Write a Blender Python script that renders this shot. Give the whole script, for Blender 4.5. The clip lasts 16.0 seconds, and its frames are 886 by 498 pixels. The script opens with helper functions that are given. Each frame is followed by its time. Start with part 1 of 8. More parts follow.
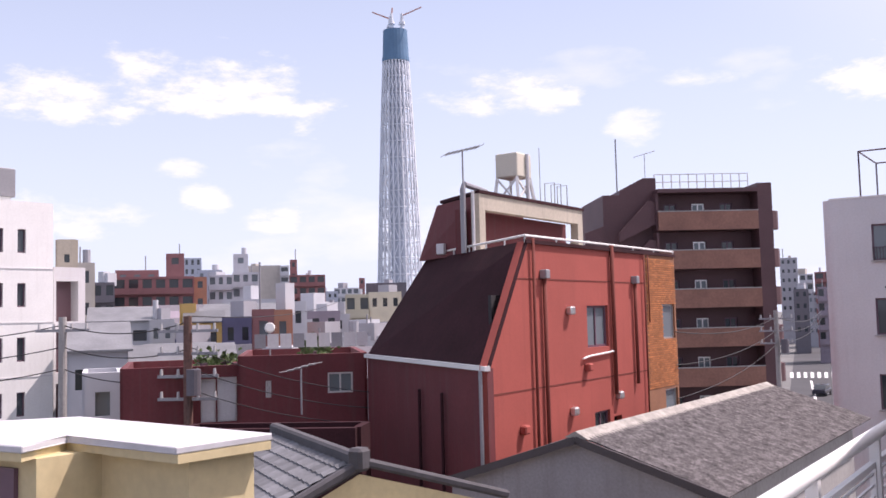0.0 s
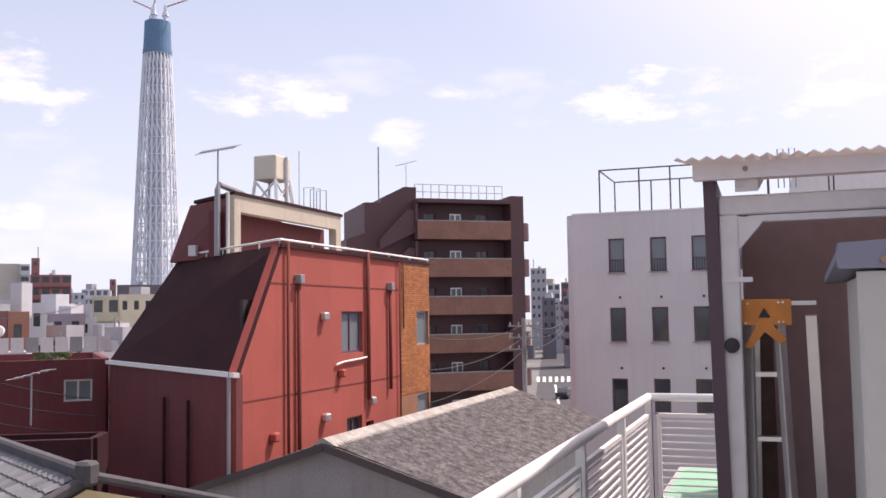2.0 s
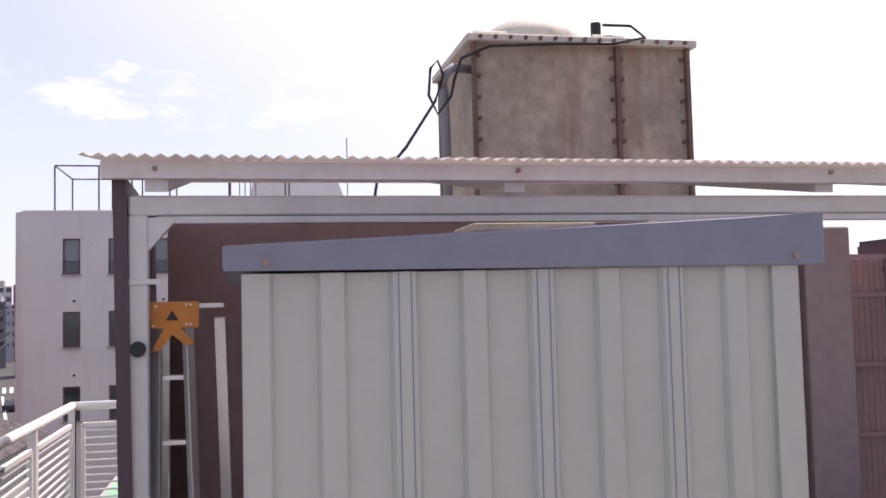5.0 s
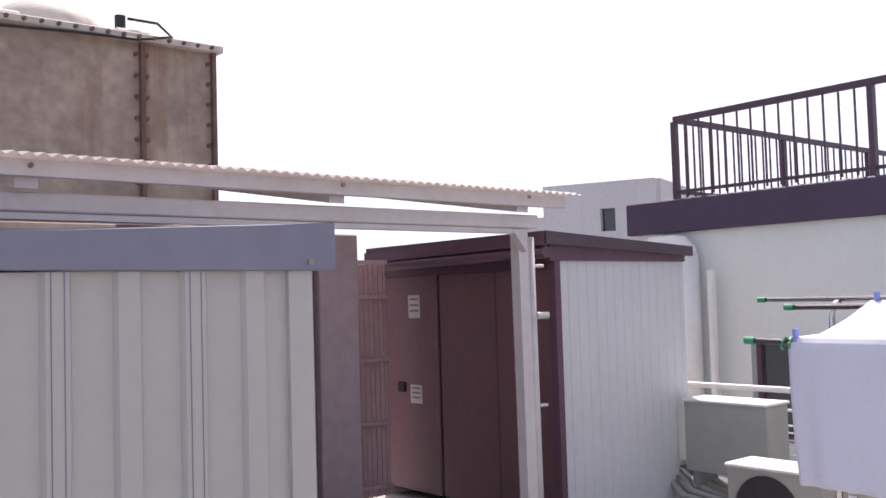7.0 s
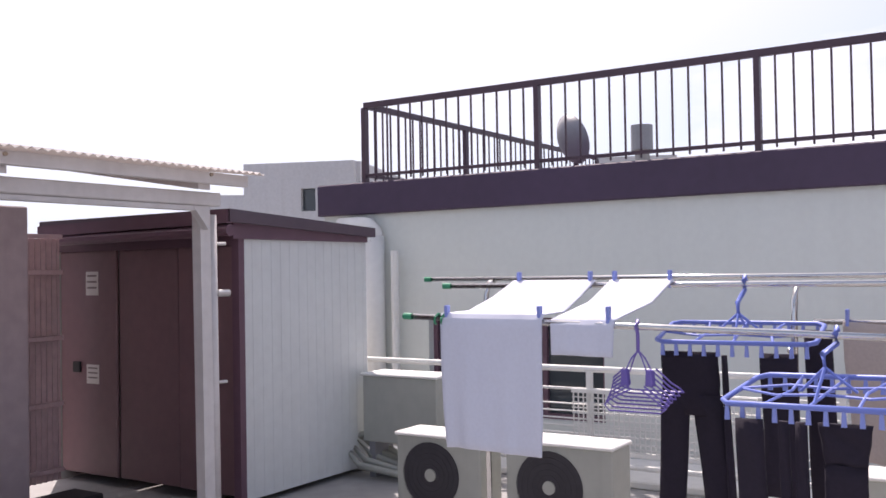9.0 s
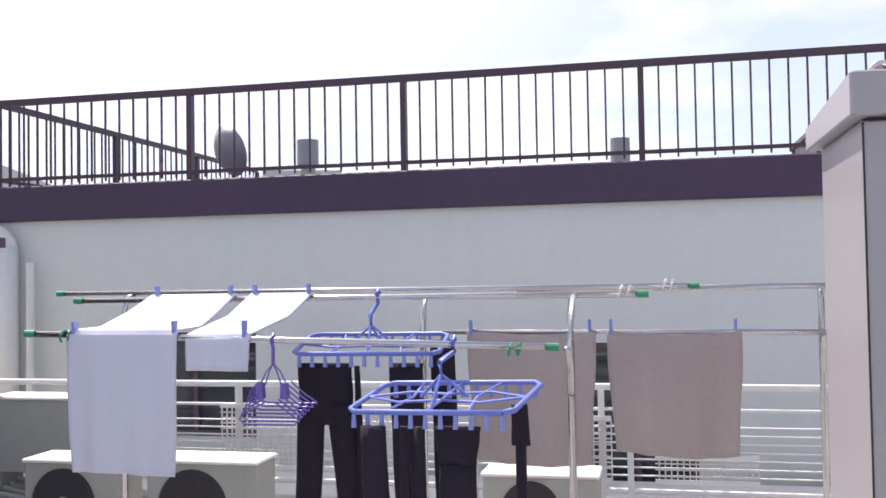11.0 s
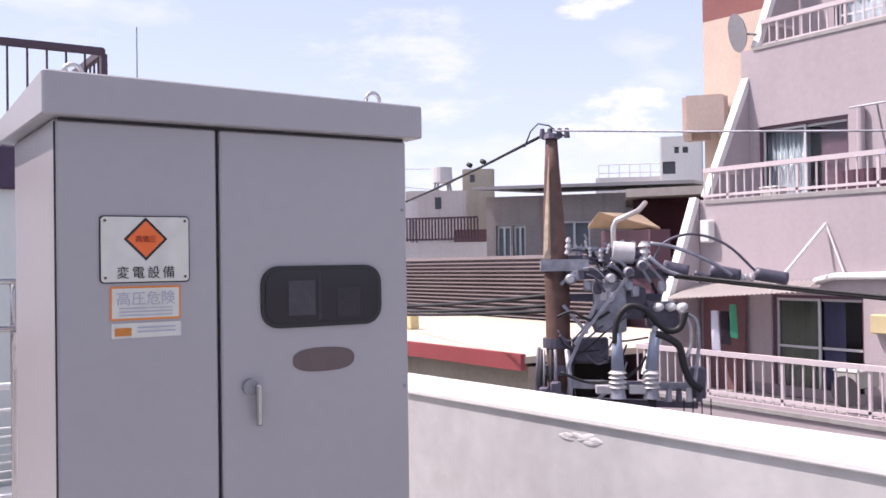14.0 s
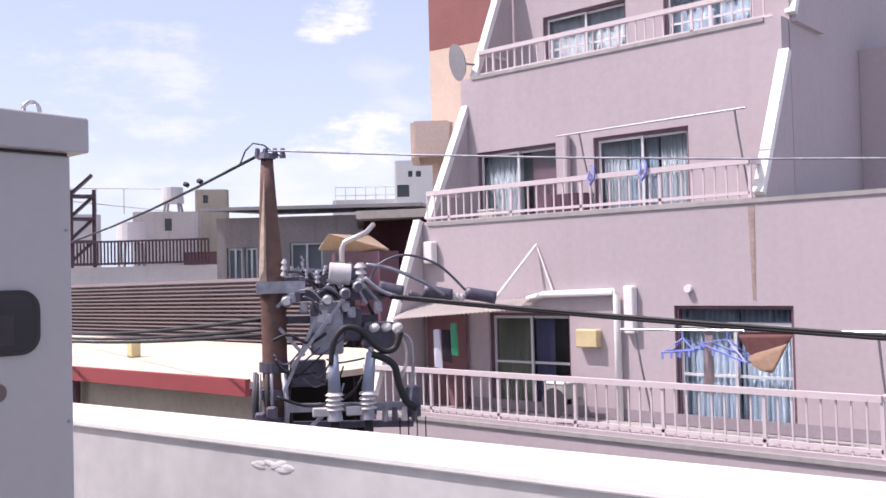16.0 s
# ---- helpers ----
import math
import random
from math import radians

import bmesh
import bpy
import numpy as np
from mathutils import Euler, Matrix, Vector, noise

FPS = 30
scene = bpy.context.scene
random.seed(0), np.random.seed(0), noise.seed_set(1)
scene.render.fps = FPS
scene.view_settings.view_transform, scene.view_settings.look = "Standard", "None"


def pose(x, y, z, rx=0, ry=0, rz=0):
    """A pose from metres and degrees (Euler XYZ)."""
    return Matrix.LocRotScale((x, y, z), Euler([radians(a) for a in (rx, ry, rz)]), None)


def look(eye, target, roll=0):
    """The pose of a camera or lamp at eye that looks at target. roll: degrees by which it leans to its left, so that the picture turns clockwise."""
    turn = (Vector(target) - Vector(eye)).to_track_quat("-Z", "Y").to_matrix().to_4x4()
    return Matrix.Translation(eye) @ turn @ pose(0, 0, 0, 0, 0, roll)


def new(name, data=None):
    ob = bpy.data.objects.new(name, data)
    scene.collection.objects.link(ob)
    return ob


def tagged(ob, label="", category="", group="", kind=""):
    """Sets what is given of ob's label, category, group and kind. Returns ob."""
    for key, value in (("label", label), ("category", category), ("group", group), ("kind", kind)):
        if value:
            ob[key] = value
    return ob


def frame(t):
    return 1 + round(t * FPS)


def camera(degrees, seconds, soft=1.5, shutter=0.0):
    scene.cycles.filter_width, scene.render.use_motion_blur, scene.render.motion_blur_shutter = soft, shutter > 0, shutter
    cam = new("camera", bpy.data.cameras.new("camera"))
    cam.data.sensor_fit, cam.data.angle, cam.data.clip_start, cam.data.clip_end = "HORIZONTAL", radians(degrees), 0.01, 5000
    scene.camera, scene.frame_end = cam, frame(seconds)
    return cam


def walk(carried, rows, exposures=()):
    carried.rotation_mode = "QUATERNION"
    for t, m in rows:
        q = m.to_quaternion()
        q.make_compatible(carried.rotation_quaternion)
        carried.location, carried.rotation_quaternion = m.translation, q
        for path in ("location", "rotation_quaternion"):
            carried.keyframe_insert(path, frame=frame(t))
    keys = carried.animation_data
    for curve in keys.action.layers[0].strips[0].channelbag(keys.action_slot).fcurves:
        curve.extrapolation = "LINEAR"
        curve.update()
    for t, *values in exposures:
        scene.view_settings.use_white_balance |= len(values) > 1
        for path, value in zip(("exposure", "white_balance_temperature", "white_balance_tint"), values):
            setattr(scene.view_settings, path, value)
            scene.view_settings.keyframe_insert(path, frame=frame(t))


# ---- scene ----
cam = camera(50.0, 16.0, soft=1.6)
PATH = [
    (0.0, pose(-0.172, -0.084, 11.999, 94.01, 1.45, 33.99)),
    (0.5, pose(-0.159, -0.039, 12.011, 94.10, 0.99, 31.69)),
    (1.0, pose(-0.191, 0.089, 12.013, 94.40, 1.11, 26.36)),
    (1.5, pose(-0.122, 0.132, 12.008, 93.99, 0.67, 22.18)),
    (2.0, pose(-0.060, 0.160, 12.004, 94.04, 0.86, 19.72)),
    (2.5, pose(0.002, 0.189, 12.000, 94.04, 0.90, 15.70)),
    (3.0, pose(0.054, 0.219, 11.997, 94.10, 1.19, 11.53)),
    (3.5, pose(0.104, 0.255, 11.994, 93.98, 1.66, 5.81)),
    (4.0, pose(0.143, 0.271, 11.991, 93.86, 1.33, -0.36)),
    (4.2, pose(0.155, 0.284, 11.992, 93.79, 1.15, -2.66)),
    (6.3, pose(0.205, 0.276, 11.999, 92.96, 2.20, -29.12)),
    (6.5, pose(0.191, 0.259, 11.999, 92.83, 2.00, -32.45)),
    (7.0, pose(0.159, 0.229, 12.006, 92.90, 1.68, -39.92)),
    (7.5, pose(0.130, 0.194, 12.013, 93.17, 1.82, -46.51)),
    (8.0, pose(0.133, 0.199, 12.009, 92.00, 1.28, -53.16)),
    (8.5, pose(0.141, 0.104, 11.995, 91.55, 0.98, -55.59)),
    (10.8, pose(0.162, -0.120, 11.998, 91.32, 1.07, -74.40)),
    (11.0, pose(0.168, -0.130, 11.997, 91.68, 0.97, -77.42)),
    (11.5, pose(0.179, -0.153, 11.998, 91.78, 0.93, -84.47)),
    (12.0, pose(0.179, -0.162, 11.997, 90.88, 0.92, -90.31)),
    (12.5, pose(0.155, -0.155, 11.996, 89.90, 0.80, -99.27)),
    (13.0, pose(0.133, -0.159, 12.000, 89.69, 0.72, -108.37)),
    (13.5, pose(0.139, -0.163, 12.002, 90.05, 1.06, -114.86)),
    (14.0, pose(0.145, -0.166, 12.003, 90.60, 0.79, -122.99)),
    (14.5, pose(0.128, -0.171, 12.002, 91.93, 0.46, -126.58)),
    (15.0, pose(0.109, -0.243, 12.005, 92.14, 0.86, -130.26)),
    (15.5, pose(0.098, -0.327, 12.002, 91.51, 1.16, -134.37)),
    (16.0, pose(0.070, -0.400, 11.997, 91.62, 1.46, -138.50)),
]
walk(cam, PATH, [(0.0, 0.16, 6650, 29), (2.5, 0.16, 7100, 26), (4.0, 0.14, 7000, 25), (7.0, 0.3, 6850, 26), (8.5, 0.12, 6800, 24), (11.0, 0.25, 6650, 21), (13.0, 0.22, 6550, 25), (16.0, 0.12, 6450, 27)])

# ---- sky, sun, exposure ----
SUN_AZ, SUN_EL = 41.0, 58.0          # clockwise from +y, above the horizon
world = bpy.data.worlds.new("sky")
scene.world = world
world.use_nodes = True
wn, wl = world.node_tree.nodes, world.node_tree.links
wn.clear()
sky = wn.new("ShaderNodeTexSky")
sky.sky_type, sky.sun_disc = "NISHITA", False
sky.sun_elevation, sky.sun_rotation = radians(SUN_EL), radians(SUN_AZ)
sky.air_density, sky.dust_density, sky.ozone_density = 1.0, 1.6, 1.0
geo = wn.new("ShaderNodeTexCoord")
squash = wn.new("ShaderNodeMapping")
squash.inputs["Scale"].default_value = (1.0, 1.0, 2.6)
squash.inputs["Location"].default_value = (0.35, 0.1, 0.0)
big = wn.new("ShaderNodeTexNoise")
big.inputs["Scale"].default_value, big.inputs["Detail"].default_value, big.inputs["Roughness"].default_value = 2.6, 9.0, 0.52
ramp = wn.new("ShaderNodeValToRGB")
ramp.color_ramp.elements[0].position, ramp.color_ramp.elements[1].position = 0.56, 0.80
bright = wn.new("ShaderNodeMixRGB")
bright.inputs[2].default_value = (9.0, 9.1, 9.5, 1)
back = wn.new("ShaderNodeBackground")
back.inputs["Strength"].default_value = 0.125
wout = wn.new("ShaderNodeOutputWorld")
wl.new(geo.outputs["Generated"], squash.inputs["Vector"])
wl.new(squash.outputs["Vector"], big.inputs["Vector"])
wl.new(big.outputs["Fac"], ramp.inputs["Fac"])
low = wn.new("ShaderNodeMapRange")          # the clouds lie towards the horizon
low.inputs[1].default_value, low.inputs[2].default_value, low.inputs[3].default_value, low.inputs[4].default_value = 0.3, 0.65, 1.0, 0.15
veil = wn.new("ShaderNodeMath")
veil.operation = "MULTIPLY"
wl.new(ramp.outputs["Color"], veil.inputs[0])
wl.new(low.outputs[0], veil.inputs[1])

# cumulus banks: bearing, height and half extents in degrees, density
CLOUDS = [(-49.6, 13.3, 9.5, 2.2, 1.0), (-54.5, 12.6, 5.0, 2.0, 1.0), (-45.0, 14.6, 3.6, 2.0, 1.0), (-30.0, 13.0, 4.6, 1.3, 0.9), (-8.6, 12.5, 3.6, 2.0, 1.0), (-14.5, 13.6, 5.0, 0.9, 0.5),
          (-49.0, 9.0, 1.7, 0.6, 0.6), (-55.0, 6.2, 4.2, 1.3, 0.55), (-47.9, 7.1, 1.6, 0.9, 0.7), (-43.4, 5.8, 2.4, 1.0, 0.7), (-22.0, 10.8, 1.8, 1.1, 0.6), (8.0, 13.0, 15.0, 3.0, 0.5),
          (132.8, 15.4, 2.6, 1.8, 0.85), (133.0, 8.2, 4.0, 1.9, 0.8), (121.0, 11.5, 6.0, 4.0, 0.35)]
lumps = wn.new("ShaderNodeTexNoise")
lumps.inputs["Scale"].default_value, lumps.inputs["Detail"].default_value, lumps.inputs["Roughness"].default_value = 12.0, 9.0, 0.62
wl.new(squash.outputs["Vector"], lumps.inputs["Vector"])
def sky_math(op, a, b):
    k = wn.new("ShaderNodeMath")
    k.operation = op
    for i, v in enumerate((a, b)):
        if isinstance(v, float):
            k.inputs[i].default_value = v
        else:
            wl.new(v, k.inputs[i])
    return k.outputs[0]
def along(direction):
    k = wn.new("ShaderNodeVectorMath")
    k.operation = "DOT_PRODUCT"
    k.inputs[1].default_value = direction
    wl.new(geo.outputs["Generated"], k.inputs[0])
    return k.outputs["Value"]
ragged = sky_math("MULTIPLY", sky_math("SUBTRACT", lumps.outputs["Fac"], 0.5), 6.0)
cover = veil.outputs[0]
for az, el, half_w, half_h, thick in CLOUDS:
    az, el = radians(az), radians(el)
    across = (math.cos(az), -math.sin(az), 0.0)
    upward = (-math.sin(el) * math.sin(az), -math.sin(el) * math.cos(az), math.cos(el))
    u2 = sky_math("POWER", sky_math("ABSOLUTE", sky_math("DIVIDE", along(across), math.radians(half_w)), 0.0), 2.0)
    v2 = sky_math("POWER", sky_math("ABSOLUTE", sky_math("DIVIDE", along(upward), math.radians(half_h)), 0.0), 2.0)
    inside = sky_math("ADD", sky_math("SUBTRACT", 1.0, sky_math("ADD", u2, v2)), ragged)
    soft_edge = wn.new("ShaderNodeMapRange")
    soft_edge.interpolation_type = "SMOOTHSTEP"
    soft_edge.inputs[1].default_value, soft_edge.inputs[2].default_value, soft_edge.inputs[4].default_value = 0.0, 1.7, thick
    wl.new(inside, soft_edge.inputs[0])
    cover = sky_math("MAXIMUM", cover, soft_edge.outputs[0])
# milky glare round the sun
near_sun = wn.new("ShaderNodeMapRange")
near_sun.interpolation_type = "SMOOTHSTEP"
near_sun.inputs[1].default_value, near_sun.inputs[2].default_value, near_sun.inputs[4].default_value = 0.50, 0.80, 0.92
wl.new(along((math.sin(radians(SUN_AZ)) * math.cos(radians(SUN_EL)), math.cos(radians(SUN_AZ)) * math.cos(radians(SUN_EL)), math.sin(radians(SUN_EL)))), near_sun.inputs[0])
cover = sky_math("MAXIMUM", cover, near_sun.outputs[0])
wl.new(cover, bright.inputs[0])
rise = wn.new("ShaderNodeSeparateXYZ")
haze_at = wn.new("ShaderNodeMapRange")
haze_at.inputs[1].default_value, haze_at.inputs[2].default_value, haze_at.inputs[3].default_value, haze_at.inputs[4].default_value = 0.0, 0.6, 0.85, 0.2
haze = wn.new("ShaderNodeMixRGB")
haze.inputs[2].default_value = (6.2, 7.4, 8.8, 1)
wl.new(geo.outputs["Generated"], rise.inputs[0])
wl.new(rise.outputs["Z"], haze_at.inputs[0])
wl.new(rise.outputs["Z"], low.inputs[0])
wl.new(haze_at.outputs[0], haze.inputs[0])
wl.new(sky.outputs["Color"], haze.inputs[1])
wl.new(haze.outputs["Color"], bright.inputs[1])
wl.new(bright.outputs["Color"], back.inputs["Color"])
wl.new(back.outputs["Background"], wout.inputs["Surface"])

sun = new("sun", bpy.data.lights.new("sun", "SUN"))
sun.data.energy, sun.data.angle, sun.data.color = 5.0, radians(0.53), (1.0, 0.95, 0.88)
s_dir = Vector((math.sin(radians(SUN_AZ)) * math.cos(radians(SUN_EL)), math.cos(radians(SUN_AZ)) * math.cos(radians(SUN_EL)), math.sin(radians(SUN_EL))))
sun.matrix_world = look(s_dir * 50, (0, 0, 0))

# ---- materials ----
def paint(name, colour, rough=0.7, vary=0.12, grain=18.0, stain=0.9, bump=0.15, metal=0.0, streak=0.0, dirt=(0.12, 0.1, 0.09), per_piece=0.0, spec=0.5):
    """A surface with fine grain, large soft stains, optional downward streaks and a little variation from piece to piece."""
    m = bpy.data.materials.new(name)
    m.use_nodes = True
    n, l = m.node_tree.nodes, m.node_tree.links
    b = n["Principled BSDF"]
    b.inputs["Roughness"].default_value, b.inputs["Metallic"].default_value = rough, metal
    b.inputs["Specular IOR Level"].default_value = spec
    at = n.new("ShaderNodeNewGeometry")
    fine, wide = n.new("ShaderNodeTexNoise"), n.new("ShaderNodeTexNoise")
    fine.inputs["Scale"].default_value, fine.inputs["Detail"].default_value = grain, 6.0
    wide.inputs["Scale"].default_value, wide.inputs["Detail"].default_value = stain, 5.0
    l.new(at.outputs["Position"], fine.inputs["Vector"])
    l.new(at.outputs["Position"], wide.inputs["Vector"])
    def level(src, lo, hi):
        r = n.new("ShaderNodeMapRange")
        r.inputs[1].default_value, r.inputs[2].default_value = 0.3, 0.7
        r.inputs[3].default_value, r.inputs[4].default_value = lo, hi
        l.new(src, r.inputs[0])
        return r.outputs[0]
    def times(a, c):
        k = n.new("ShaderNodeMath")
        k.operation = "MULTIPLY"
        l.new(a, k.inputs[0])
        l.new(c, k.inputs[1])
        return k.outputs[0]
    value = times(level(fine.outputs["Fac"], 1 - vary * 0.6, 1 + vary * 0.6), level(wide.outputs["Fac"], 1 - vary, 1 + vary * 0.5))
    if per_piece:
        info = n.new("ShaderNodeObjectInfo")
        r = n.new("ShaderNodeMapRange")
        r.inputs[3].default_value, r.inputs[4].default_value = 1 - per_piece, 1 + per_piece
        l.new(info.outputs["Random"], r.inputs[0])
        value = times(value, r.outputs[0])
    tint = n.new("ShaderNodeVectorMath")
    tint.operation = "SCALE"
    tint.inputs[0].default_value = colour
    l.new(value, tint.inputs["Scale"])
    colour_out = tint.outputs["Vector"]
    if streak:
        lay = n.new("ShaderNodeMapping")
        lay.inputs["Scale"].default_value = (5.0, 5.0, 0.35)
        run = n.new("ShaderNodeTexNoise")
        run.inputs["Scale"].default_value, run.inputs["Detail"].default_value = 1.0, 5.0
        l.new(at.outputs["Position"], lay.inputs["Vector"])
        l.new(lay.outputs["Vector"], run.inputs["Vector"])
        r = n.new("ShaderNodeMapRange")
        r.inputs[1].default_value, r.inputs[2].default_value, r.inputs[4].default_value = 0.52, 0.75, streak
        l.new(run.outputs["Fac"], r.inputs[0])
        mix = n.new("ShaderNodeMixRGB")
        mix.inputs[2].default_value = (*dirt, 1)
        l.new(r.outputs[0], mix.inputs[0])
        l.new(colour_out, mix.inputs[1])
        colour_out = mix.outputs[0]
    l.new(colour_out, b.inputs["Base Color"])
    if bump:
        h = n.new("ShaderNodeBump")
        h.inputs["Strength"].default_value, h.inputs["Distance"].default_value = bump, 0.01
        l.new(fine.outputs["Fac"], h.inputs["Height"])
        l.new(h.outputs["Normal"], b.inputs["Normal"])
    return m


def glazing(name, tint=(0.05, 0.06, 0.07), rough=0.05):
    """Window glass seen from outside: dark and reflecting."""
    m = bpy.data.materials.new(name)
    m.use_nodes = True
    b = m.node_tree.nodes["Principled BSDF"]
    b.inputs["Base Color"].default_value = (*tint, 1)
    b.inputs["Roughness"].default_value = rough
    b.inputs["Specular IOR Level"].default_value = 0.6
    return m


# ---- building blocks ----
def box(bm, x0, x1, y0, y1, z0, z1):
    x0, x1, y0, y1, z0, z1 = min(x0, x1), max(x0, x1), min(y0, y1), max(y0, y1), min(z0, z1), max(z0, z1)
    v = [bm.verts.new((x, y, z)) for z in (z0, z1) for y in (y0, y1) for x in (x0, x1)]
    for f in ((0, 2, 3, 1), (4, 5, 7, 6), (0, 1, 5, 4), (2, 6, 7, 3), (0, 4, 6, 2), (1, 3, 7, 5)):
        bm.faces.new([v[i] for i in f])
    return bm


def beam(bm, p, q, w, h, up=(0, 0, 1)):
    """A bar of section w x h from p to q."""
    p, q = Vector(p), Vector(q)
    d = (q - p).normalized()
    side = d.cross(Vector(up))
    side = side.normalized() if side.length > 1e-4 else Vector((1, 0, 0))
    top = side.cross(d).normalized()
    v = []
    for e in (p, q):
        for a, c in ((-1, -1), (1, -1), (1, 1), (-1, 1)):
            v.append(bm.verts.new(e + side * a * w / 2 + top * c * h / 2))
    for f in ((3, 2, 1, 0), (4, 5, 6, 7), (0, 1, 5, 4), (1, 2, 6, 5), (2, 3, 7, 6), (3, 0, 4, 7)):
        bm.faces.new([v[i] for i in f])
    return bm


def rod(bm, p, q, r, r2=None, n=10):
    """A round bar from p to q."""
    p, q = Vector(p), Vector(q)
    d = q - p
    m = Matrix.Translation((p + q) / 2) @ d.to_track_quat("Z", "Y").to_matrix().to_4x4()
    bmesh.ops.create_cone(bm, cap_ends=True, segments=n, radius1=r, radius2=r if r2 is None else r2, depth=d.length, matrix=m)
    return bm


def tube(bm, pts, r, n=8):
    """A bent round bar through the points."""
    pts = [Vector(p) for p in pts]
    rings = []
    for i, p in enumerate(pts):
        d = (pts[min(i + 1, len(pts) - 1)] - pts[max(i - 1, 0)]).normalized()
        a = d.cross(Vector((0.31, 0.17, 0.93)))
        a.normalize()
        b = d.cross(a)
        rings.append([bm.verts.new(p + (a * math.cos(k * 2 * math.pi / n) + b * math.sin(k * 2 * math.pi / n)) * r) for k in range(n)])
    for s, t in zip(rings, rings[1:]):
        for k in range(n):
            bm.faces.new((s[k], s[(k + 1) % n], t[(k + 1) % n], t[k]))
    bm.faces.new(rings[0][::-1])
    bm.faces.new(rings[-1])
    return bm


def sag(p, q, drop, n=12):
    """Points of a hanging wire from p to q."""
    p, q = Vector(p), Vector(q)
    return [p.lerp(q, i / n) - Vector((0, 0, drop * 4 * (i / n) * (1 - i / n))) for i in range(n + 1)]


def prism(bm, pts, z0, z1):
    """A flat shape of (x, y) points, raised from z0 to z1 (numbers, or one for each point)."""
    n = len(pts)
    za = z0 if isinstance(z0, (list, tuple)) else [z0] * n
    zb = z1 if isinstance(z1, (list, tuple)) else [z1] * n
    lo = [bm.verts.new((x, y, z)) for (x, y), z in zip(pts, za)]
    hi = [bm.verts.new((x, y, z)) for (x, y), z in zip(pts, zb)]
    bm.faces.new(lo[::-1])
    bm.faces.new(hi)
    for i in range(n):
        j = (i + 1) % n
        bm.faces.new((lo[i], lo[j], hi[j], hi[i]))
    return bm


def hull(bm, pts):
    vs = [bm.verts.new(p) for p in pts]
    bmesh.ops.convex_hull(bm, input=vs)
    return bm


def bevel(bm, w, n=1):
    bmesh.ops.bevel(bm, geom=bm.edges[:], offset=w, segments=n, affect="EDGES", profile=0.5)
    return bm


def mesh_of(name, bm, material, smooth=False):
    bmesh.ops.recalc_face_normals(bm, faces=bm.faces)
    me = bpy.data.meshes.new(name)
    bm.to_mesh(me)
    bm.free()
    me.materials.append(material)
    if smooth:
        for p in me.polygons:
            p.use_smooth = True
    return me


def thing(name, base, label, category, group="", kind=""):
    ob = new(name)
    ob.empty_display_size = 0.1
    ob.location = base
    return tagged(ob, label, category, group, kind)


def part(name, bm, material, parent, label="", smooth=False):
    me = mesh_of(name, bm, material, smooth) if isinstance(bm, bmesh.types.BMesh) else bm
    ob = new(name, me)
    ob.parent = parent
    if parent.type == "EMPTY":
        ob.matrix_parent_inverse = Matrix.Translation(-parent.location)
    return tagged(ob, label)


def solid(name, bm, material, label, category, group="", kind="", smooth=False):
    """A thing that is one mesh."""
    return tagged(new(name, mesh_of(name, bm, material, smooth)), label, category, group, kind)


def B():
    return bmesh.new()


def pierced(bm, o, u, width, z0, z1, holes, thick):
    """An upright wall from o along u, with real openings (a0, a1, c0, c1) in metres along it and in height; its depth goes to the left of u."""
    u = Vector((u[0], u[1], 0)).normalized()
    inn = Vector((-u.y, u.x, 0))
    us = sorted({0.0, width, *[h[0] for h in holes], *[h[1] for h in holes]})
    zs = sorted({z0, z1, *[h[2] for h in holes], *[h[3] for h in holes]})
    made = {}
    def vert(i, j, k):
        if (i, j, k) not in made:
            p = Vector((o[0], o[1], 0)) + u * us[i] + inn * (thick * k)
            made[i, j, k] = bm.verts.new((p.x, p.y, zs[j]))
        return made[i, j, k]
    def full(i, j):
        if not (0 <= i < len(us) - 1 and 0 <= j < len(zs) - 1):
            return False
        a, c = (us[i] + us[i + 1]) / 2, (zs[j] + zs[j + 1]) / 2
        return not any(h[0] < a < h[1] and h[2] < c < h[3] for h in holes)
    for i in range(len(us) - 1):
        for j in range(len(zs) - 1):
            if not full(i, j):
                continue
            for k in (0, 1):
                bm.faces.new([vert(i, j, k), vert(i + 1, j, k), vert(i + 1, j + 1, k), vert(i, j + 1, k)])
            for (di, dj), (a, c) in (((-1, 0), ((i, j), (i, j + 1))), ((1, 0), ((i + 1, j), (i + 1, j + 1))), ((0, -1), ((i, j), (i + 1, j))), ((0, 1), ((i, j + 1), (i + 1, j + 1)))):
                if not full(i + di, j + dj):
                    bm.faces.new([vert(*a, 0), vert(*c, 0), vert(*c, 1), vert(*a, 1)])
    return bm


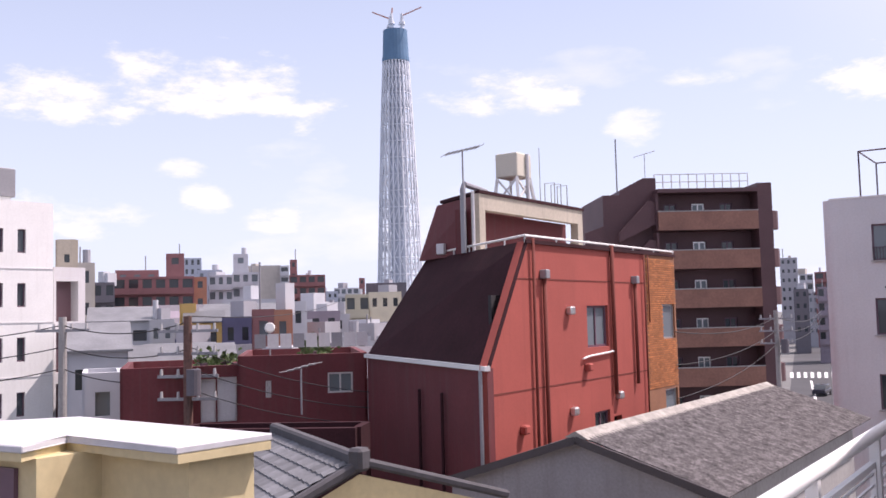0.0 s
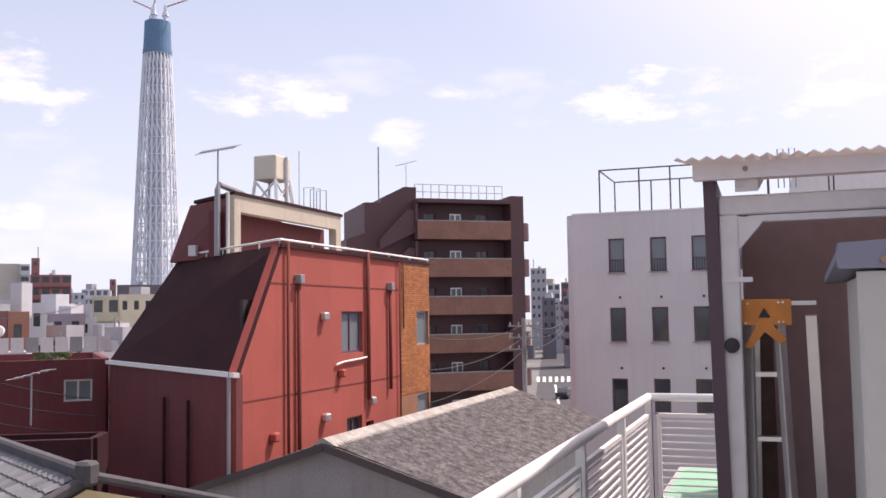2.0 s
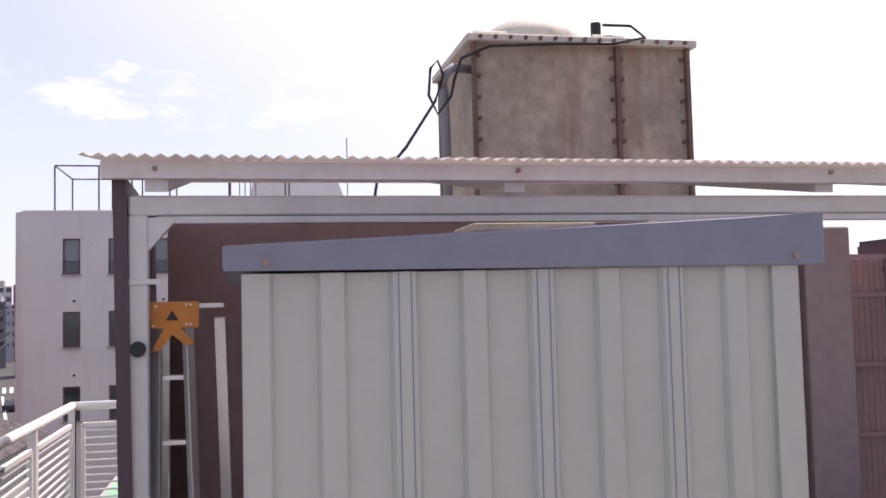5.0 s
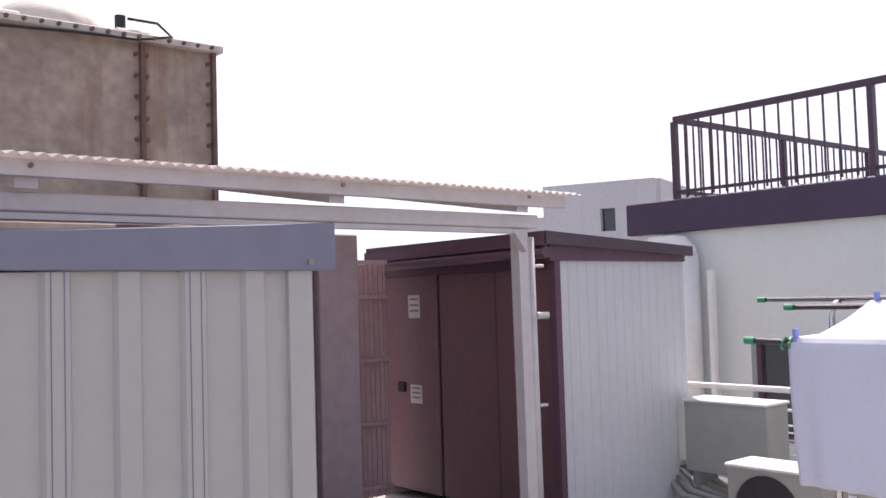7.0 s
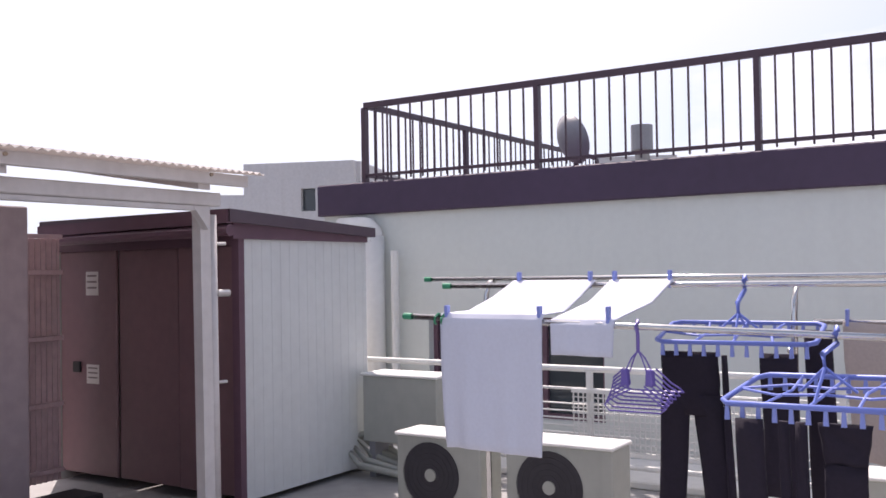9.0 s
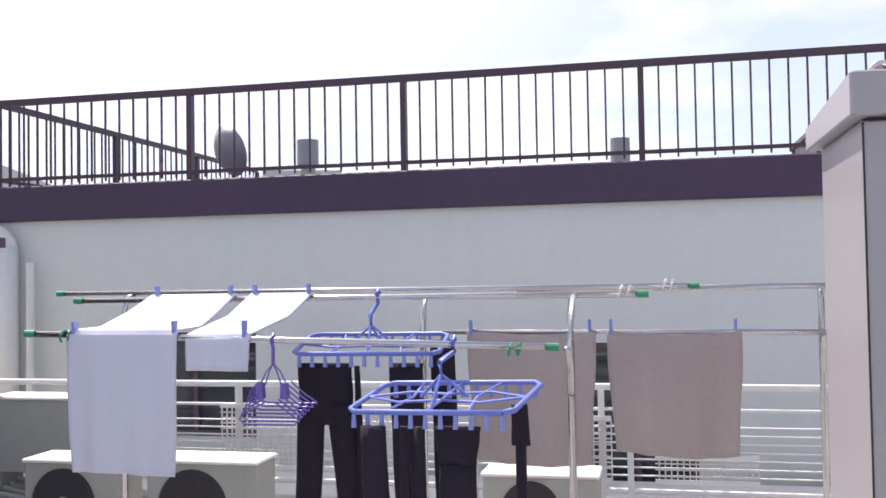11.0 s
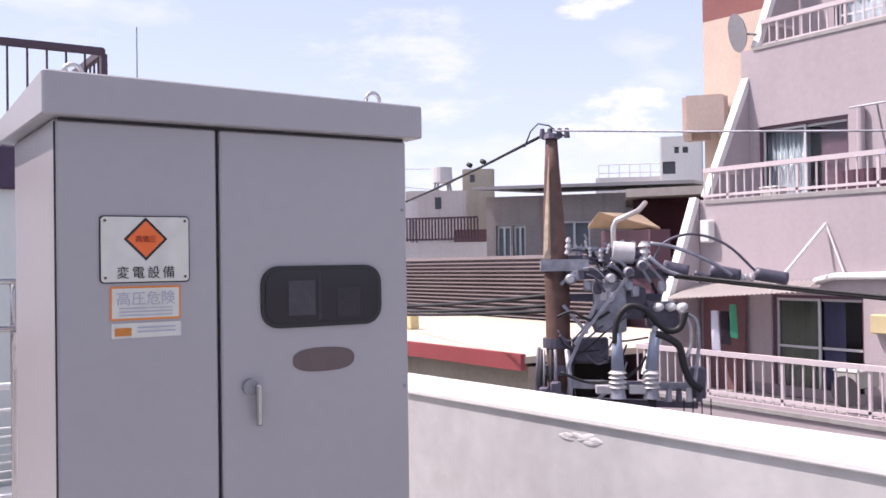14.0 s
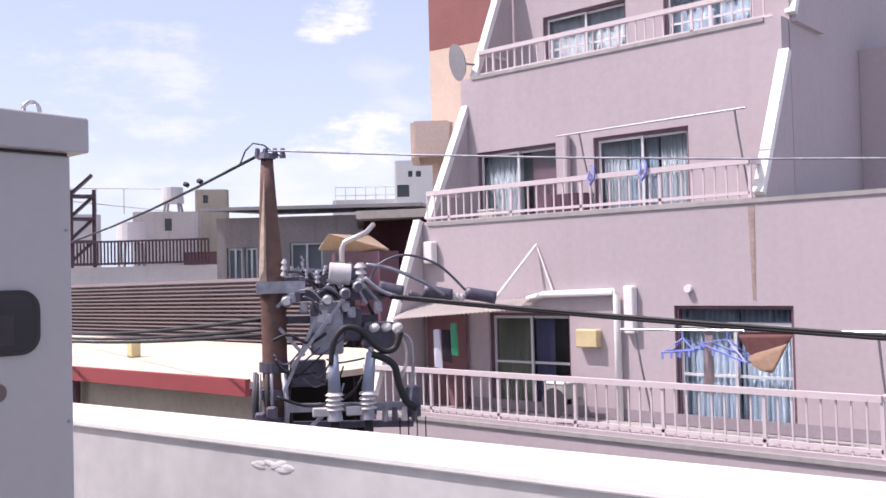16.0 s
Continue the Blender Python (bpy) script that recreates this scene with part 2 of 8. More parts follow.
def window(parent, o, u, hole, frame_mat, glass_mat, depth=0.12, lights=2, sill=None, bar=0.05, curtain=None, label=""):
    """A sash window in an opening of a pierced wall: frame, panes, sill, and perhaps a drawn curtain."""
    a0, a1, c0, c1 = hole
    u = Vector((u[0], u[1], 0)).normalized()
    inn = Vector((-u.y, u.x, 0))
    o = Vector((o[0], o[1], 0))
    at = lambda a, z, d: o + u * a + inn * d + Vector((0, 0, z))
    bm = B()
    e = bar / 2
    for z in (c0 + e, c1 - e):
        beam(bm, at(a0, z, depth), at(a1, z, depth), 0.06, bar)
    for i in range(lights + 1):
        a = a0 + e + (a1 - a0 - bar) * i / lights
        beam(bm, at(a, c0 + bar, depth), at(a, c1 - bar, depth), bar, 0.06, up=inn)
    fr = part("window", bm, frame_mat, parent, label)
    for i in range(lights):
        a, b = (a0 + (a1 - a0) * (i + k) / lights for k in (0, 1))
        part("pane", beam(B(), at((a + b) / 2, c0 + e, depth + 0.01 + 0.012 * (i % 2)), at((a + b) / 2, c1 - e, depth + 0.01 + 0.012 * (i % 2)), b - a - bar * 0.6, 0.006, up=inn), glass_mat, fr)
    if curtain:
        bm = B()
        n = 28
        row = []
        for i in range(n + 1):
            p = at(a0 + (a1 - a0) * i / n, 0, depth + 0.065 + 0.02 * math.sin(i * 2.3))
            row.append((bm.verts.new((p.x, p.y, c0)), bm.verts.new((p.x, p.y, c1))))
        for s, t in zip(row, row[1:]):
            bm.faces.new((s[0], t[0], t[1], s[1]))
        part("curtain", bm, curtain, fr)
    if sill:
        part("sill", beam(B(), at(a0 - 0.05, c0 - 0.03, -0.03), at(a1 + 0.05, c0 - 0.03, -0.03), 0.16, 0.05), sill, fr)
    return fr


def polar(az, r):
    return (r * math.sin(radians(az)), r * math.cos(radians(az)))

# ---- the palette ----
m_asphalt = paint("asphalt", (0.055, 0.055, 0.06), 0.9, 0.25, 3.0, 0.1)
m_city_ground = paint("city_ground", (0.16, 0.16, 0.155), 0.9, 0.3, 0.5, 0.03)
m_red = paint("red_stucco", (0.36, 0.078, 0.06), 0.85, 0.12, 26.0, 0.5, 0.3, streak=0.22, dirt=(0.2, 0.05, 0.04))
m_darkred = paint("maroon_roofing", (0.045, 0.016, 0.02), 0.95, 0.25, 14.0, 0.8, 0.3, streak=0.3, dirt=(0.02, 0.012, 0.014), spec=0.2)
m_redwall = paint("maroon_metal_siding", (0.14, 0.028, 0.032), 0.75, 0.14, 10.0, 0.7, 0.1, streak=0.2)
m_brick = paint("orange_brick", (0.46, 0.17, 0.06), 0.8, 0.2, 20.0, 0.8, 0.3, per_piece=0.25)
m_white = paint("white_paint", (0.78, 0.78, 0.76), 0.6, 0.06, 12.0, 0.6, 0.05, streak=0.12, dirt=(0.4, 0.36, 0.32))
m_offwhite = paint("offwhite_stucco", (0.62, 0.61, 0.62), 0.8, 0.08, 14.0, 0.35, 0.15, streak=0.12, dirt=(0.35, 0.32, 0.3))
m_cream = paint("cream_render", (0.62, 0.52, 0.30), 0.8, 0.1, 10.0, 0.8, 0.15, streak=0.15, dirt=(0.35, 0.26, 0.14))
m_beige = paint("beige_render", (0.48, 0.43, 0.35), 0.8, 0.12, 10.0, 0.6, 0.15, streak=0.2)
m_maroon = paint("maroon_tile", (0.105, 0.05, 0.055), 0.6, 0.15, 10.0, 0.4, 0.1)
m_brownbrick = paint("brown_balcony_tile", (0.27, 0.135, 0.10), 0.75, 0.2, 6.0, 0.6, 0.2)
# near-black holding the shade of rooms and gaps; also plain dark parts
m_dark = paint("recess_shade_and_dark_trim", (0.035, 0.032, 0.036), 0.8, 0.1, 6.0, 0.6, 0.0)
m_slate = paint("grey_sheet_roof", (0.145, 0.132, 0.132), 0.95, 0.6, 16.0, 4.5, 0.6)
m_tile = paint("grey_roof_tile", (0.16, 0.165, 0.175), 0.5, 0.2, 10.0, 0.9, 0.2, per_piece=0.25)
m_concrete = paint("concrete", (0.36, 0.35, 0.34), 0.9, 0.15, 8.0, 0.5, 0.25, streak=0.2)
m_green = paint("green_roof_paint", (0.20, 0.42, 0.28), 0.7, 0.15, 8.0, 0.8, 0.15)
m_shed = paint("ivory_steel_sheet", (0.46, 0.465, 0.435), 0.45, 0.04, 14.0, 0.8, 0.02, streak=0.05, dirt=(0.45, 0.43, 0.38))
m_shedroof = paint("blue_grey_steel", (0.20, 0.21, 0.27), 0.5, 0.08, 12.0, 0.8, 0.03)
m_brownsteel = paint("brown_steel", (0.14, 0.075, 0.105), 0.5, 0.1, 12.0, 0.8, 0.03)
m_browndoor = paint("brown_door_sheet", (0.19, 0.108, 0.12), 0.5, 0.08, 12.0, 0.8, 0.02, streak=0.15)
m_greywall = paint("grey_green_render", (0.69, 0.72, 0.69), 0.85, 0.03, 16.0, 0.4, 0.03, streak=0.06, dirt=(0.3, 0.31, 0.3))
m_coping = paint("dark_purple_coping", (0.065, 0.04, 0.08), 0.6, 0.12, 10.0, 0.6, 0.05)
m_bronze = paint("dark_bronze_rail", (0.075, 0.042, 0.06), 0.45, 0.1, 12.0, 0.8, 0.02)
m_cabinet = paint("grey_cabinet_enamel", (0.37, 0.355, 0.37), 0.33, 0.03, 20.0, 0.7, 0.02, streak=0.06, dirt=(0.3, 0.28, 0.28), spec=0.7)
m_lilac = paint("lilac_stucco", (0.445, 0.39, 0.412), 0.9, 0.06, 12.0, 0.35, 0.08, streak=0.14, dirt=(0.32, 0.27, 0.27))
m_alu = paint("aluminium", (0.62, 0.62, 0.62), 0.35, 0.05, 20.0, 1.0, 0.0, metal=0.8)
m_steel = paint("stainless_pole", (0.6, 0.6, 0.6), 0.22, 0.05, 20.0, 1.0, 0.0, metal=1.0)
m_black = paint("black_rubber", (0.02, 0.02, 0.022), 0.6, 0.1, 12.0, 1.0, 0.0)
m_rust = paint("rusty_tank_panel", (0.40, 0.33, 0.26), 0.8, 0.3, 9.0, 1.6, 0.2, streak=1.0, dirt=(0.24, 0.09, 0.05))
# distance haze is mixed into this pale bluish steel
m_tower = paint("hazed_tower_steel", (0.62, 0.66, 0.72), 0.6, 0.05, 0.1, 0.02, 0.0)
m_towerblue = paint("blue_netting", (0.10, 0.20, 0.32), 0.8, 0.1, 0.2, 0.04, 0.0)
m_pole = paint("weathered_pole", (0.155, 0.082, 0.066), 0.85, 0.35, 12.0, 1.6, 0.3, streak=0.5)
m_grey = paint("grey_metal", (0.28, 0.28, 0.30), 0.5, 0.1, 12.0, 1.0, 0.0, metal=0.2)
m_glass = glazing("window_glass")
m_glass_blue = glazing("pale_window_glass", (0.16, 0.19, 0.21), 0.12)

# ---- ground, streets, own roof ----
solid("ground", box(B(), -2500, 2500, -2500, 2500, -1.0, 0.0), m_city_ground, "grey built-up city ground reaching the horizon", "ground", kind="structure")
street = [(*polar(-16.4, 40), 0.004), (*polar(-9.5, 40), 0.004), (*polar(-12.0, 700), 0.004), (*polar(-13.6, 700), 0.004)]
solid("road", hull(B(), street + [(x, y, 0.03) for x, y, z in street]), m_asphalt, "grey asphalt street running away between the apartment houses", "road", kind="structure")
m_roadpaint = paint("road_paint", (0.7, 0.7, 0.68), 0.8, 0.15, 3.0, 0.4, 0.0)
crossing = thing("crosswalk", (*polar(-12.8, 180), 0.03), "white painted zebra crossing on the asphalt street", "crosswalk", kind="structure")
for i in range(8):
    a = -14.1 + i * 0.36
    p, q = polar(a, 172), polar(a, 186)
    part("stripe", beam(B(), (*p, 0.037), (*q, 0.037), 0.55, 0.012), m_roadpaint, crossing)
solid("lane_line", beam(B(), (*polar(-12.6, 92), 0.037), (*polar(-13.1, 165), 0.037), 0.35, 0.012), m_roadpaint, "long white painted lane line", "road marking", kind="structure")

FLOOR = 10.25
m_roof = paint("roof_coating", (0.34, 0.335, 0.33), 0.8, 0.15, 6.0, 0.8, 0.2)
floor = solid("floor", prism(B(), [(-1.25, -3.95), (8.1, -2.95), (8.1, 11.4), (-1.25, 11.4)], FLOOR - 0.3, FLOOR), m_roof, "pale grey coated flat roof", "floor", kind="structure")
solid("wall_own_building", prism(B(), [(-1.2, -3.9), (8.05, -2.9), (8.05, 11.3), (-1.2, 11.3)], 0, FLOOR - 0.3), m_offwhite, "pale walls of the building under the roof", "wall", kind="structure")
solid("green_coating", box(B(), -1.2, -0.1, 8.1, 11.3, FLOOR, FLOOR + 0.006), m_green, "green waterproof coating on the roof", "floor", kind="structure")
# white render greyed for the face's weaker light, with dirt streaks
m_parapet = paint("shaded_white_render", (0.52, 0.52, 0.52), 0.85, 0.12, 9.0, 1.1, 0.2, streak=0.2, dirt=(0.36, 0.35, 0.34))
# separate whiter slab: the sunlit top put into colour
solid("parapet_cap", bevel(prism(B(), [(-1.25, -4.05), (8.1, -3.1), (8.1, -2.68), (-1.25, -3.53)], 11.228, 11.262), 0.008), m_white, "whiter capping that paints the parapet's sunlit top", "parapet", kind="structure")
parapet = solid("parapet", prism(B(), [(-1.25, -4.03), (8.1, -3.08), (8.1, -2.70), (-1.25, -3.55)], FLOOR, 11.226), m_parapet, "white rendered roof parapet with a peeling patch", "parapet", kind="structure")
m_flake = paint("peeling_paint", (0.60, 0.60, 0.60), 0.8, 0.2, 30.0, 4.0, 0.4)
bm = B()
for i in range(9):
    a, c = random.uniform(-0.10, 0.10), random.uniform(-0.02, 0.02)
    y = -2.70 - 0.0909 * (8.1 - 3.54 - a)
    bmesh.ops.create_icosphere(bm, subdivisions=2, radius=1.0, matrix=Matrix.LocRotScale((3.54 + a, y, 11.15 + c), Euler((0.1, random.uniform(-0.3, 0.3), 0.11)), (random.uniform(0.03, 0.06), 0.006, random.uniform(0.008, 0.018))))
solid("paint_patch", bm, m_flake, "flaking paint patch on the white parapet", "stain", kind="structure")

# the next building: wall, coping
WALLX = 8.3
win_holes = [(6.72 - 5.37, 6.72 - 3.45, 10.55, 11.52), (6.72 - 1.0, 6.72 + 0.45, 9.9, 11.42)]
bm = pierced(B(), (WALLX, 6.72), (0, -1), 8.92, 0, 12.6, win_holes, 0.25)
solid("wall_neighbour", bm, m_greywall, "pale grey-green rendered wall of the next building", "wall", kind="structure")
solid("wall_neighbour_side", box(B(), WALLX + 0.25, WALLX + 8, 6.47, 6.72, 0, 12.6), m_greywall, "pale grey-green side wall of the next building", "wall", kind="structure")
solid("wall_neighbour_end", box(B(), WALLX + 0.25, WALLX + 8, -2.2, -1.95, 0, 12.6), m_greywall, "pale grey-green end wall of the next building", "wall", kind="structure")
solid("coping", bevel(box(B(), WALLX - 0.07, WALLX + 8.05, -2.25, 6.77, 12.6, 12.94), 0.012), m_coping, "dark purple metal band capping the grey wall", "coping", kind="structure")
for i, (a0, a1, c0, c1) in enumerate(win_holes):
    w = thing("window_%d" % (i + 1), (WALLX + 0.1, 6.72 - a0, c0), "dark recessed window with a brown frame", "window", kind="structure")
    window(w, (WALLX, 6.72), (0, -1), (a0, a1, c0, c1), m_brownsteel, m_glass, 0.12, 3)
    # near-black sheet paints the unlit room behind the panes
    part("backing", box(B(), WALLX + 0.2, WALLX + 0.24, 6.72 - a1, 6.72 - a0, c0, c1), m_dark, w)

# ---- the red house across the lot ----
RX, RY0, RY1, RB = -12.64, 20.28, 33.64, 30.81
red = thing("red_house", (RX, 26, 0), "three-storey red stuccoed house with a steep dark mansard front", "house")
holes = [(26.17 - RY0, 27.71 - RY0, 10.92, 12.19), (26.5 - RY0, 27.6 - RY0, 7.9, 8.96), (27.9 - RY0, 28.5 - RY0, 7.6, 8.7)]
bm = pierced(B(), (RX, RY0), (0, 1), RB - RY0, 0, 10.7, [h if h[3] < 10.7 else (h[0], h[1], h[2], 10.69) for h in holes[1:]], 0.2)
part("wall", bm, m_red, red)
# upper storey: its front edge leans back with the roof
def red_quad(y0, y1, z0, z1, y0t=None):
    bm = B()
    y0t = y0 if y0t is None else y0t
    pts = [(RX, y0, z0), (RX, y1, z0), (RX, y1, z1), (RX, y0t, z1)]
    f = [bm.verts.new(p) for p in pts]
    k = [bm.verts.new((p[0] - 0.2, p[1], p[2])) for p in pts]
    bm.faces.new(f), bm.faces.new(k[::-1])
    for i in range(4):
        bm.faces.new((f[i], k[i], k[(i + 1) % 4], f[(i + 1) % 4]))
    part("wall", bm, m_red, red)
red_quad(RY0, 22.42, 10.7, 13.95, 22.40)
red_quad(22.42, 26.17, 10.7, 13.95)
red_quad(26.17, 27.71, 10.7, 10.92)
red_quad(26.17, 27.71, 12.19, 13.95)
red_quad(27.71, RB, 10.7, 13.95)
m_seam_pipe_shade = paint("dark_seam_and_pipe_shade", (0.16, 0.035, 0.025), 0.9, 0.1)
for z in (12.92, 9.95, 7.1):
    y0 = RY0 + max(0, (z - 10.7) / 3.25 * 2.14)
    part("joint", box(B(), RX - 0.01, RX + 0.012, y0 + 0.03, RB, z, z + 0.035), m_seam_pipe_shade, red)
window(red, (RX, RY0), (0, 1), (26.17 - RY0, 27.71 - RY0, 10.92, 12.19), m_brownsteel, m_glass_blue, 0.12, 2, None, 0.07)
window(red, (RX, RY0), (0, 1), holes[1], m_brownsteel, m_glass, 0.12, 2, None, 0.07)
# added dark sheet: interior shade put into its colour
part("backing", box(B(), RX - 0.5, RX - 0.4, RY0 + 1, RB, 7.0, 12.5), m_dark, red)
# brick bay
bays = [(32.32 - RB, 33.5 - RB, 10.98, 12.2), (32.32 - RB, 33.5 - RB, 7.9, 9.2)]
part("bay_wall", pierced(B(), (RX + 0.03, RB), (0, 1), RY1 - RB, 0, 13.95, bays, 0.25), paint("brick_mortar", (0.30, 0.14, 0.08), 0.9, 0.2), red, "orange brick end bay")
for h in bays:
    window(red, (RX + 0.03, RB), (0, 1), h, m_alu, m_glass_blue, 0.1, 1)
part("end_wall", prism(B(), [(RX, RY1), (RX, RY1 + 0.02), (-20, RY1 + 2.5), (-20, RY1 + 2.3)], 0, 13.95), m_red, red)
# dark mansard slope, its eave, and the lower front wall
e0, e1, t0, t1 = Vector((RX + 0.02, RY0, 10.67)), Vector((-20.1, 24.9, 10.75)), Vector((RX + 0.02, 22.42, 13.95)), Vector((-19.0, 26.9, 13.95))
nrm = (e1 - e0).cross(t0 - e0).normalized() * 0.1
part("mansard", hull(B(), [e0, e1, t0, t1, e0 + nrm, e1 + nrm, t0 + nrm, t1 + nrm]), m_darkred, red, "dark maroon mansard roofing")
part("eave", beam(B(), e0 + Vector((0.05, -0.06, -0.02)), e1 + Vector((0, -0.06, -0.02)), 0.16, 0.12), m_white, red, "white weathered eave gutter")
part("front_wall", hull(B(), [(*e0.xy, 0), (*e1.xy, 0), (*e0.xy, 10.65), (*e1.xy, 10.7), (e0.x, e0.y + 0.3, 0), (e1.x, e1.y + 0.3, 0), (e0.x, e0.y + 0.3, 10.65), (e1.x, e1.y + 0.3, 10.7)]), m_redwall, red, "dark red front wall")
part("side_wall", hull(B(), [(*e1.xy, 0), (*e1.xy, 10.7), (t1.x, t1.y, 13.9), (-20, RY1 + 2.4, 0), (-19.5, RY1 + 2.4, 13.9), (-19.6, 26.0, 0)]), m_redwall, red)
part("roof", prism(B(), [(RX - 0.05, 22.45), (RX - 0.05, RY1), (-19.4, RY1 + 2.3), (t1.x + 0.1, t1.y)], 13.6, 13.9), m_concrete, red)
# white roof rail with small feet
bm = B()
rail_pts = [t1 + Vector((0, 0, 0.16)), t0 + Vector((0, 0, 0.16)), Vector((RX, RY1, 14.12))]
for a, b in zip(rail_pts, rail_pts[1:]):
    rod(bm, a, b, 0.035, n=6)
    for i in range(7):
        p = a.lerp(b, i / 6)
        rod(bm, p - Vector((0, 0, 0.2)), p, 0.025, n=5)
part("roof_rail", bm, m_white, red, "white pipe rail along the roof edge")
part("flashing", beam(B(), (RX + 0.03, 22.4, 13.95), (RX + 0.03, RY1, 13.97), 0.1, 0.1), m_darkred, red)
# drain pipes, vents and pipe on the sunny wall
for y, zt, zb, r in ((22.75, 14.05, 6.0, 0.045), (23.35, 13.0, 6.0, 0.06), (27.95, 14.1, 9.4, 0.07), (29.75, 12.95, 9.6, 0.06), (30.6, 13.9, 8.2, 0.03), (30.95, 13.9, 11.6, 0.025)):
    # pipes darker than the red wall: their cast shadow is in the colour
    part("drain_pipe", rod(B(), (RX + 0.09, y, zb), (RX + 0.09, y, zt), r, n=8), m_seam_pipe_shade, red, smooth=True)
for y, z in ((23.35, 13.0), (29.75, 12.95)):
    part("hopper", bevel(box(B(), RX, RX + 0.22, y - 0.12, y + 0.12, z - 0.05, z + 0.2), 0.02), m_grey, red)
for y, z in ((24.9, 12.05), (24.95, 9.15), (28.2, 9.35), (26.0, 10.35), (22.0, 8.95)):
    part("vent_hood", bevel(box(B(), RX, RX + 0.2, y - 0.14, y + 0.14, z - 0.12, z + 0.12), 0.04), m_alu if z > 9 and y != 26.0 else m_red, red)
part("water_pipe", tube(B(), [(RX + 0.06, 25.7, 10.62), (RX + 0.06, 26.2, 10.68), (RX + 0.06, 27.4, 10.72), (RX + 0.06, 27.9, 10.75)], 0.03), m_white, red)
part("front_downpipe", rod(B(), (RX - 0.12, RY0 - 0.1, 4), (RX - 0.12, RY0 - 0.1, 10.6), 0.05, n=8), m_grey, red)
for k in (0.5, 0.8):
    p = e0.lerp(e1, k * 0.6)
    part("front_downpipe", rod(B(), (p.x, p.y - 0.12, 5.0), (p.x, p.y - 0.12, 9.9), 0.045, n=8), m_darkred, red)

# penthouse on the red roof
pent = thing("roof_penthouse", (-15.5, 28, 13.9), "small red rooftop penthouse with a beige frame", "penthouse")
pent_holes = [(0.35, 6.9, 13.95, 15.25)]
part("frame", pierced(B(), (-15.5, 24.8), (0, 1), 7.3, 13.9, 15.75, pent_holes, 0.3), m_beige, pent, "beige concrete portal frame")
part("wall", box(B(), -16.4, -16.2, 24.8, 32.1, 13.9, 15.3), m_redwall, pent)
part("roof", prism(B(), [(-15.45, 24.75), (-15.45, 32.15), (-17.9, 32.15), (-17.9, 26.2)], 15.75, 15.85), m_darkred, pent)
part("flank", hull(B(), [(-15.55, 24.8, 13.9), (-15.55, 24.8, 15.7), (-18.1, 26.3, 15.7), (-19.1, 26.6, 13.9), (-15.55, 25.1, 13.9), (-15.55, 25.1, 15.7), (-18.1, 26.6, 15.7), (-19.1, 26.9, 13.9)]), m_redwall, pent)
part("back", box(B(), -18.2, -18.0, 26.5, 32.1, 13.9, 15.75), m_redwall, pent)
part("meter_box", bevel(box(B(), -17.7, -17.4, 25.6, 25.8, 14.0, 14.35), 0.02), m_offwhite, pent)
part("vent_pipe", tube(B(), [(-15.9, 24.5, 13.9), (-15.9, 24.5, 15.9), (-15.9, 24.6, 16.05), (-16.2, 26.4, 16.0)], 0.09), m_grey, pent)
part("vent_pipe", rod(B(), (-15.6, 24.6, 13.9), (-15.6, 24.6, 15.8), 0.05), m_offwhite, pent)
for y in (30.9, 31.4, 31.9):
    bm = B()
    tube(bm, [(-16, y, 15.85), (-16, y, 16.75), (-16.4, y, 16.75), (-16.4, y, 15.85)], 0.02, 5)
    part("ladder_loop", bm, m_grey, pent)
wt = thing("water_tank", (-17, 29.4, 15.85), "cream roof water tank on a white lattice stand", "tank")
part("tank_body", bevel(box(B(), -17.4, -16.5, 29.05, 30.1, 16.85, 17.72), 0.05, 2), paint("cream_tank", (0.62, 0.58, 0.48), 0.6, 0.08), wt)
for x in (-17.35, -16.55):
    for y in (29.1, 30.05):
        beam(bm := B(), (x - (x + 17) * -0.25, y + (y - 29.55) * 0.3, 15.85), (x, y, 16.85), 0.09, 0.09)
        part("leg", bm, m_white, wt)
for (x, y), (x2, y2) in (((-16.5, 29.0), (-16.55, 30.0)), ((-16.5, 30.2), (-16.55, 29.1)), ((-17.4, 29.0), (-16.55, 29.1)), ((-16.5, 29.0), (-17.35, 29.1))):
    part("brace", beam(B(), (x, y, 15.9), (x2, y2, 16.8), 0.06, 0.06), m_white, wt)
part("tank_rib", rod(B(), (-16.45, 29.7, 15.9), (-16.45, 29.7, 17.7), 0.07), m_offwhite, wt)
part("tank_mast", rod(B(), (-16.3, 30.35, 15.85), (-16.3, 30.35, 18.0), 0.014, n=5), m_grey, wt)


def aerial(base, height, boom, heading, elements=9, label="grey metal television aerial on a thin mast"):
    t = thing("antenna", base, label, "antenna")
    b = Vector(base)
    top = b + Vector((0, 0, height))
    part("mast", rod(B(), b, top, 0.025, n=6), m_grey, t)
    d = Vector((math.cos(heading), math.sin(heading), 0.25)).normalized()
    s = Vector((-math.sin(heading), math.cos(heading), 0))
    part("boom", rod(B(), top - d * boom / 2, top + d * boom / 2, 0.022, n=5), m_grey, t)
    for i in range(elements):
        p = top + d * boom * (i / (elements - 1) - 0.5)
        part("element", rod(B(), p - s * 0.45, p + s * 0.45, 0.011, n=4), m_grey, t)
    return t


aerial((-15.3, 23.6, 13.9), 3.0, 1.1, 0.9)

# ---- gabled workshop with a grey sheet roof ----
gab = thing("gabled_house", (-9, 25, 0), "workshop with a grey corrugated asbestos gable roof", "house")
GY0, GY1 = 17.8, 32.0
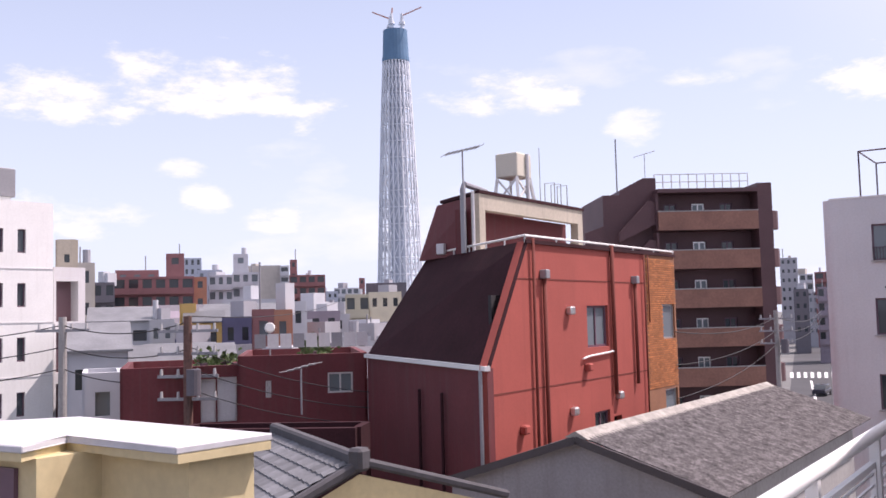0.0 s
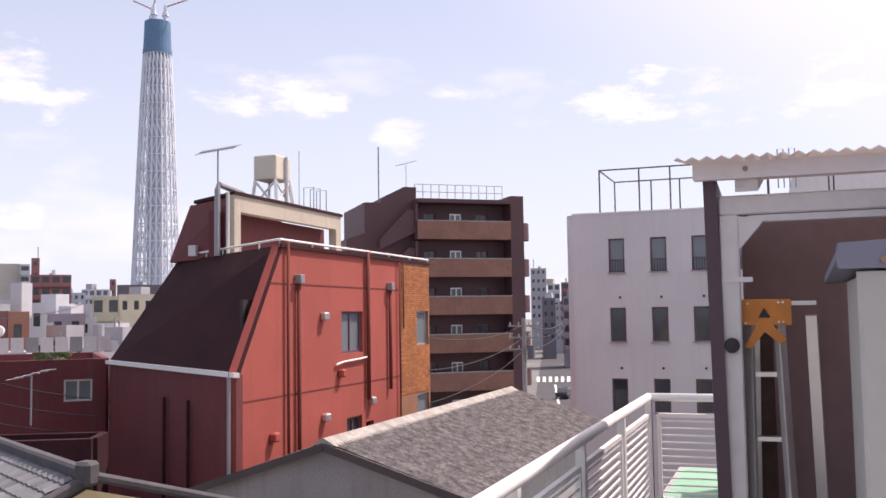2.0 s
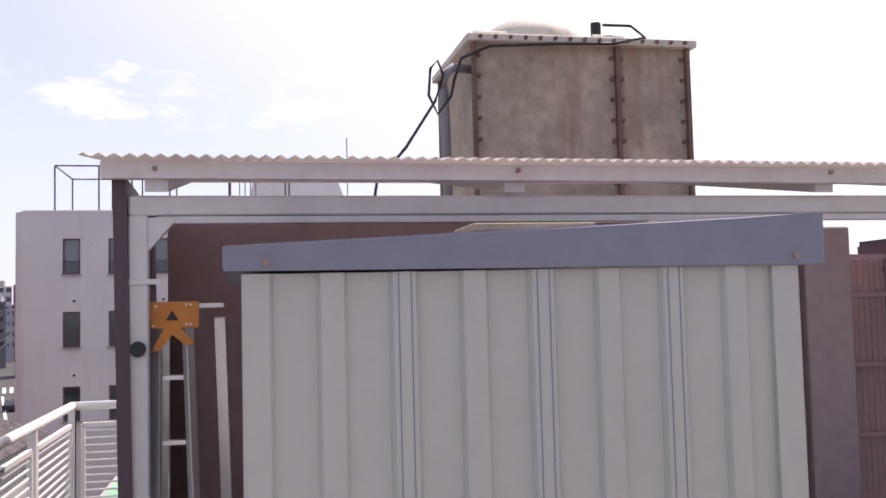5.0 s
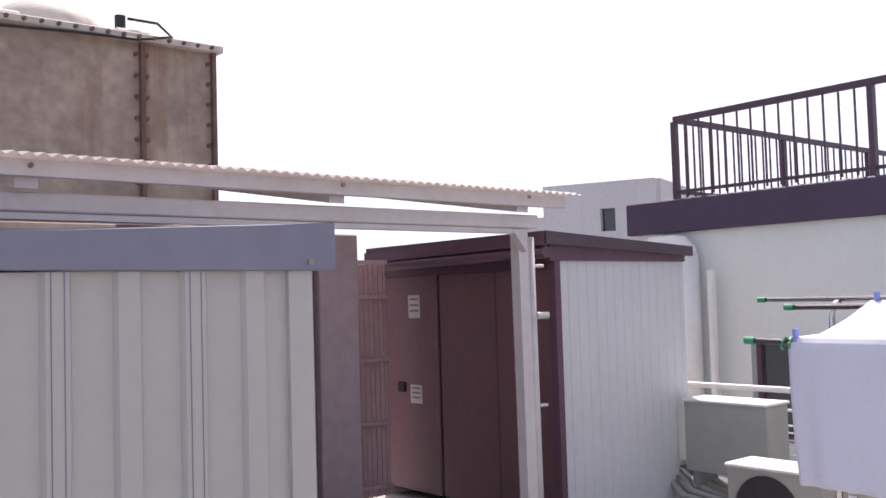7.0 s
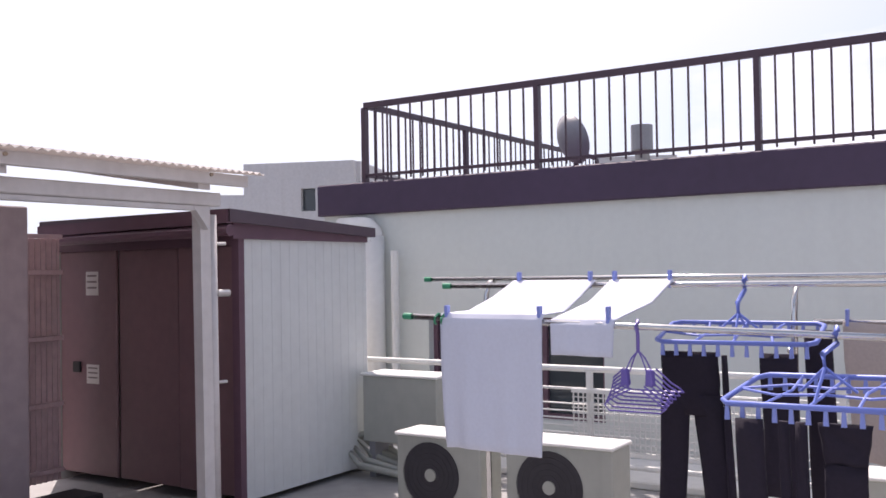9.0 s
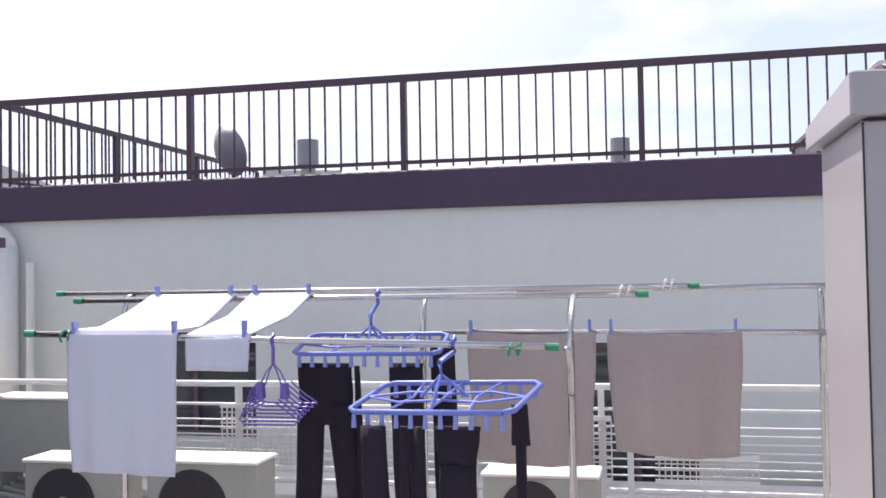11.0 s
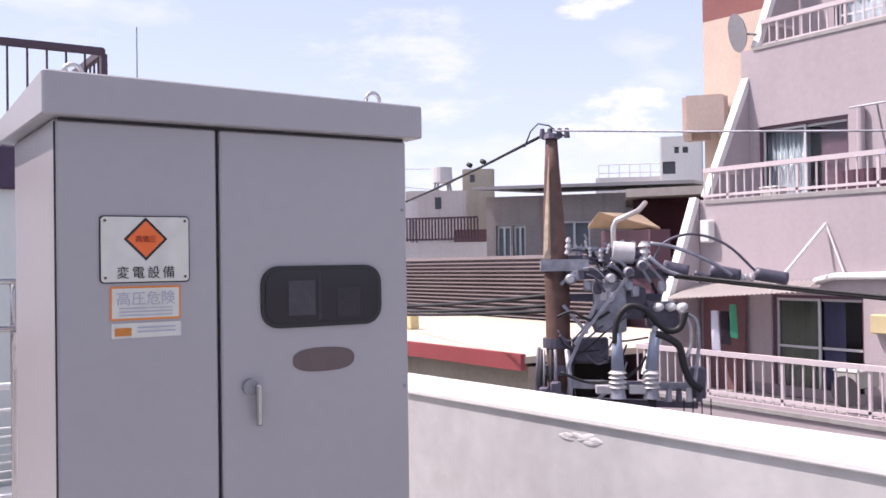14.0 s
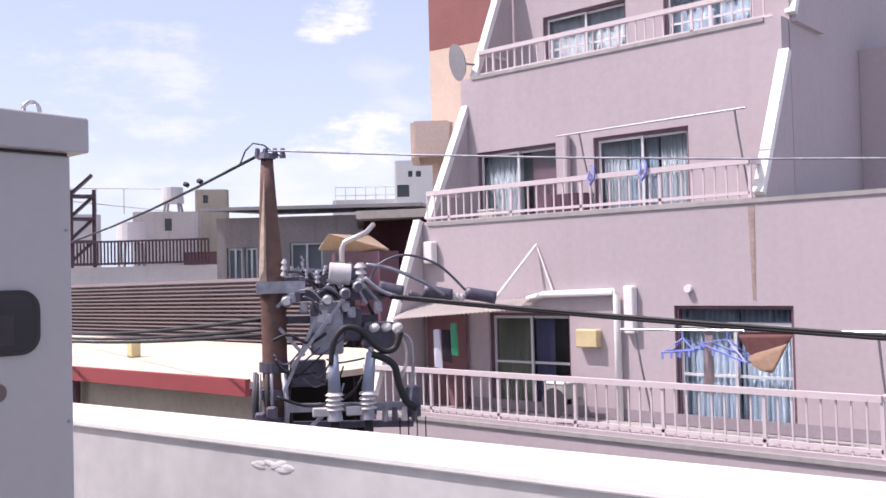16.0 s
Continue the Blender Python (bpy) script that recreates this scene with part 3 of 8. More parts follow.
part("gable_wall", hull(B(), [(-12.2, GY0 + 0.15, 0), (-6.4, GY0 + 0.15, 0), (-12.2, GY0 + 0.15, 8.3), (-6.4, GY0 + 0.15, 8.4), (-9, GY0 + 0.15, 9.3), (-12.2, GY0 + 0.35, 0), (-6.4, GY0 + 0.35, 0), (-12.2, GY0 + 0.35, 8.3), (-6.4, GY0 + 0.35, 8.4), (-9, GY0 + 0.35, 9.3)]), paint("grey_siding", (0.30, 0.29, 0.31), 0.8, 0.15, streak=0.25), gab)
part("side_wall", box(B(), -6.55, -6.4, GY0 + 0.4, GY1 - 0.2, 0, 8.4), m_concrete, gab)
part("end_wall", box(B(), -12.2, -6.6, GY1 - 0.35, GY1 - 0.2, 0, 8.35), m_concrete, gab)
def corrugated(bm, a, b, c, d, n, amp, thick=0.02):
    """A wavy sheet between the edges a-b and d-c; waves follow one another from a to b."""
    a, b, c, d = (Vector(v) for v in (a, b, c, d))
    up = (b - a).cross(d - a).normalized()
    rows = []
    for i in range(n * 4 + 1):
        k = i / (n * 4)
        o = up * amp * math.sin(i * math.pi / 2)
        p, q = a.lerp(b, k) + o, d.lerp(c, k) + o
        rows.append([bm.verts.new(v) for v in (p, q, q - up * thick, p - up * thick)])
    for r, s in zip(rows, rows[1:]):
        for i in range(4):
            bm.faces.new((r[i], s[i], s[(i + 1) % 4], r[(i + 1) % 4]))
    bm.faces.new(rows[0]), bm.faces.new(rows[-1][::-1])
    return bm
for i in range(4):
    y0, y1 = GY0 + (GY1 - GY0) * i / 4, GY0 + (GY1 - GY0) * (i + 1) / 4
    for j in range(5):
        x0, x1 = -9 + 0.62 * j, -9 + 0.62 * (j + 1) + (0.06 if j < 4 else 0)
        z0, z1 = 9.45 - 0.2 * j, 9.45 - 0.2 * (j + 1) + 0.012
        part("roof_sheet", corrugated(B(), (x0, y0, z0 + 0.02), (x0, y1 + 0.05, z0 + 0.02), (x1, y1 + 0.05, z1), (x1, y0, z1), 24, 0.022), m_slate, gab)
part("roof_sheet", corrugated(B(), (-9, GY0, 9.46), (-9, GY1, 9.46), (-12.3, GY1, 8.35), (-12.3, GY0, 8.35), 96, 0.022), m_slate, gab)
part("ridge_cap", hull(B(), [(-9.25, GY0 - 0.05, 9.43), (-8.7, GY0 - 0.05, 9.40), (-9, GY0 - 0.05, 9.56), (-9.25, GY1, 9.43), (-8.7, GY1, 9.40), (-9, GY1, 9.56)]), paint("ridge_cement", (0.34, 0.32, 0.29), 0.95, 0.35, 12.0, 2.0, 0.5), gab, "pale lichen-spotted ridge capping")
for x1, z1 in ((-5.85, 8.4), (-12.3, 8.3)):
    part("barge_board", beam(B(), (-9, GY0 - 0.05, 9.38), (x1, GY0 - 0.05, z1), 0.05, 0.16), paint("dark_barge", (0.07, 0.06, 0.065), 0.7, 0.15), gab)

# ---- cream stair house with a flat concrete lid ----
yel = thing("stair_house", (-6.6, 5.6, 0), "cream rendered rooftop stair house with a pale flat lid", "house")
part("wall", prism(B(), [(-6.02, 5.0), (-5.98, 5.66), (-8.75, 5.9), (-9.2, 5.3), (-7.5, 5.1)], 0, 10.96), m_cream, yel)
m_lid = paint("pale_coated_lid", (0.56, 0.56, 0.58), 0.6, 0.1, 9.0, 1.2, 0.1)
lid = [(-5.92, 4.79), (-5.84, 5.74), (-8.8, 6.0), (-9.6, 5.0), (-9.6, 4.2), (-7.15, 4.31), (-7.45, 4.92)]
part("lid", bevel(prism(B(), lid, 11.0, 11.06), 0.01), m_lid, yel, "pale grey coated lid")
part("lid_edge", prism(B(), [(x * 1.0 + 0.02 * (1 if x > -7 else -1), y) for x, y in [(-5.94, 4.81), (-5.86, 5.72), (-8.78, 5.98), (-9.58, 4.98), (-9.58, 4.22), (-7.17, 4.33), (-7.47, 4.94)]], 10.93, 10.998), m_cream, yel)
part("porch_wall", prism(B(), [(-7.25, 4.5), (-7.2, 5.1), (-9.2, 5.1), (-9.2, 4.5)], 0, 10.93), m_cream, yel)
part("door", box(B(), -8.1, -7.5, 4.46, 4.5, 9.0, 10.84), m_brownsteel, yel, "dark brown metal door")

# ---- tiled-roof house ----
til = thing("tiled_house", (-11, 12, 0), "low house with a grey glazed tile roof", "house")
ridge_a, ridge_b = Vector((-13.7, 13.9, 9.78)), Vector((-9.45, 11.3, 9.78))
slope_d = Vector((-0.525, -0.851, -0.45))
def tile_mesh():
    bm = B()
    prof = [(-0.13, 0.0), (-0.09, 0.035), (-0.04, 0.02), (0.02, -0.005), (0.08, 0.0), (0.14, 0.02)]
    top = [[bm.verts.new((x, y, z + (0.03 if y < 0 else 0.0))) for x, z in prof] for y in (-0.14, 0.15)]
    low = [[bm.verts.new((x, y, z + (0.005 if y < 0 else -0.025))) for x, z in prof] for y in (-0.14, 0.15)]
    for i in range(5):
        bm.faces.new((top[0][i], top[0][i + 1], top[1][i + 1], top[1][i]))
        bm.faces.new((low[0][i], low[0][i + 1], top[0][i + 1], top[0][i]))
    return mesh_of("roof_tile", bm, m_tile)
tm = tile_mesh()
side_v = ridge_b - ridge_a
u_t = side_v.normalized()
d_t = (slope_d - slope_d.project(u_t)).normalized()
n_t = u_t.cross(-d_t).normalized()
if n_t.z < 0:
    n_t = -n_t
part("roof_deck", hull(B(), [p - n_t * k for p in (ridge_a - u_t * 0.1, ridge_b, ridge_b + d_t * 3.4, ridge_a - u_t * 0.1 + d_t * 3.4) for k in (0.03, 0.12)]), m_dark, til)
for i in range(18):
    for j in range(14):
        p = ridge_a + u_t * (0.13 + 0.265 * i) + d_t * (0.12 + 0.245 * j)
        ob = part("roof_tile", tm, None, til)
        ob.matrix_basis = Matrix((( u_t.x, -d_t.x, n_t.x, p.x), (u_t.y, -d_t.y, n_t.y, p.y), (u_t.z, -d_t.z, n_t.z, p.z), (0, 0, 0, 1)))
m_ridge = paint("dark_ridge_tile", (0.075, 0.072, 0.08), 0.85, 0.2, 10.0, 1.5, 0.1)
part("ridge", bevel(beam(B(), ridge_a - u_t * 0.1 + Vector((0, 0, 0.06)), ridge_b + Vector((0, 0, 0.06)), 0.2, 0.2), 0.04), m_ridge, til, "dark stacked ridge tiles")
part("ridge", bevel(beam(B(), ridge_b + Vector((0, 0, 0.05)), (-8.05, 13.35, 9.1), 0.16, 0.14), 0.04), m_ridge, til, "dark stacked ridge tiles")
part("ridge", bevel(beam(B(), ridge_b + Vector((0, 0, 0.0)), ridge_b + d_t * 1.6 + u_t * 0.1, 0.16, 0.16), 0.04), m_ridge, til)
part("ridge_end", bevel(box(B(), ridge_b.x - 0.14, ridge_b.x + 0.14, ridge_b.y - 0.14, ridge_b.y + 0.14, ridge_b.z - 0.1, ridge_b.z + 0.25), 0.05), m_ridge, til)
part("gable_wall", hull(B(), [ridge_b - Vector((0, 0, 0.15)), (-8.1, 13.3, 8.95), ridge_b + d_t * 1.6 - Vector((0, 0, 0.2)), (-8.1, 13.3, 0), (ridge_b.x, ridge_b.y, 0), (*(ridge_b + d_t * 1.6).xy, 0)]), m_cream, til)
part("wall", prism(B(), [(-14.5, 11.6), (-11.0, 9.4), (-9.6, 11.5), (-13.0, 13.7)], 0, 8.7), m_beige, til)

# ---- low maroon house behind it ----
def facing(name, label, category, az0, az1, r0, r1, depth, z0, z1, mat, roof_mat, holes=(), win=None, glass=None, thick=0.25, group="", kind="", lights=2):
    """A plain block whose front runs from one bearing to another, with windows in real openings."""
    p, q = Vector(polar(az0, r0)), Vector(polar(az1, r1))
    u = (q - p).normalized()
    n = Vector((-u.y, u.x))
    width = (q - p).length
    t = thing(name, (*((p + q) / 2), z0), label, category, group, kind)
    part("wall", pierced(B(), p, u, width, z0, z1, list(holes), thick), mat, t)
    for a, b in ((p, p + n * depth), (q, q + n * depth), (p + n * depth, q + n * depth)):
        s = (b - a).normalized()
        m = Vector((-s.y, s.x)) * 0.1
        c = (n * thick * 1.01) if (a - b).dot(n) != 0 and abs(s.dot(n)) > 0.5 else Vector((0, 0))
        part("wall", prism(B(), [a + c + m, b + m, b - m, a + c - m], z0, z1), mat, t)
    part("roof", prism(B(), [p + n * thick * 1.02 + u * 0.11, q + n * thick * 1.02 - u * 0.11, q + n * (depth - 0.11) - u * 0.11, p + n * (depth - 0.11) + u * 0.11], z1 - 0.5, z1 - 0.35), roof_mat, t)
    for h in holes:
        if glass:
            c = lambda a, z, d: Vector((*(p + u * a + n * d), z))
            if win:
                window(t, p, u, h, win, glass, min(0.14, thick * 0.6), lights, None, 0.06)
            else:
                part("window", beam(B(), c((h[0] + h[1]) / 2, h[2], thick * 0.8), c((h[0] + h[1]) / 2, h[3], thick * 0.8), h[1] - h[0], 0.04, up=(n.x, n.y, 0)), glass, t)
    return t, p, u, n, width


facing("maroon_house", "low maroon-sided house with aluminium windows", "house", -46.35, -39.07, 33, 33, 7, 0, 10.8, m_redwall, m_concrete, [(2.92, 3.78, 9.46, 10.16), (0.83, 1.02, 9.38, 9.95)], m_alu, m_glass_blue)
facing("maroon_annex", "lower maroon-sided annex with a white shutter", "house", -52.88, -46.4, 33.5, 33.5, 6, 0, 10.5, m_redwall, m_concrete, [(2.5, 3.0, 8.6, 10.05), (3.05, 3.7, 8.6, 10.1)], m_alu, m_offwhite, lights=1)

# ---- brown apartment house with brick balconies ----
apt = thing("brown_apartments", (*polar(-18, 75), 0), "seven-storey brown apartment house with brick balconies", "apartment house")
p, q = Vector(polar(-21.2, 73.5)), Vector(polar(-15.6, 76))
u = (q - p).normalized()
n = Vector((-u.y, u.x))
W = (q - p).length
ht = [(0.9 + 2.2 * i, 1.9 + 2.2 * i, 0.35, 2.1) for i in range(3)]
holes = [(a, b, 19.4 - 2.95 * k - 1.35 + c, 19.4 - 2.95 * k - 1.35 + d) for k in range(6) for a, b, c, d in ht]
part("wall", pierced(B(), p + n * 1.4, u, W, 0, 21.0, holes, 0.3), m_maroon, apt)
for i, h in enumerate(holes):
    window(apt, p + n * 1.4, u, h, m_alu if i % 3 == 1 else m_brownsteel, m_glass_blue if i % 3 == 1 else m_glass, 0.15, 2, None, 0.1)
flat3 = lambda v, z: Vector((v.x, v.y, z))
for k in range(7):
    z = 19.4 - 2.95 * k
    b = part("balcony", beam(B(), flat3(p - n * 0.1, z - 0.7), flat3(q - n * 0.1, z - 0.7), 0.2, 1.4), m_brownbrick, apt, "brick-faced balcony front")
    part("slab", beam(B(), flat3(p + n * 0.7, z - 1.35), flat3(q + n * 0.7, z - 1.35), 1.4, 0.16), m_maroon, b)
    part("coping", beam(B(), flat3(p - n * 0.1, z + 0.03), flat3(q - n * 0.1, z + 0.03), 0.26, 0.08), m_concrete, b)
    c = q + u * 1.25 + n * 2.4
    part("side_balcony", rod(B(), flat3(c, z - 1.3), flat3(c, z + 0.1), 1.25, n=18), m_maroon, apt, "rounded side balcony")
    part("fin_wall", beam(B(), flat3(p + n * 0.1, z), flat3(p + n * 1.4, z), 0.2, 2.8), m_maroon, apt)
part("canopy", beam(B(), flat3(p + n * 0.6, 21.0), flat3(q + n * 0.6, 21.0), 1.7, 0.3), m_maroon, apt)
part("stair_tower", prism(B(), [q - n * 0.2, q + u * 1.1 - n * 0.2, q + u * 1.3 + n * 6, q + n * 6], 0, 21.5), m_maroon, apt)
part("roof", prism(B(), [p + n * 1.4, q + n * 1.4, q + n * 11, p + n * 11], 20.9, 21.1), m_concrete, apt)
part("side_wall", prism(B(), [p + n * 1.5, p + n * 1.7 - u * 0.02, p + n * 11, p + n * 11 + u * 0.3], 0, 20.9), m_maroon, apt)
part("rear_wing", prism(B(), [p + n * 1.2 - u * 3.9, p + n * 1.2, p + n * 9, p + n * 9 - u * 3.9], 0, 20.9), m_maroon, apt)
part("low_wing", prism(B(), [p + n * 1.0 - u * 5.4, p + n * 1.0 - u * 3.92, p + n * 7 - u * 3.92, p + n * 7 - u * 5.4], 0, [18.0, 18.5, 18.5, 18.0]), m_maroon, apt)
part("roof_hump", hull(B(), [flat3(p + n * d + u * a, z) for a, z in ((-2.6, 20.9), (-2.5, 21.3), (-1.6, 21.7), (-0.7, 22.2), (0.3, 22.2), (0.3, 20.9)) for d in (1.25, 6)]), m_maroon, apt, "curved brown roof shoulder")
for k in range(3):
    part("stair_wall", hull(B(), [flat3(p + n * d + u * a, z) for a, z in ((-2.9, 17.2 - 2.95 * k), (-2.9, 17.9 - 2.95 * k), (0.1, 18.6 - 2.95 * k), (0.1, 20.2 - 2.95 * k), (-0.6, 20.3 - 2.95 * k)) for d in (0.3, 0.6)]), m_maroon, apt, "slanted brown stair parapet")
rf = thing("rooftop_fence", (*(p + u * 4), 21.1), "pale wire fence round the apartment roof", "fence")
for z in (21.3, 21.9, 22.5):
    part("rail", beam(B(), flat3(p + n * 1.6 + u * 0.3, z), flat3(q + n * 1.6, z), 0.06, 0.05), m_offwhite, rf)
for i in range(12):
    c = (p + n * 1.6 + u * 0.3).lerp(q + n * 1.6, i / 11)
    part("post", beam(B(), flat3(c, 21.1), flat3(c, 22.5), 0.06, 0.06, up=(1, 0, 0)), m_offwhite, rf)
aerial((*(p + n * 2 - u * 0.3), 21.0), 3.2, 1.6, 0.4, 6, "thin television aerial on the apartment roof")
solid("lightning_rod", rod(B(), (*(p + n * 3 - u * 2.3), 19.0), (*(p + n * 3 - u * 2.3), 25.6), 0.06, n=5), m_grey, "tall thin lightning rod on the roof", "mast")

# ---- white office block with barred windows ----
WX = -8.12
wb = thing("white_block", (-1, 44, 0), "plain white four-storey block with narrow windows", "building")
cols = [(-6.53, -5.88), (-4.85, -4.2), (-3.22, -2.57), (-1.6, -0.95), (0.1, 0.75)]
rows = [(13.68, 15.06), (10.86, 12.24), (8.04, 9.38)]
holes = [(a + 7.9, b + 7.9, c, d) for c, d in rows for a, b in cols]
part("wall", pierced(B(), (WX, 39), (1, 0), 16, 0, 16.1, holes, 0.3), m_offwhite, wb)
bm = B()
arc = [(WX - 0.4 * math.sin(a * math.pi / 12), 39.4 - 0.4 * math.cos(a * math.pi / 12)) for a in range(7)]
prism(bm, arc + [(WX - 0.4, 50), (WX - 0.1, 50), (WX, 39.4)], 0, 16.1)
part("corner", bm, m_offwhite, wb)
part("roof", box(B(), WX, 8.1, 39.35, 50, 15.6, 15.9), m_concrete, wb)
part("parapet_cap", box(B(), WX - 0.1, 8.1, 38.97, 39.3, 16.1, 16.16), m_white, wb)
for h in holes:
    w = window(wb, (WX, 39), (1, 0), h, m_brownsteel, m_glass_blue if h[2] > 13 else paint("louvre_shutter", (0.20, 0.18, 0.20), 0.6, 0.1) if h is holes[0] else m_glass, 0.15, 1, m_concrete, 0.06)
    if h[2] > 13:
        for i in range(6):
            x = WX + h[0] + 0.05 + (h[1] - h[0] - 0.1) * i / 5
            part("bar", rod(B(), (x, 39.03, h[2] + 0.02), (x, 39.03, h[2] + 0.5), 0.015, n=5), m_bronze, w)
        part("bar_rail", beam(B(), (WX + h[0], 39.03, h[2] + 0.5), (WX + h[1], 39.03, h[2] + 0.5), 0.03, 0.03), m_bronze, w)
for x in (WX + 1.8, WX + 3.45, WX + 5.1):
    for z in (12.65, 9.8):
        part("vent", rod(B(), (x, 38.95, z), (x, 39.0, z), 0.05, n=10), m_black, wb)
fr = thing("roof_net_frame", (-4, 41, 15.9), "thin pole frame with netting on the white block's roof", "fence")
for x in (-7.4, -5.7, -4.4, -2.9, -0.5, 2):
    part("pole", rod(B(), (x, 41, 15.9), (x, 41, 18.2), 0.035, n=5), m_bronze, fr)
    part("pole", rod(B(), (x, 45, 15.9), (x, 45, 18.2), 0.035, n=5), m_bronze, fr)
for y in (41, 45):
    part("top_rail", rod(B(), (-7.4, y, 18.2), (3, y, 18.2), 0.035, n=5), m_bronze, fr)
part("top_rail", rod(B(), (-7.4, 41, 18.2), (-7.4, 45, 18.2), 0.035, n=5), m_bronze, fr)
x, y = polar(3.5, 46)
solid("roof_hut", hull(B(), [(x - 3, y, 15), (x + 3, y, 15), (x - 3, y + 4, 15), (x + 3, y + 4, 15), (x - 2.2, y, 18.6), (x + 1.6, y, 18.6), (x - 2.2, y + 4, 18.6), (x + 1.6, y + 4, 18.6)]), m_offwhite, "pale rooftop hut behind the canopy", "hut")
for dx in (-2.9, -2.4):
    solid("roof_loop", tube(B(), [(x + dx, y, 17.6), (x + dx, y, 19.4), (x + dx + 0.25, y, 19.4), (x + dx + 0.25, y, 17.6)], 0.03, 5), m_grey, "bent pipe loop on the roof hut", "pipe", "roof loops")
solid("roof_mast", rod(B(), (x + 2.2, y, 15), (x + 2.2, y, 20.4), 0.03, n=5), m_grey, "thin mast on the roof hut", "mast")

# ---- white apartment house ----
rows = [15.68 - 2.72 * k for k in range(5)]
t, p, u, n, w = facing("white_apartments", "white-tiled apartment house with slim dark windows", "apartment house", -61.0, -56.43, 51, 53, 9, 0, 18.3, m_white, m_concrete,
    [h for z in rows for h in ((0.75, 2.0, z, z + 1.2), (2.72, 3.15, z, z + 1.2))], m_brownsteel, m_glass, lights=1)
for k in range(5):
    part("string_course", beam(B(), (*(p - u * 0), 14.9 - 2.72 * k), (*(p + u * w), 14.9 - 2.72 * k), 0.06, 0.05), m_offwhite, t)
for az0, az1, r, z in ((-56.4, -54.75, 54.5, 15.1),):
    t, p, u, n, w = facing("balcony_wing", "white balcony wing with deep dark recesses", "apartment house", az0, az1, r, r + 1.0, 7, 0, z, m_offwhite, m_concrete, [(0.15, 1.45, z - 2.9 - 2.72 * k, z - 0.75 - 2.72 * k) for k in range(5)], None, m_browndoor, 0.9)
x, y = polar(-59.2, 52.5)
t = thing("white_roof_tank", (x, y, 17.95), "grey panel water tank on a white plinth", "tank")
part("tank_body", bevel(box(B(), x - 0.6, x + 0.5, y - 0.6, y + 0.6, 18.5, 19.95), 0.04), m_grey, t)
part("plinth", box(B(), x - 0.4, x + 0.4, y - 0.4, y + 0.4, 17.94, 18.5), m_white, t)
facing("roof_stair", "beige stair head with a glazed top", "building", -56.2, -55.2, 62, 62, 4, 0, 17.2, m_beige, m_alu, [(0.4, 0.7, 15.8, 16.3)], None, m_glass)

# ---- the lattice tower under construction ----
TX, TY = polar(-36.5, 1350)
tw = thing("lattice_tower", (TX, TY, 0), "very tall pale lattice tower under construction with blue netting on top", "tower")
def tower_r(z):
    return float(np.interp(z, [0, 64, 183, 306, 380, 425], [36, 31.5, 27, 22, 18.2, 17.5]))
# core colour also carries the haze, pale and bluish
part("core", rod(B(), (TX, TY, 0), (TX, TY, 400), 13, 10.5, 20), paint("hazed_tower_core", (0.44, 0.49, 0.58), 0.8, 0.05, 0.1, 0.02, 0.0), tw)
levels = [i * 378 / 16 for i in range(17)]
ring = lambda k, z: Vector((TX + tower_r(z) * math.cos(k * math.pi / 12 + 0.1), TY + tower_r(z) * math.sin(k * math.pi / 12 + 0.1), z))
for k in range(24):
    part("column", tube(B(), [ring(k, z) for z in levels], 1.25, 5), m_tower, tw)
    for s in (0, 8):
        part("diagonal", tube(B(), [ring(k + (j % 2), levels[s + j]) for j in range(9)], 0.8, 4), m_tower, tw)
for z in levels[1:]:
    part("hoop", tube(B(), [ring(k, z) for k in range(25)], 0.8, 4), m_tower, tw)
bm = rod(B(), (TX, TY, 380), (TX, TY, 424), 19.2, 17.5, 24)
part("netting", bm, m_towerblue, tw, "blue safety netting round the top")
part("netting_band", rod(B(), (TX, TY, 378), (TX, TY, 384), 19.8, 19.8, 24), m_towerblue, tw)
for dx, dy in ((-11, 3), (0, -8), (11, 2)):
    part("crane_mast", rod(B(), (TX + dx, TY + dy, 424), (TX + dx, TY + dy, 448), 3.2, 2.0, 6), m_tower, tw)
    part("crane_jib", beam(B(), (TX + dx, TY + dy, 445), (TX + dx * 3.2 + 2, TY + dy + dx * 1.2, 456), 1.5, 1.5), paint("crane_red", (0.5, 0.25, 0.22), 0.6, 0.05), tw)
    part("crane_deck", rod(B(), (TX + dx, TY + dy, 432), (TX + dx, TY + dy, 436), 5, 4, 8), m_tower, tw)

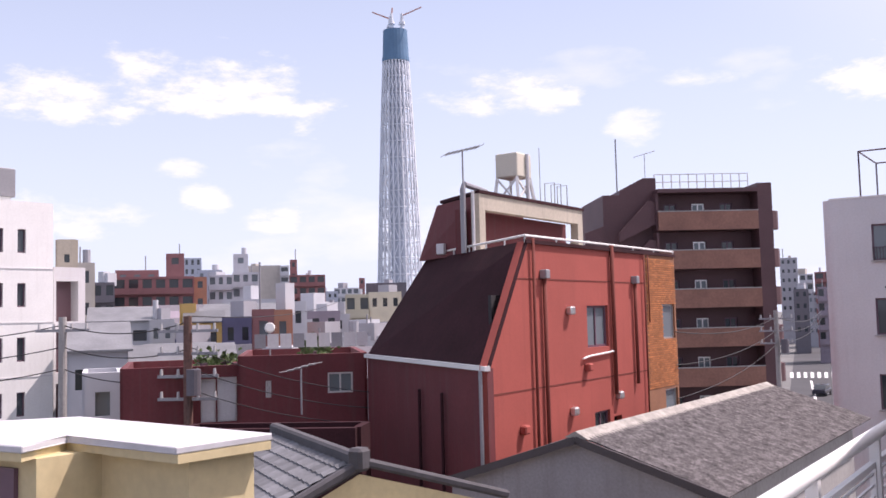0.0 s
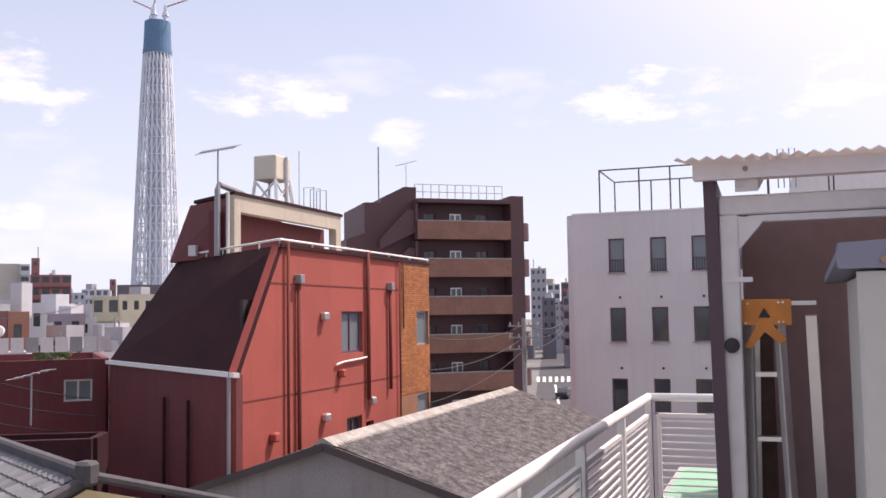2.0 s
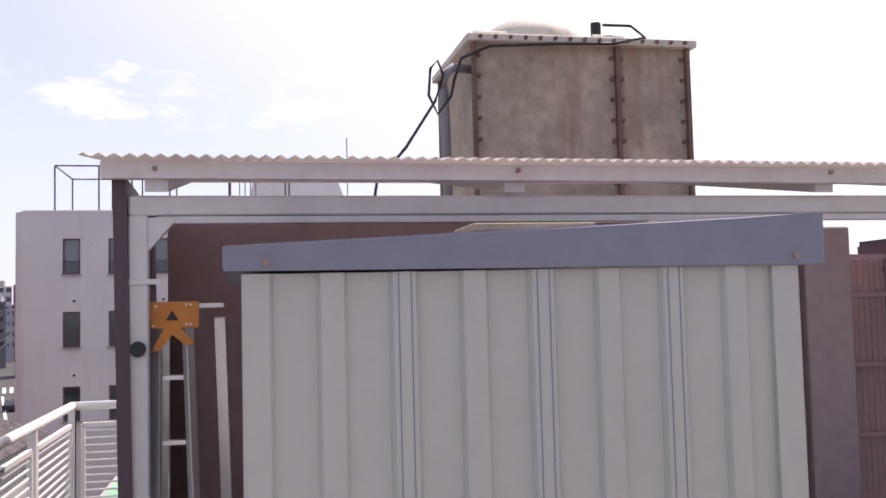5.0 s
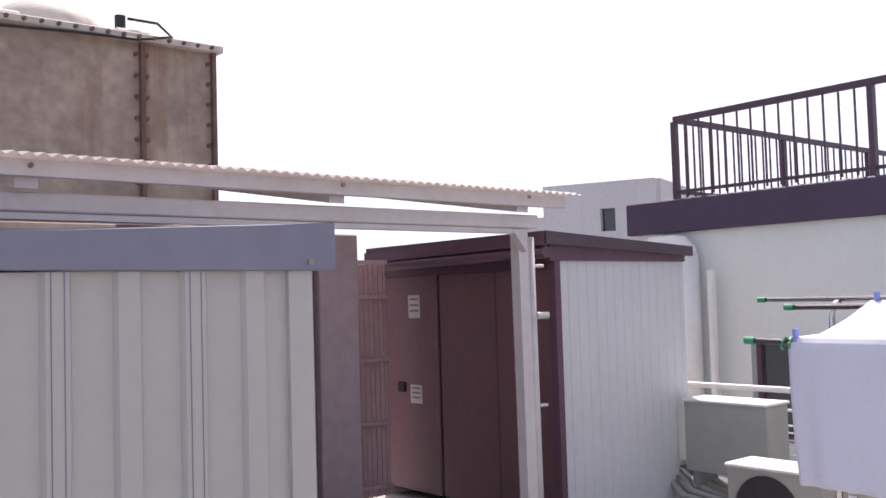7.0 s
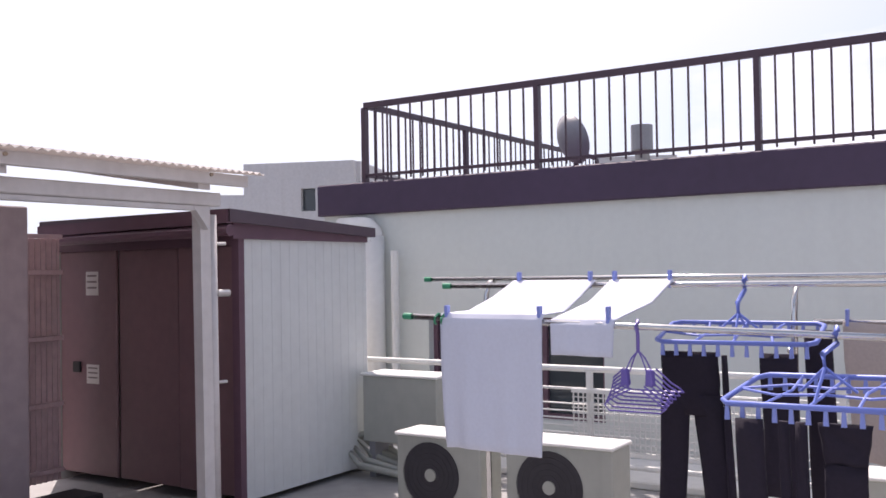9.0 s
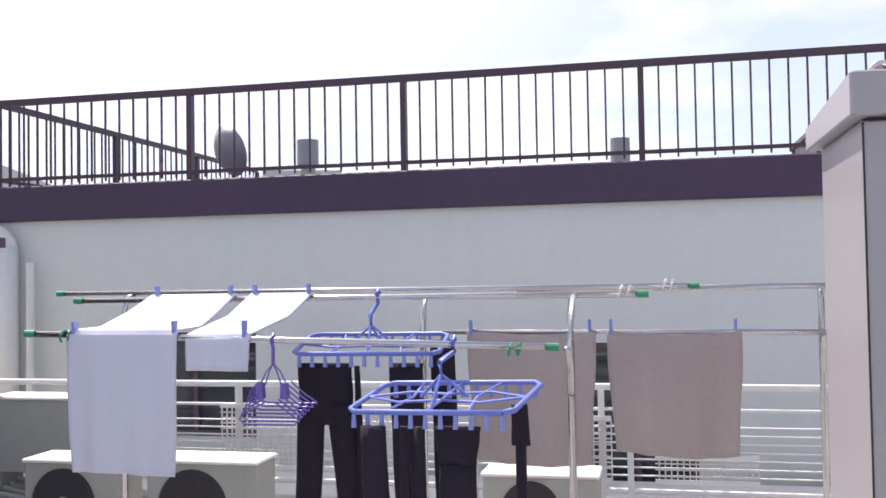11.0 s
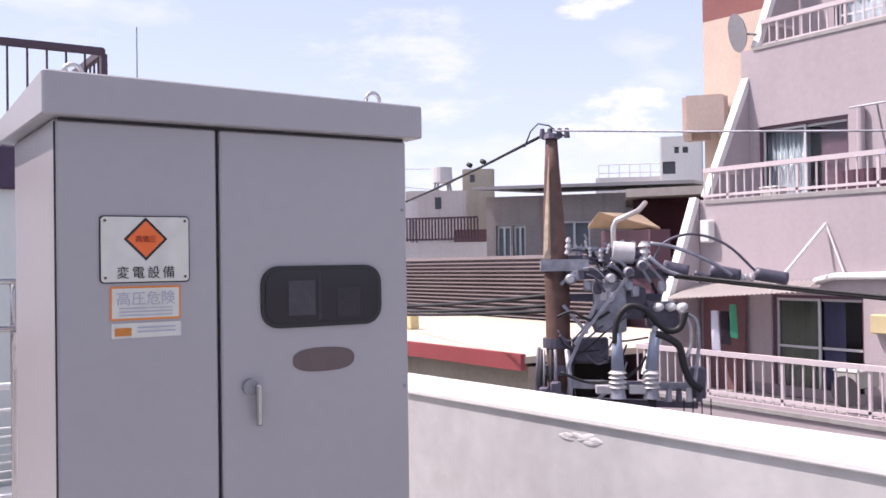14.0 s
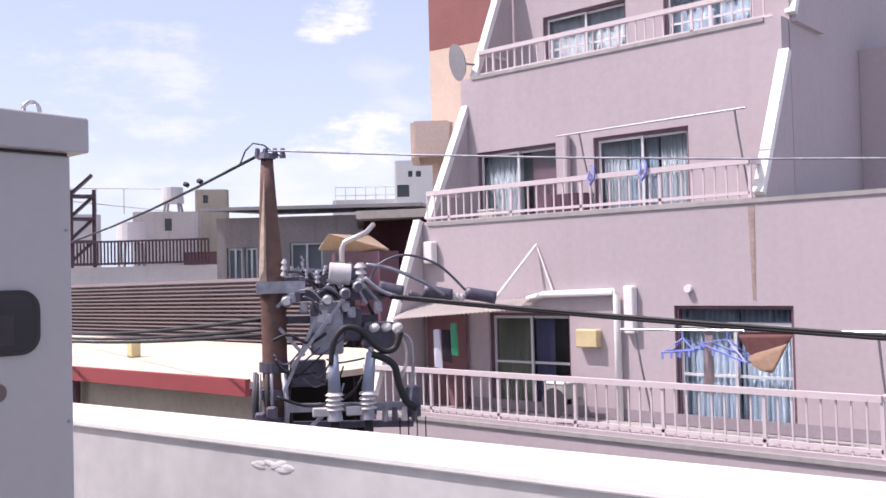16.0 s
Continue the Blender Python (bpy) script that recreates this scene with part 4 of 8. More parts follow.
# ---- the city between ----
far_mats = {
    "w": paint("far_white", (0.52, 0.53, 0.56), 0.8, 0.08, 1.0, 0.1, 0.0), "g": paint("far_grey", (0.36, 0.36, 0.39), 0.8, 0.1, 1.0, 0.1, 0.0),
    "r": paint("far_brick", (0.27, 0.12, 0.12), 0.8, 0.12, 1.0, 0.1, 0.0), "b": paint("far_beige", (0.50, 0.46, 0.41), 0.8, 0.1, 1.0, 0.1, 0.0),
    "k": paint("far_dark", (0.15, 0.14, 0.16), 0.8, 0.1, 1.0, 0.1, 0.0), "o": paint("far_orange_brick", (0.42, 0.20, 0.13), 0.8, 0.12, 1.0, 0.1, 0.0), "h": paint("far_blue_grey", (0.42, 0.46, 0.54), 0.8, 0.08, 1.0, 0.1, 0.0), "n": paint("far_dusky_blue", (0.10, 0.10, 0.18), 0.8, 0.12, 1.0, 0.1, 0.0),
    "n2": paint("far_mauve", (0.26, 0.22, 0.26), 0.8, 0.12, 1.0, 0.1, 0.0), "y2": paint("far_straw", (0.50, 0.47, 0.36), 0.8, 0.1, 1.0, 0.1, 0.0), "c": paint("far_cream", (0.66, 0.60, 0.46), 0.8, 0.1, 1.0, 0.1, 0.0), "y": paint("far_yellow", (0.60, 0.40, 0.14), 0.8, 0.1, 1.0, 0.1, 0.0)}
far_glass = [m_glass, m_glass, m_glass_blue]
def block(name, label, kind, x0, x1, top, r, depth, cols=0, storey=3.0, bal=False, floors=6, clutter=2, gable=False):
    """A city block between two bearings; top is its roof height. cols 0: as many windows as its width takes."""
    width = (Vector(polar(x1, r)) - Vector(polar(x0, r))).length
    cols = max(1, min(7, round(width / (3.2 if bal else 2.3)))) if cols == 0 else cols
    keep = [k for k in range(max(1, int((top - 1.0) / storey))) if top - (k + 1) * storey > 2][:floors]
    w = width / max(cols, 1) * (0.84 if bal else 0.42)
    holes = []
    for k in keep:
        for i in range(max(cols, 0)):
            c = width * (i + 0.5) / cols
            holes.append((c - w / 2, c + w / 2, top - (k + 1) * storey + (1.05 if bal else 1.1), top - k * storey - (0.45 if bal else 0.75)))
    t, p, u, n, w2 = facing(name, label, "building", x0, x1, r, r, depth, 0, top, far_mats[kind], far_mats["g"], holes, None, random.choice(far_glass), 0.9 if bal else 0.35)
    if bal:
        for k in keep:
            z = top - (k + 1) * storey + 0.5
            part("balcony", beam(B(), (*(p - n * 0.4), z), (*(p - n * 0.4 + u * w2), z), 0.9, 1.05), far_mats[kind], t)
            for i in range(1, cols):
                c = p - n * 0.3 + u * (w2 * i / cols)
                part("divider", beam(B(), (*c, z), (*c, z + storey - 0.9), 0.7, 0.12, up=(n.x, n.y, 0)), far_mats[kind], t)
    if gable:
        a, b, c, d = p - u * 0.3 - n * 0.3, p + u * (w2 + 0.3) - n * 0.3, p + u * (w2 + 0.3) + n * (depth + 0.3), p - u * 0.3 + n * (depth + 0.3)
        part("gable_roof", hull(B(), [(*v, top + 0.01) for v in (a, b, c, d)] + [(*v, top + 0.12) for v in (a, b, c, d)] + [(*a.lerp(d, 0.5), top + depth * 0.2), (*b.lerp(c, 0.5), top + depth * 0.2)]), random.choice((m_tile, far_mats["k"], far_mats["n2"], m_tile)), t)
    else:
        for i in range(clutter):
            c = p + u * w2 * random.uniform(0.15, 0.85) + n * depth * random.uniform(0.15, 0.6)
            a, h = random.uniform(0.4, min(1.5, w2 * 0.22 + 0.3)), random.uniform(0.7, 2.0)
            kind_of = random.random()
            if kind_of < 0.45:
                part("roof_hut", box(B(), c.x - a, c.x + a, c.y - a, c.y + a, top - 0.36, top + h), far_mats[random.choice("wwgb")], t)
            elif kind_of < 0.75:
                part("roof_tank", rod(B(), (*c, top - 0.36), (*c, top + h), a * 0.6, n=10), far_mats[random.choice("wwg")], t)
            else:
                part("roof_mast", rod(B(), (*c, top - 0.36), (*c, top + h * 1.8), 0.05 + r * 0.0003, n=5), m_grey, t)
    return t
random.seed(3)
block("grey_tower_house", "slim beige apartment tower", "b", -55.1, -54.22, 17.8, 95, 8, 1)
block("grey_flats", "grey-brown block of flats", "k", -54.22, -53.1, 18.2, 150, 12, 2, 3.0, True)
block("brick_flats", "long brick-red block of flats with balconies", "r", -53.15, -48.7, 19.9, 170, 14, 6, 3.0, True, 5, 1)
block("brick_flats_end", "orange-brown end wing of the brick flats", "o", -48.68, -47.99, 19.8, 171, 12, 1, 3.0, False, 5, 0)
block("brick_roof_house", "brick-red storey on the roof of the flats", "r", -53.0, -50.68, 21.2, 173, 5, 3, 3.0, False, 1, 1)
block("brick_stair", "brick-red roof stair tower", "r", -50.21, -49.26, 24.1, 173.5, 5, 1, 3.0, False, 1, 1)
block("pale_highrise", "distant pale grey high-rise", "h", -49.22, -48.23, 39.3, 420, 20, 3, 4.0, False, 6, 0)
block("blue_grey_flats", "blue-grey block of flats", "h", -48.45, -47.1, 24.1, 230, 12, 3, 3.0, False, 4, 1)
block("white_flats", "white block of flats with stacked balconies", "w", -47.82, -46.48, 21.0, 190, 12, 3, 2.9, True, 6, 1)
block("white_spire", "white stair tower with a pointed cap", "w", -46.4, -45.6, 25.4, 195, 5, 1, 3.0, False, 4, 1)
block("white_flats_low", "white block of flats with dark windows", "w", -46.46, -44.99, 21.5, 191, 10, 3, 2.9, True, 6, 1)
block("grey_slab", "windowless grey slab block", "b", -45.53, -43.7, 26.1, 250, 14, -1, 3.0, False, 6, 1)
block("striped_stair", "open stair tower with pale landings", "w", -43.68, -43.2, 25.9, 248, 5, 1, 2.6, True, 6, 0)
block("brick_block", "brick-red block beside the grey slab", "r", -43.15, -41.06, 23.7, 255, 12, 4, 3.0, True, 5, 2)
block("brick_stack", "narrow brick roof tower", "r", -43.1, -42.72, 28, 258, 5, 1, 3.0, False, 2, 1)
block("far_grey_flats", "distant grey flats near the tower", "h", -41.57, -40.3, 20.5, 300, 12, 4, 3.0, False, 5, 2)
block("far_white_flats", "distant white flats near the tower", "w", -40.49, -39.05, 22.4, 330, 12, 4, 3.0, True, 4, 2)
block("brick_chimney_block", "narrow brick block near the tower", "r", -39.0, -38.69, 25.7, 330, 6, 1, 3.0, False, 2, 0)
block("dark_dome_hall", "low dark hall at the tower's foot", "k", -38.6, -36.2, 24.2, 340, 14, -1, 3.0, False, 1, 1)
block("cream_house", "cream three-storey house with balconies", "y2", -39.88, -38.5, 14.9, 118, 9, 2, 2.9, True, 4, 1)
block("cream_house", "pale cream three-storey street house", "c", -38.48, -36.6, 15.1, 117.5, 9, 3, 2.9, False, 4, 1)
block("red_box_house", "small brick-red box house", "r", -45.42, -44.23, 12.7, 62, 5, 1, 2.8, False, 1, 1)
block("orange_box_house", "orange brick side of the box house", "o", -44.2, -43.22, 12.65, 62, 5, 1, 2.8, False, 1, 1)
block("white_roof_house", "white house with a thick pale roof", "w", -47.08, -43.65, 14.1, 96, 8, 5, 2.8, False, 2, 3)
block("white_thin_house", "narrow white flat-roofed town house", "w", -43.18, -42.35, 13.4, 75, 6, 1, 2.8, False, 2, 0)
block("blue_house", "dusky blue-walled flat-roofed town house", "n", -47.13, -45.45, 12.3, 70, 6, 2, 2.8, False, 2, 1)
block("yellow_house", "small yellow-walled rooftop house", "y", -49.5, -48.71, 13.5, 80, 4, 1, 2.8, False, 1, 0)
block("yellow_low_house", "low yellow house with an awning roof", "y", -49.19, -47.2, 11.9, 78, 5, 2, 2.8, False, 1, 0, True)
block("grey_roof_house", "mauve-grey house with a flat roof", "n2", -42.16, -40.32, 12.8, 100, 7, 2, 2.8, False, 2, 2)
block("pale_tin_house", "low house with a pale tin roof", "w", -55.6, -52.6, 10.7, 47, 7, 3, 2.8, False, 1, 0, True)
block("white_shed_house", "small white lean-to house", "w", -54.84, -52.95, 10.1, 40, 4, 1, 2.8, False, 1, 0)
block("white_mid_house", "white flat-roofed house with dark windows", "w", -51.2, -49.9, 12.3, 88, 6, 2, 2.8, False, 2, 2)
block("street_end_block", "dusky block closing the far street", "k", -13.75, -13.0, 16.5, 260, 10, 2, 3.0, False, 4, 2)
block("street_end_grey", "grey block closing the far street", "g", -13.0, -12.5, 15.2, 300, 10, 2, 3.0, False, 4, 1)
block("street_side_block", "brown-grey block beside the far street", "n2", -12.5, -11.7, 16.0, 215, 10, 2, 3.0, True, 4, 1)
block("street_highrise", "distant blue-grey high-rise down the street", "g", -14.4, -13.5, 28, 330, 14, 3)
block("street_flats", "pale flats along the street", "w", -13.4, -12.7, 22.5, 330, 10, 2, 3.0, True)
block("street_brown", "brown block along the street", "r", -12.6, -11.6, 22, 300, 12, 2, 3.0, True)
block("street_left_block", "dark narrow block along the street", "k", -15.9, -14.9, 14, 110, 12, 2)
random.seed(11)
names = (("town_house", "small town house with a flat grey roof"), ("gabled_town_house", "small town house under a shallow gable roof"))
for i in range(120):
    r = 50 + 210 * (i / 120) ** 0.8 + random.uniform(-8, 8)
    a = random.uniform(-55.0, -37.5)
    wd = math.degrees(random.uniform(4.0, 8.5) / r)
    top = random.uniform(8.8, 10.6) if r < 75 else random.uniform(8.5, 12.3) + (r - 75) * 0.016
    far = block(*names[i % 2], random.choice("wwgbkrgcnw"), a - wd / 2, a + wd / 2, top, r, random.uniform(5, 8), 0, 2.8, False, 2, random.choice((1, 2, 3)), i % 2 == 1)
    tagged(far, group="town houses")
for i in range(40):
    r = random.uniform(300, 900)
    a = random.uniform(-57, -36) if i % 4 else random.uniform(-14, -9)
    wd = math.degrees(random.uniform(10, 22) / r)
    far = block("far_building", "pale far-off city block", random.choice("wwgghb"), a - wd / 2, a + wd / 2, 12 + r * random.uniform(0.003, 0.02), r, 12, 3, 4.5, False, 3, 1)
    tagged(far, group="far blocks")
m_carblue = paint("dark_car_paint", (0.03, 0.03, 0.045), 0.25, 0.05, 8.0, 1.0, 0.0)
car = thing("car", (-30.2, 135, 0.03), "dark parked car at the kerb of the far street", "car")
part("body", bevel(box(B(), -31.0, -29.3, 133, 137.2, 0.35, 0.95), 0.12, 2), m_carblue, car)
part("cabin", bevel(hull(B(), [(x, y, z) for x in (-30.95, -29.35) for y, z in ((133.5, 0.95), (136.4, 0.95), (134.1, 1.5), (135.9, 1.5))]), 0.08, 2), m_glass, car, "dark glazed cabin")
for x in (-31.0, -29.4):
    for y in (133.8, 136.4):
        part("wheel", rod(B(), (x, y, 0.33), (x + 0.15, y, 0.33), 0.31, n=14), m_black, car)

# planters and a dish on the maroon house's roof
m_leaf = paint("leaves", (0.07, 0.11, 0.035), 0.8, 0.3, 20.0, 3.0, 0.2)
def shrub(x, y, z, s):
    bm = B()
    for i in range(160):
        c = Vector((random.gauss(0, s * 0.5), random.gauss(0, s * 0.5), abs(random.gauss(s * 0.35, s * 0.3)) + 0.02))
        bmesh.ops.create_grid(bm, x_segments=1, y_segments=1, size=0.09 * s, matrix=Matrix.Translation(Vector((x, y, z)) + c) @ Euler((random.uniform(0, 3), random.uniform(0, 3), random.uniform(0, 6))).to_matrix().to_4x4())
    t = thing("potted_shrub", (x, y, z), "leafy green potted shrub on a roof terrace", "plant", "roof plants")
    part("foliage", bm, m_leaf, t)
    part("pot", rod(B(), (x, y, z - 0.02), (x, y, z + 0.3), 0.2, 0.25, 12), m_brownsteel, t)
for i in range(4):
    shrub(*polar((-48.4, -47.5, -46.9, -42.0)[i], 36 + 0.3 * (i % 3)), (10.2, 10.2, 10.2, 10.5)[i], 0.6 + 0.15 * (i % 2))
tr = thing("terrace_screen", (*polar(-42, 34.5), 11.0), "pale translucent terrace screen on the maroon house", "screen")
for i in range(9):
    a, b = polar(-45.5 + 0.75 * i, 34.6), polar(-44.85 + 0.75 * i, 34.6)
    part("panel", beam(B(), (*a, 11.25), (*b, 11.25), 0.04, 0.5), m_offwhite if i % 3 else m_grey, tr)
x, y = polar(-44.6, 35.0)
dd = thing("white_dish", (x, y, 10.45), "white satellite dish on a short mast", "dish")
part("reflector", rod(B(), (x, y, 11.72), (x + 0.07, y - 0.08, 11.74), 0.19, 0.15, 20), m_white, dd)
part("mast", rod(B(), (x, y, 10.45), (x, y, 11.7), 0.03), m_grey, dd)

# street poles and wires
def street_pole(az, r, ztop, arms, label):
    x, y = polar(az, r)
    t = thing("street_pole", (x, y, 0), label, "utility pole", "street poles")
    part("shaft", rod(B(), (x, y, 0), (x, y, ztop), 0.2, 0.14, 12), m_pole if arms > 3 else m_concrete, t)
    for k in range(arms):
        z = ztop - 0.5 - 0.75 * k
        part("crossarm", beam(B(), (x - 0.9, y - 0.5, z), (x + 0.9, y + 0.5, z), 0.1, 0.1), m_grey, t)
        for s in (-0.8, -0.3, 0.3, 0.8):
            part("insulator", rod(B(), (x + s, y + s * 0.55, z), (x + s, y + s * 0.55, z + 0.25), 0.06, 0.04, 8), m_porc_far, t)
    if arms != 1:
        part("transformer", rod(B(), (x + 0.5, y - 0.2, ztop - 2.6), (x + 0.5, y - 0.2, ztop - 1.75), 0.24, n=14), m_gear_far, t)
    return Vector((x, y, ztop))
m_gear_far = paint("dark_transformer", (0.13, 0.12, 0.14), 0.6, 0.15)
m_porc_far = paint("grey_porcelain", (0.45, 0.44, 0.44), 0.4, 0.08)
def city_wire(a, b, drop, r=0.02):
    solid("street_wire", tube(B(), sag(a, b, drop, 12), r, 4), m_black, "dark overhead street wire", "wire", "street wires", smooth=True)
a = street_pole(-49.3, 33, 12.2, 4, "dark utility pole with crossarms and transformer")
b = street_pole(-56.0, 38, 12.3, 1, "grey concrete utility pole before the white house")
c = street_pole(-14.9, 62, 11.8, 3, "grey utility pole with crossarms and a transformer")
for k in range(3):
    city_wire(a - Vector((0, 0, 0.2 + 0.9 * k)), b - Vector((0, 0, 0.3 + 0.8 * k)), 0.35)
    city_wire(b - Vector((0, 0, 0.3 + 0.8 * k)), (*polar(-66, 44), 11.6 - 0.9 * k), 0.3)
    city_wire(a - Vector((0, 0, 1.0 + 0.7 * k)), (*polar(-38.8, 31.0), 9.6 - 0.5 * k), 0.25, 0.014)
    city_wire(c - Vector((0, 0, 0.4 + 0.8 * k)), (-12.5, 33.2, 11.2 - 1.2 * k), 0.4, 0.02)
    city_wire(c - Vector((0, 0, 0.4 + 0.8 * k)), (*polar(-12.4, 140), 11.4 - 0.5 * k), 0.8, 0.03)
city_wire(a, (*polar(-40, 75), 13.5), 0.5)
aerial((*polar(-42.9, 27.0), 9.36), 1.3, 0.9, 0.3, 5, "small tilted television aerial on the tiled house")
bk = facing("dark_lower_block", "dark flat roof beside the red house", "building", -50.0, -39.8, 27, 25.5, 1.5, 0, 9.1, m_darkred, m_dark)

# ---- bricks of the red house's end bay ----
bm = bevel(box(B(), 0, 0.02, 0, 0.205, 0, 0.055), 0.004)
brick_mesh = mesh_of("brick", bm, m_brick)
bay = [o for o in red.children if o.name.startswith("bay_wall")][0]
count = 0
for row in range(60):
    for i in range(13):
        y = RB + 0.02 + 0.215 * i + (0.107 if row % 2 else 0)
        z = 9.3 + 0.0765 * row
        if y + 0.205 > RY1 or any(h[0] + RB - 0.2 < y < h[1] + RB and h[2] - 0.05 < z < h[3] for h in bays) or count >= 640:
            continue
        count += 1
        ob = part("brick", brick_mesh, None, bay)
        ob.matrix_basis = Matrix.Translation((RX + 0.028, y, z))

# ---- ivory storage shed ----
shed = thing("storage_shed", (1.2, 3.9, FLOOR), "ivory ribbed steel storage shed with a slate-blue roof edge", "shed")
SX0, SX1, SY = 0.17, 2.238, 3.57
part("carcass", box(B(), SX0 + 0.02, SX1 - 0.02, SY + 0.03, 4.45, FLOOR + 0.05, 12.12), m_shed, shed)
def rib_panel(x0, x1, seam):
    bm = box(B(), x0, x1, SY + 0.012, SY + 0.028, FLOOR + 0.06, 12.13)
    prism(bm, [(x0, SY + 0.011), (x0 + 0.014, SY - 0.012), (x0 + 0.093, SY - 0.012), (x0 + 0.107, SY + 0.011)], FLOOR + 0.06, 12.13)
    return bm
x, k = SX0, 0
while x < SX1 - 0.12:
    part("panel", rib_panel(x, min(x + 0.252, SX1), k % 2), m_shed, shed)
    if k % 2 == 0 and k:
        for dx in (0.03, 0.075):
            part("seam", box(B(), x + dx, x + dx + 0.004, SY - 0.0135, SY - 0.0115, FLOOR + 0.06, 12.13), m_shedroof, shed)
    x, k = x + 0.252, k + 1
part("corner_trim", box(B(), SX1 - 0.1, SX1 + 0.01, SY - 0.013, SY + 0.02, FLOOR + 0.05, 12.13), m_shed, shed)
part("roof_edge", bevel(hull(B(), [(0.11, SY - 0.04, 12.14), (2.35, SY - 0.04, 12.13), (0.11, SY - 0.04, 12.225), (2.35, SY - 0.04, 12.33), (0.11, SY, 12.14), (2.35, SY, 12.13), (0.11, SY, 12.225), (2.35, SY, 12.33)]), 0.006), m_shedroof, shed, "slate-blue steel roof edge")
part("roof", hull(B(), [(0.11, SY, 12.17), (2.35, SY, 12.2), (0.11, SY, 12.20), (2.35, SY, 12.31), (0.11, 4.6, 12.12), (2.35, 4.6, 12.2), (0.11, 4.6, 12.15), (2.35, 4.6, 12.27)]), m_shedroof, shed)
# dark sheet paints the shaded gap beside the shed
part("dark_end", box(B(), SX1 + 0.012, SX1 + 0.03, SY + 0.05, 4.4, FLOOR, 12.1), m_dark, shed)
for bx in (0.25, 2.22):
    part("bolt", rod(B(), (bx, SY - 0.06, 12.165), (bx, SY - 0.035, 12.165), 0.012), m_rust, shed)
for i, (bx, w) in enumerate(((1.3, 0.5), (1.62, 0.28), (2.0, 0.35))):
    solid("plank", bevel(box(B(), bx - w / 2, bx + w / 2, 3.85 + 0.05 * i, 4.2, 12.27 + bx * 0.02, 12.30 + bx * 0.02), 0.004), paint("weathered_board", (0.42, 0.34, 0.25) if i != 1 else (0.12, 0.07, 0.06), 0.8, 0.25), "weathered board lying on the shed roof", "plank", "boards on the shed")

# ---- white lean-to canopy with corrugated roof ----
pg = thing("canopy", (2.2, 5.6, FLOOR), "white painted lean-to canopy with corrugated translucent roofing", "canopy")
m_pw = paint("white_wood_paint", (0.66, 0.635, 0.63), 0.55, 0.08, 14.0, 0.8, 0.08, streak=0.2, dirt=(0.42, 0.36, 0.34))
m_sheet = paint("corrugated_polycarbonate", (0.70, 0.66, 0.63), 0.35, 0.1, 14.0, 1.0, 0.02)
sheet_nodes, sheet_links = m_sheet.node_tree.nodes, m_sheet.node_tree.links
glow_through = sheet_nodes.new("ShaderNodeBsdfTranslucent")
glow_through.inputs["Color"].default_value = (0.72, 0.68, 0.66, 1)
both = sheet_nodes.new("ShaderNodeMixShader")
both.inputs[0].default_value = 0.45
sheet_links.new(sheet_nodes["Principled BSDF"].outputs[0], both.inputs[1])
sheet_links.new(glow_through.outputs[0], both.inputs[2])
sheet_links.new(both.outputs[0], sheet_nodes["Material Output"].inputs["Surface"])
part("post", bevel(box(B(), -0.33, -0.245, 4.72, 4.80, FLOOR, 12.45), 0.006), m_pw, pg)
part("corner_board", hull(B(), [(-0.395, 4.70, 12.62), (-0.335, 4.70, 12.62), (-0.36, 4.70, FLOOR), (-0.30, 4.70, FLOOR), (-0.395, 4.715, 12.62), (-0.335, 4.715, 12.62), (-0.36, 4.715, FLOOR), (-0.30, 4.715, FLOOR), (-0.41, 6.5, 12.62), (-0.36, 6.5, FLOOR), (-0.39, 6.5, FLOOR), (-0.37, 6.5, 12.62)]), m_bronze, pg, "dark brown corner board")
part("post", hull(B(), [(4.68, 4.82, 12.46), (4.77, 4.82, 12.46), (4.68, 4.9, 12.46), (4.77, 4.9, 12.46), (4.70, 4.82, FLOOR), (4.79, 4.82, FLOOR), (4.70, 4.9, FLOOR), (4.79, 4.9, FLOOR)]), m_pw, pg)
part("downpipe", rod(B(), (4.81, 4.85, 12.4), (4.825, 4.85, FLOOR), 0.035, n=10), m_pw, pg, smooth=True)
for z in (12.2, 11.86, 11.25):
    part("clamp", rod(B(), (4.83, 4.82, z), (4.92 if z == 11.86 else 4.89, 4.80, z), 0.025 if z == 11.86 else 0.012), m_alu, pg)
part("beam", bevel(box(B(), -0.33, 4.78, 4.72, 4.81, 12.45, 12.54), 0.008), m_pw, pg)
part("beam_lip", box(B(), -0.2, 4.66, 4.735, 4.80, 12.415, 12.446), m_pw, pg)
for x0, s in ((-0.245, 1), (4.67, -1)):
    part("gusset", hull(B(), [(x0, 4.73, 12.44), (x0 + 0.13 * s, 4.73, 12.44), (x0, 4.73, 12.29), (x0, 4.79, 12.44), (x0 + 0.13 * s, 4.79, 12.44), (x0, 4.79, 12.29)]), m_pw, pg)
part("fascia", bevel(hull(B(), [(-0.43, 4.58, 12.60), (4.9, 4.58, 12.58), (-0.43, 4.58, 12.675), (4.9, 4.58, 12.655), (-0.43, 4.63, 12.60), (4.9, 4.63, 12.58), (-0.43, 4.63, 12.675), (4.9, 4.63, 12.655)]), 0.005), m_pw, pg)
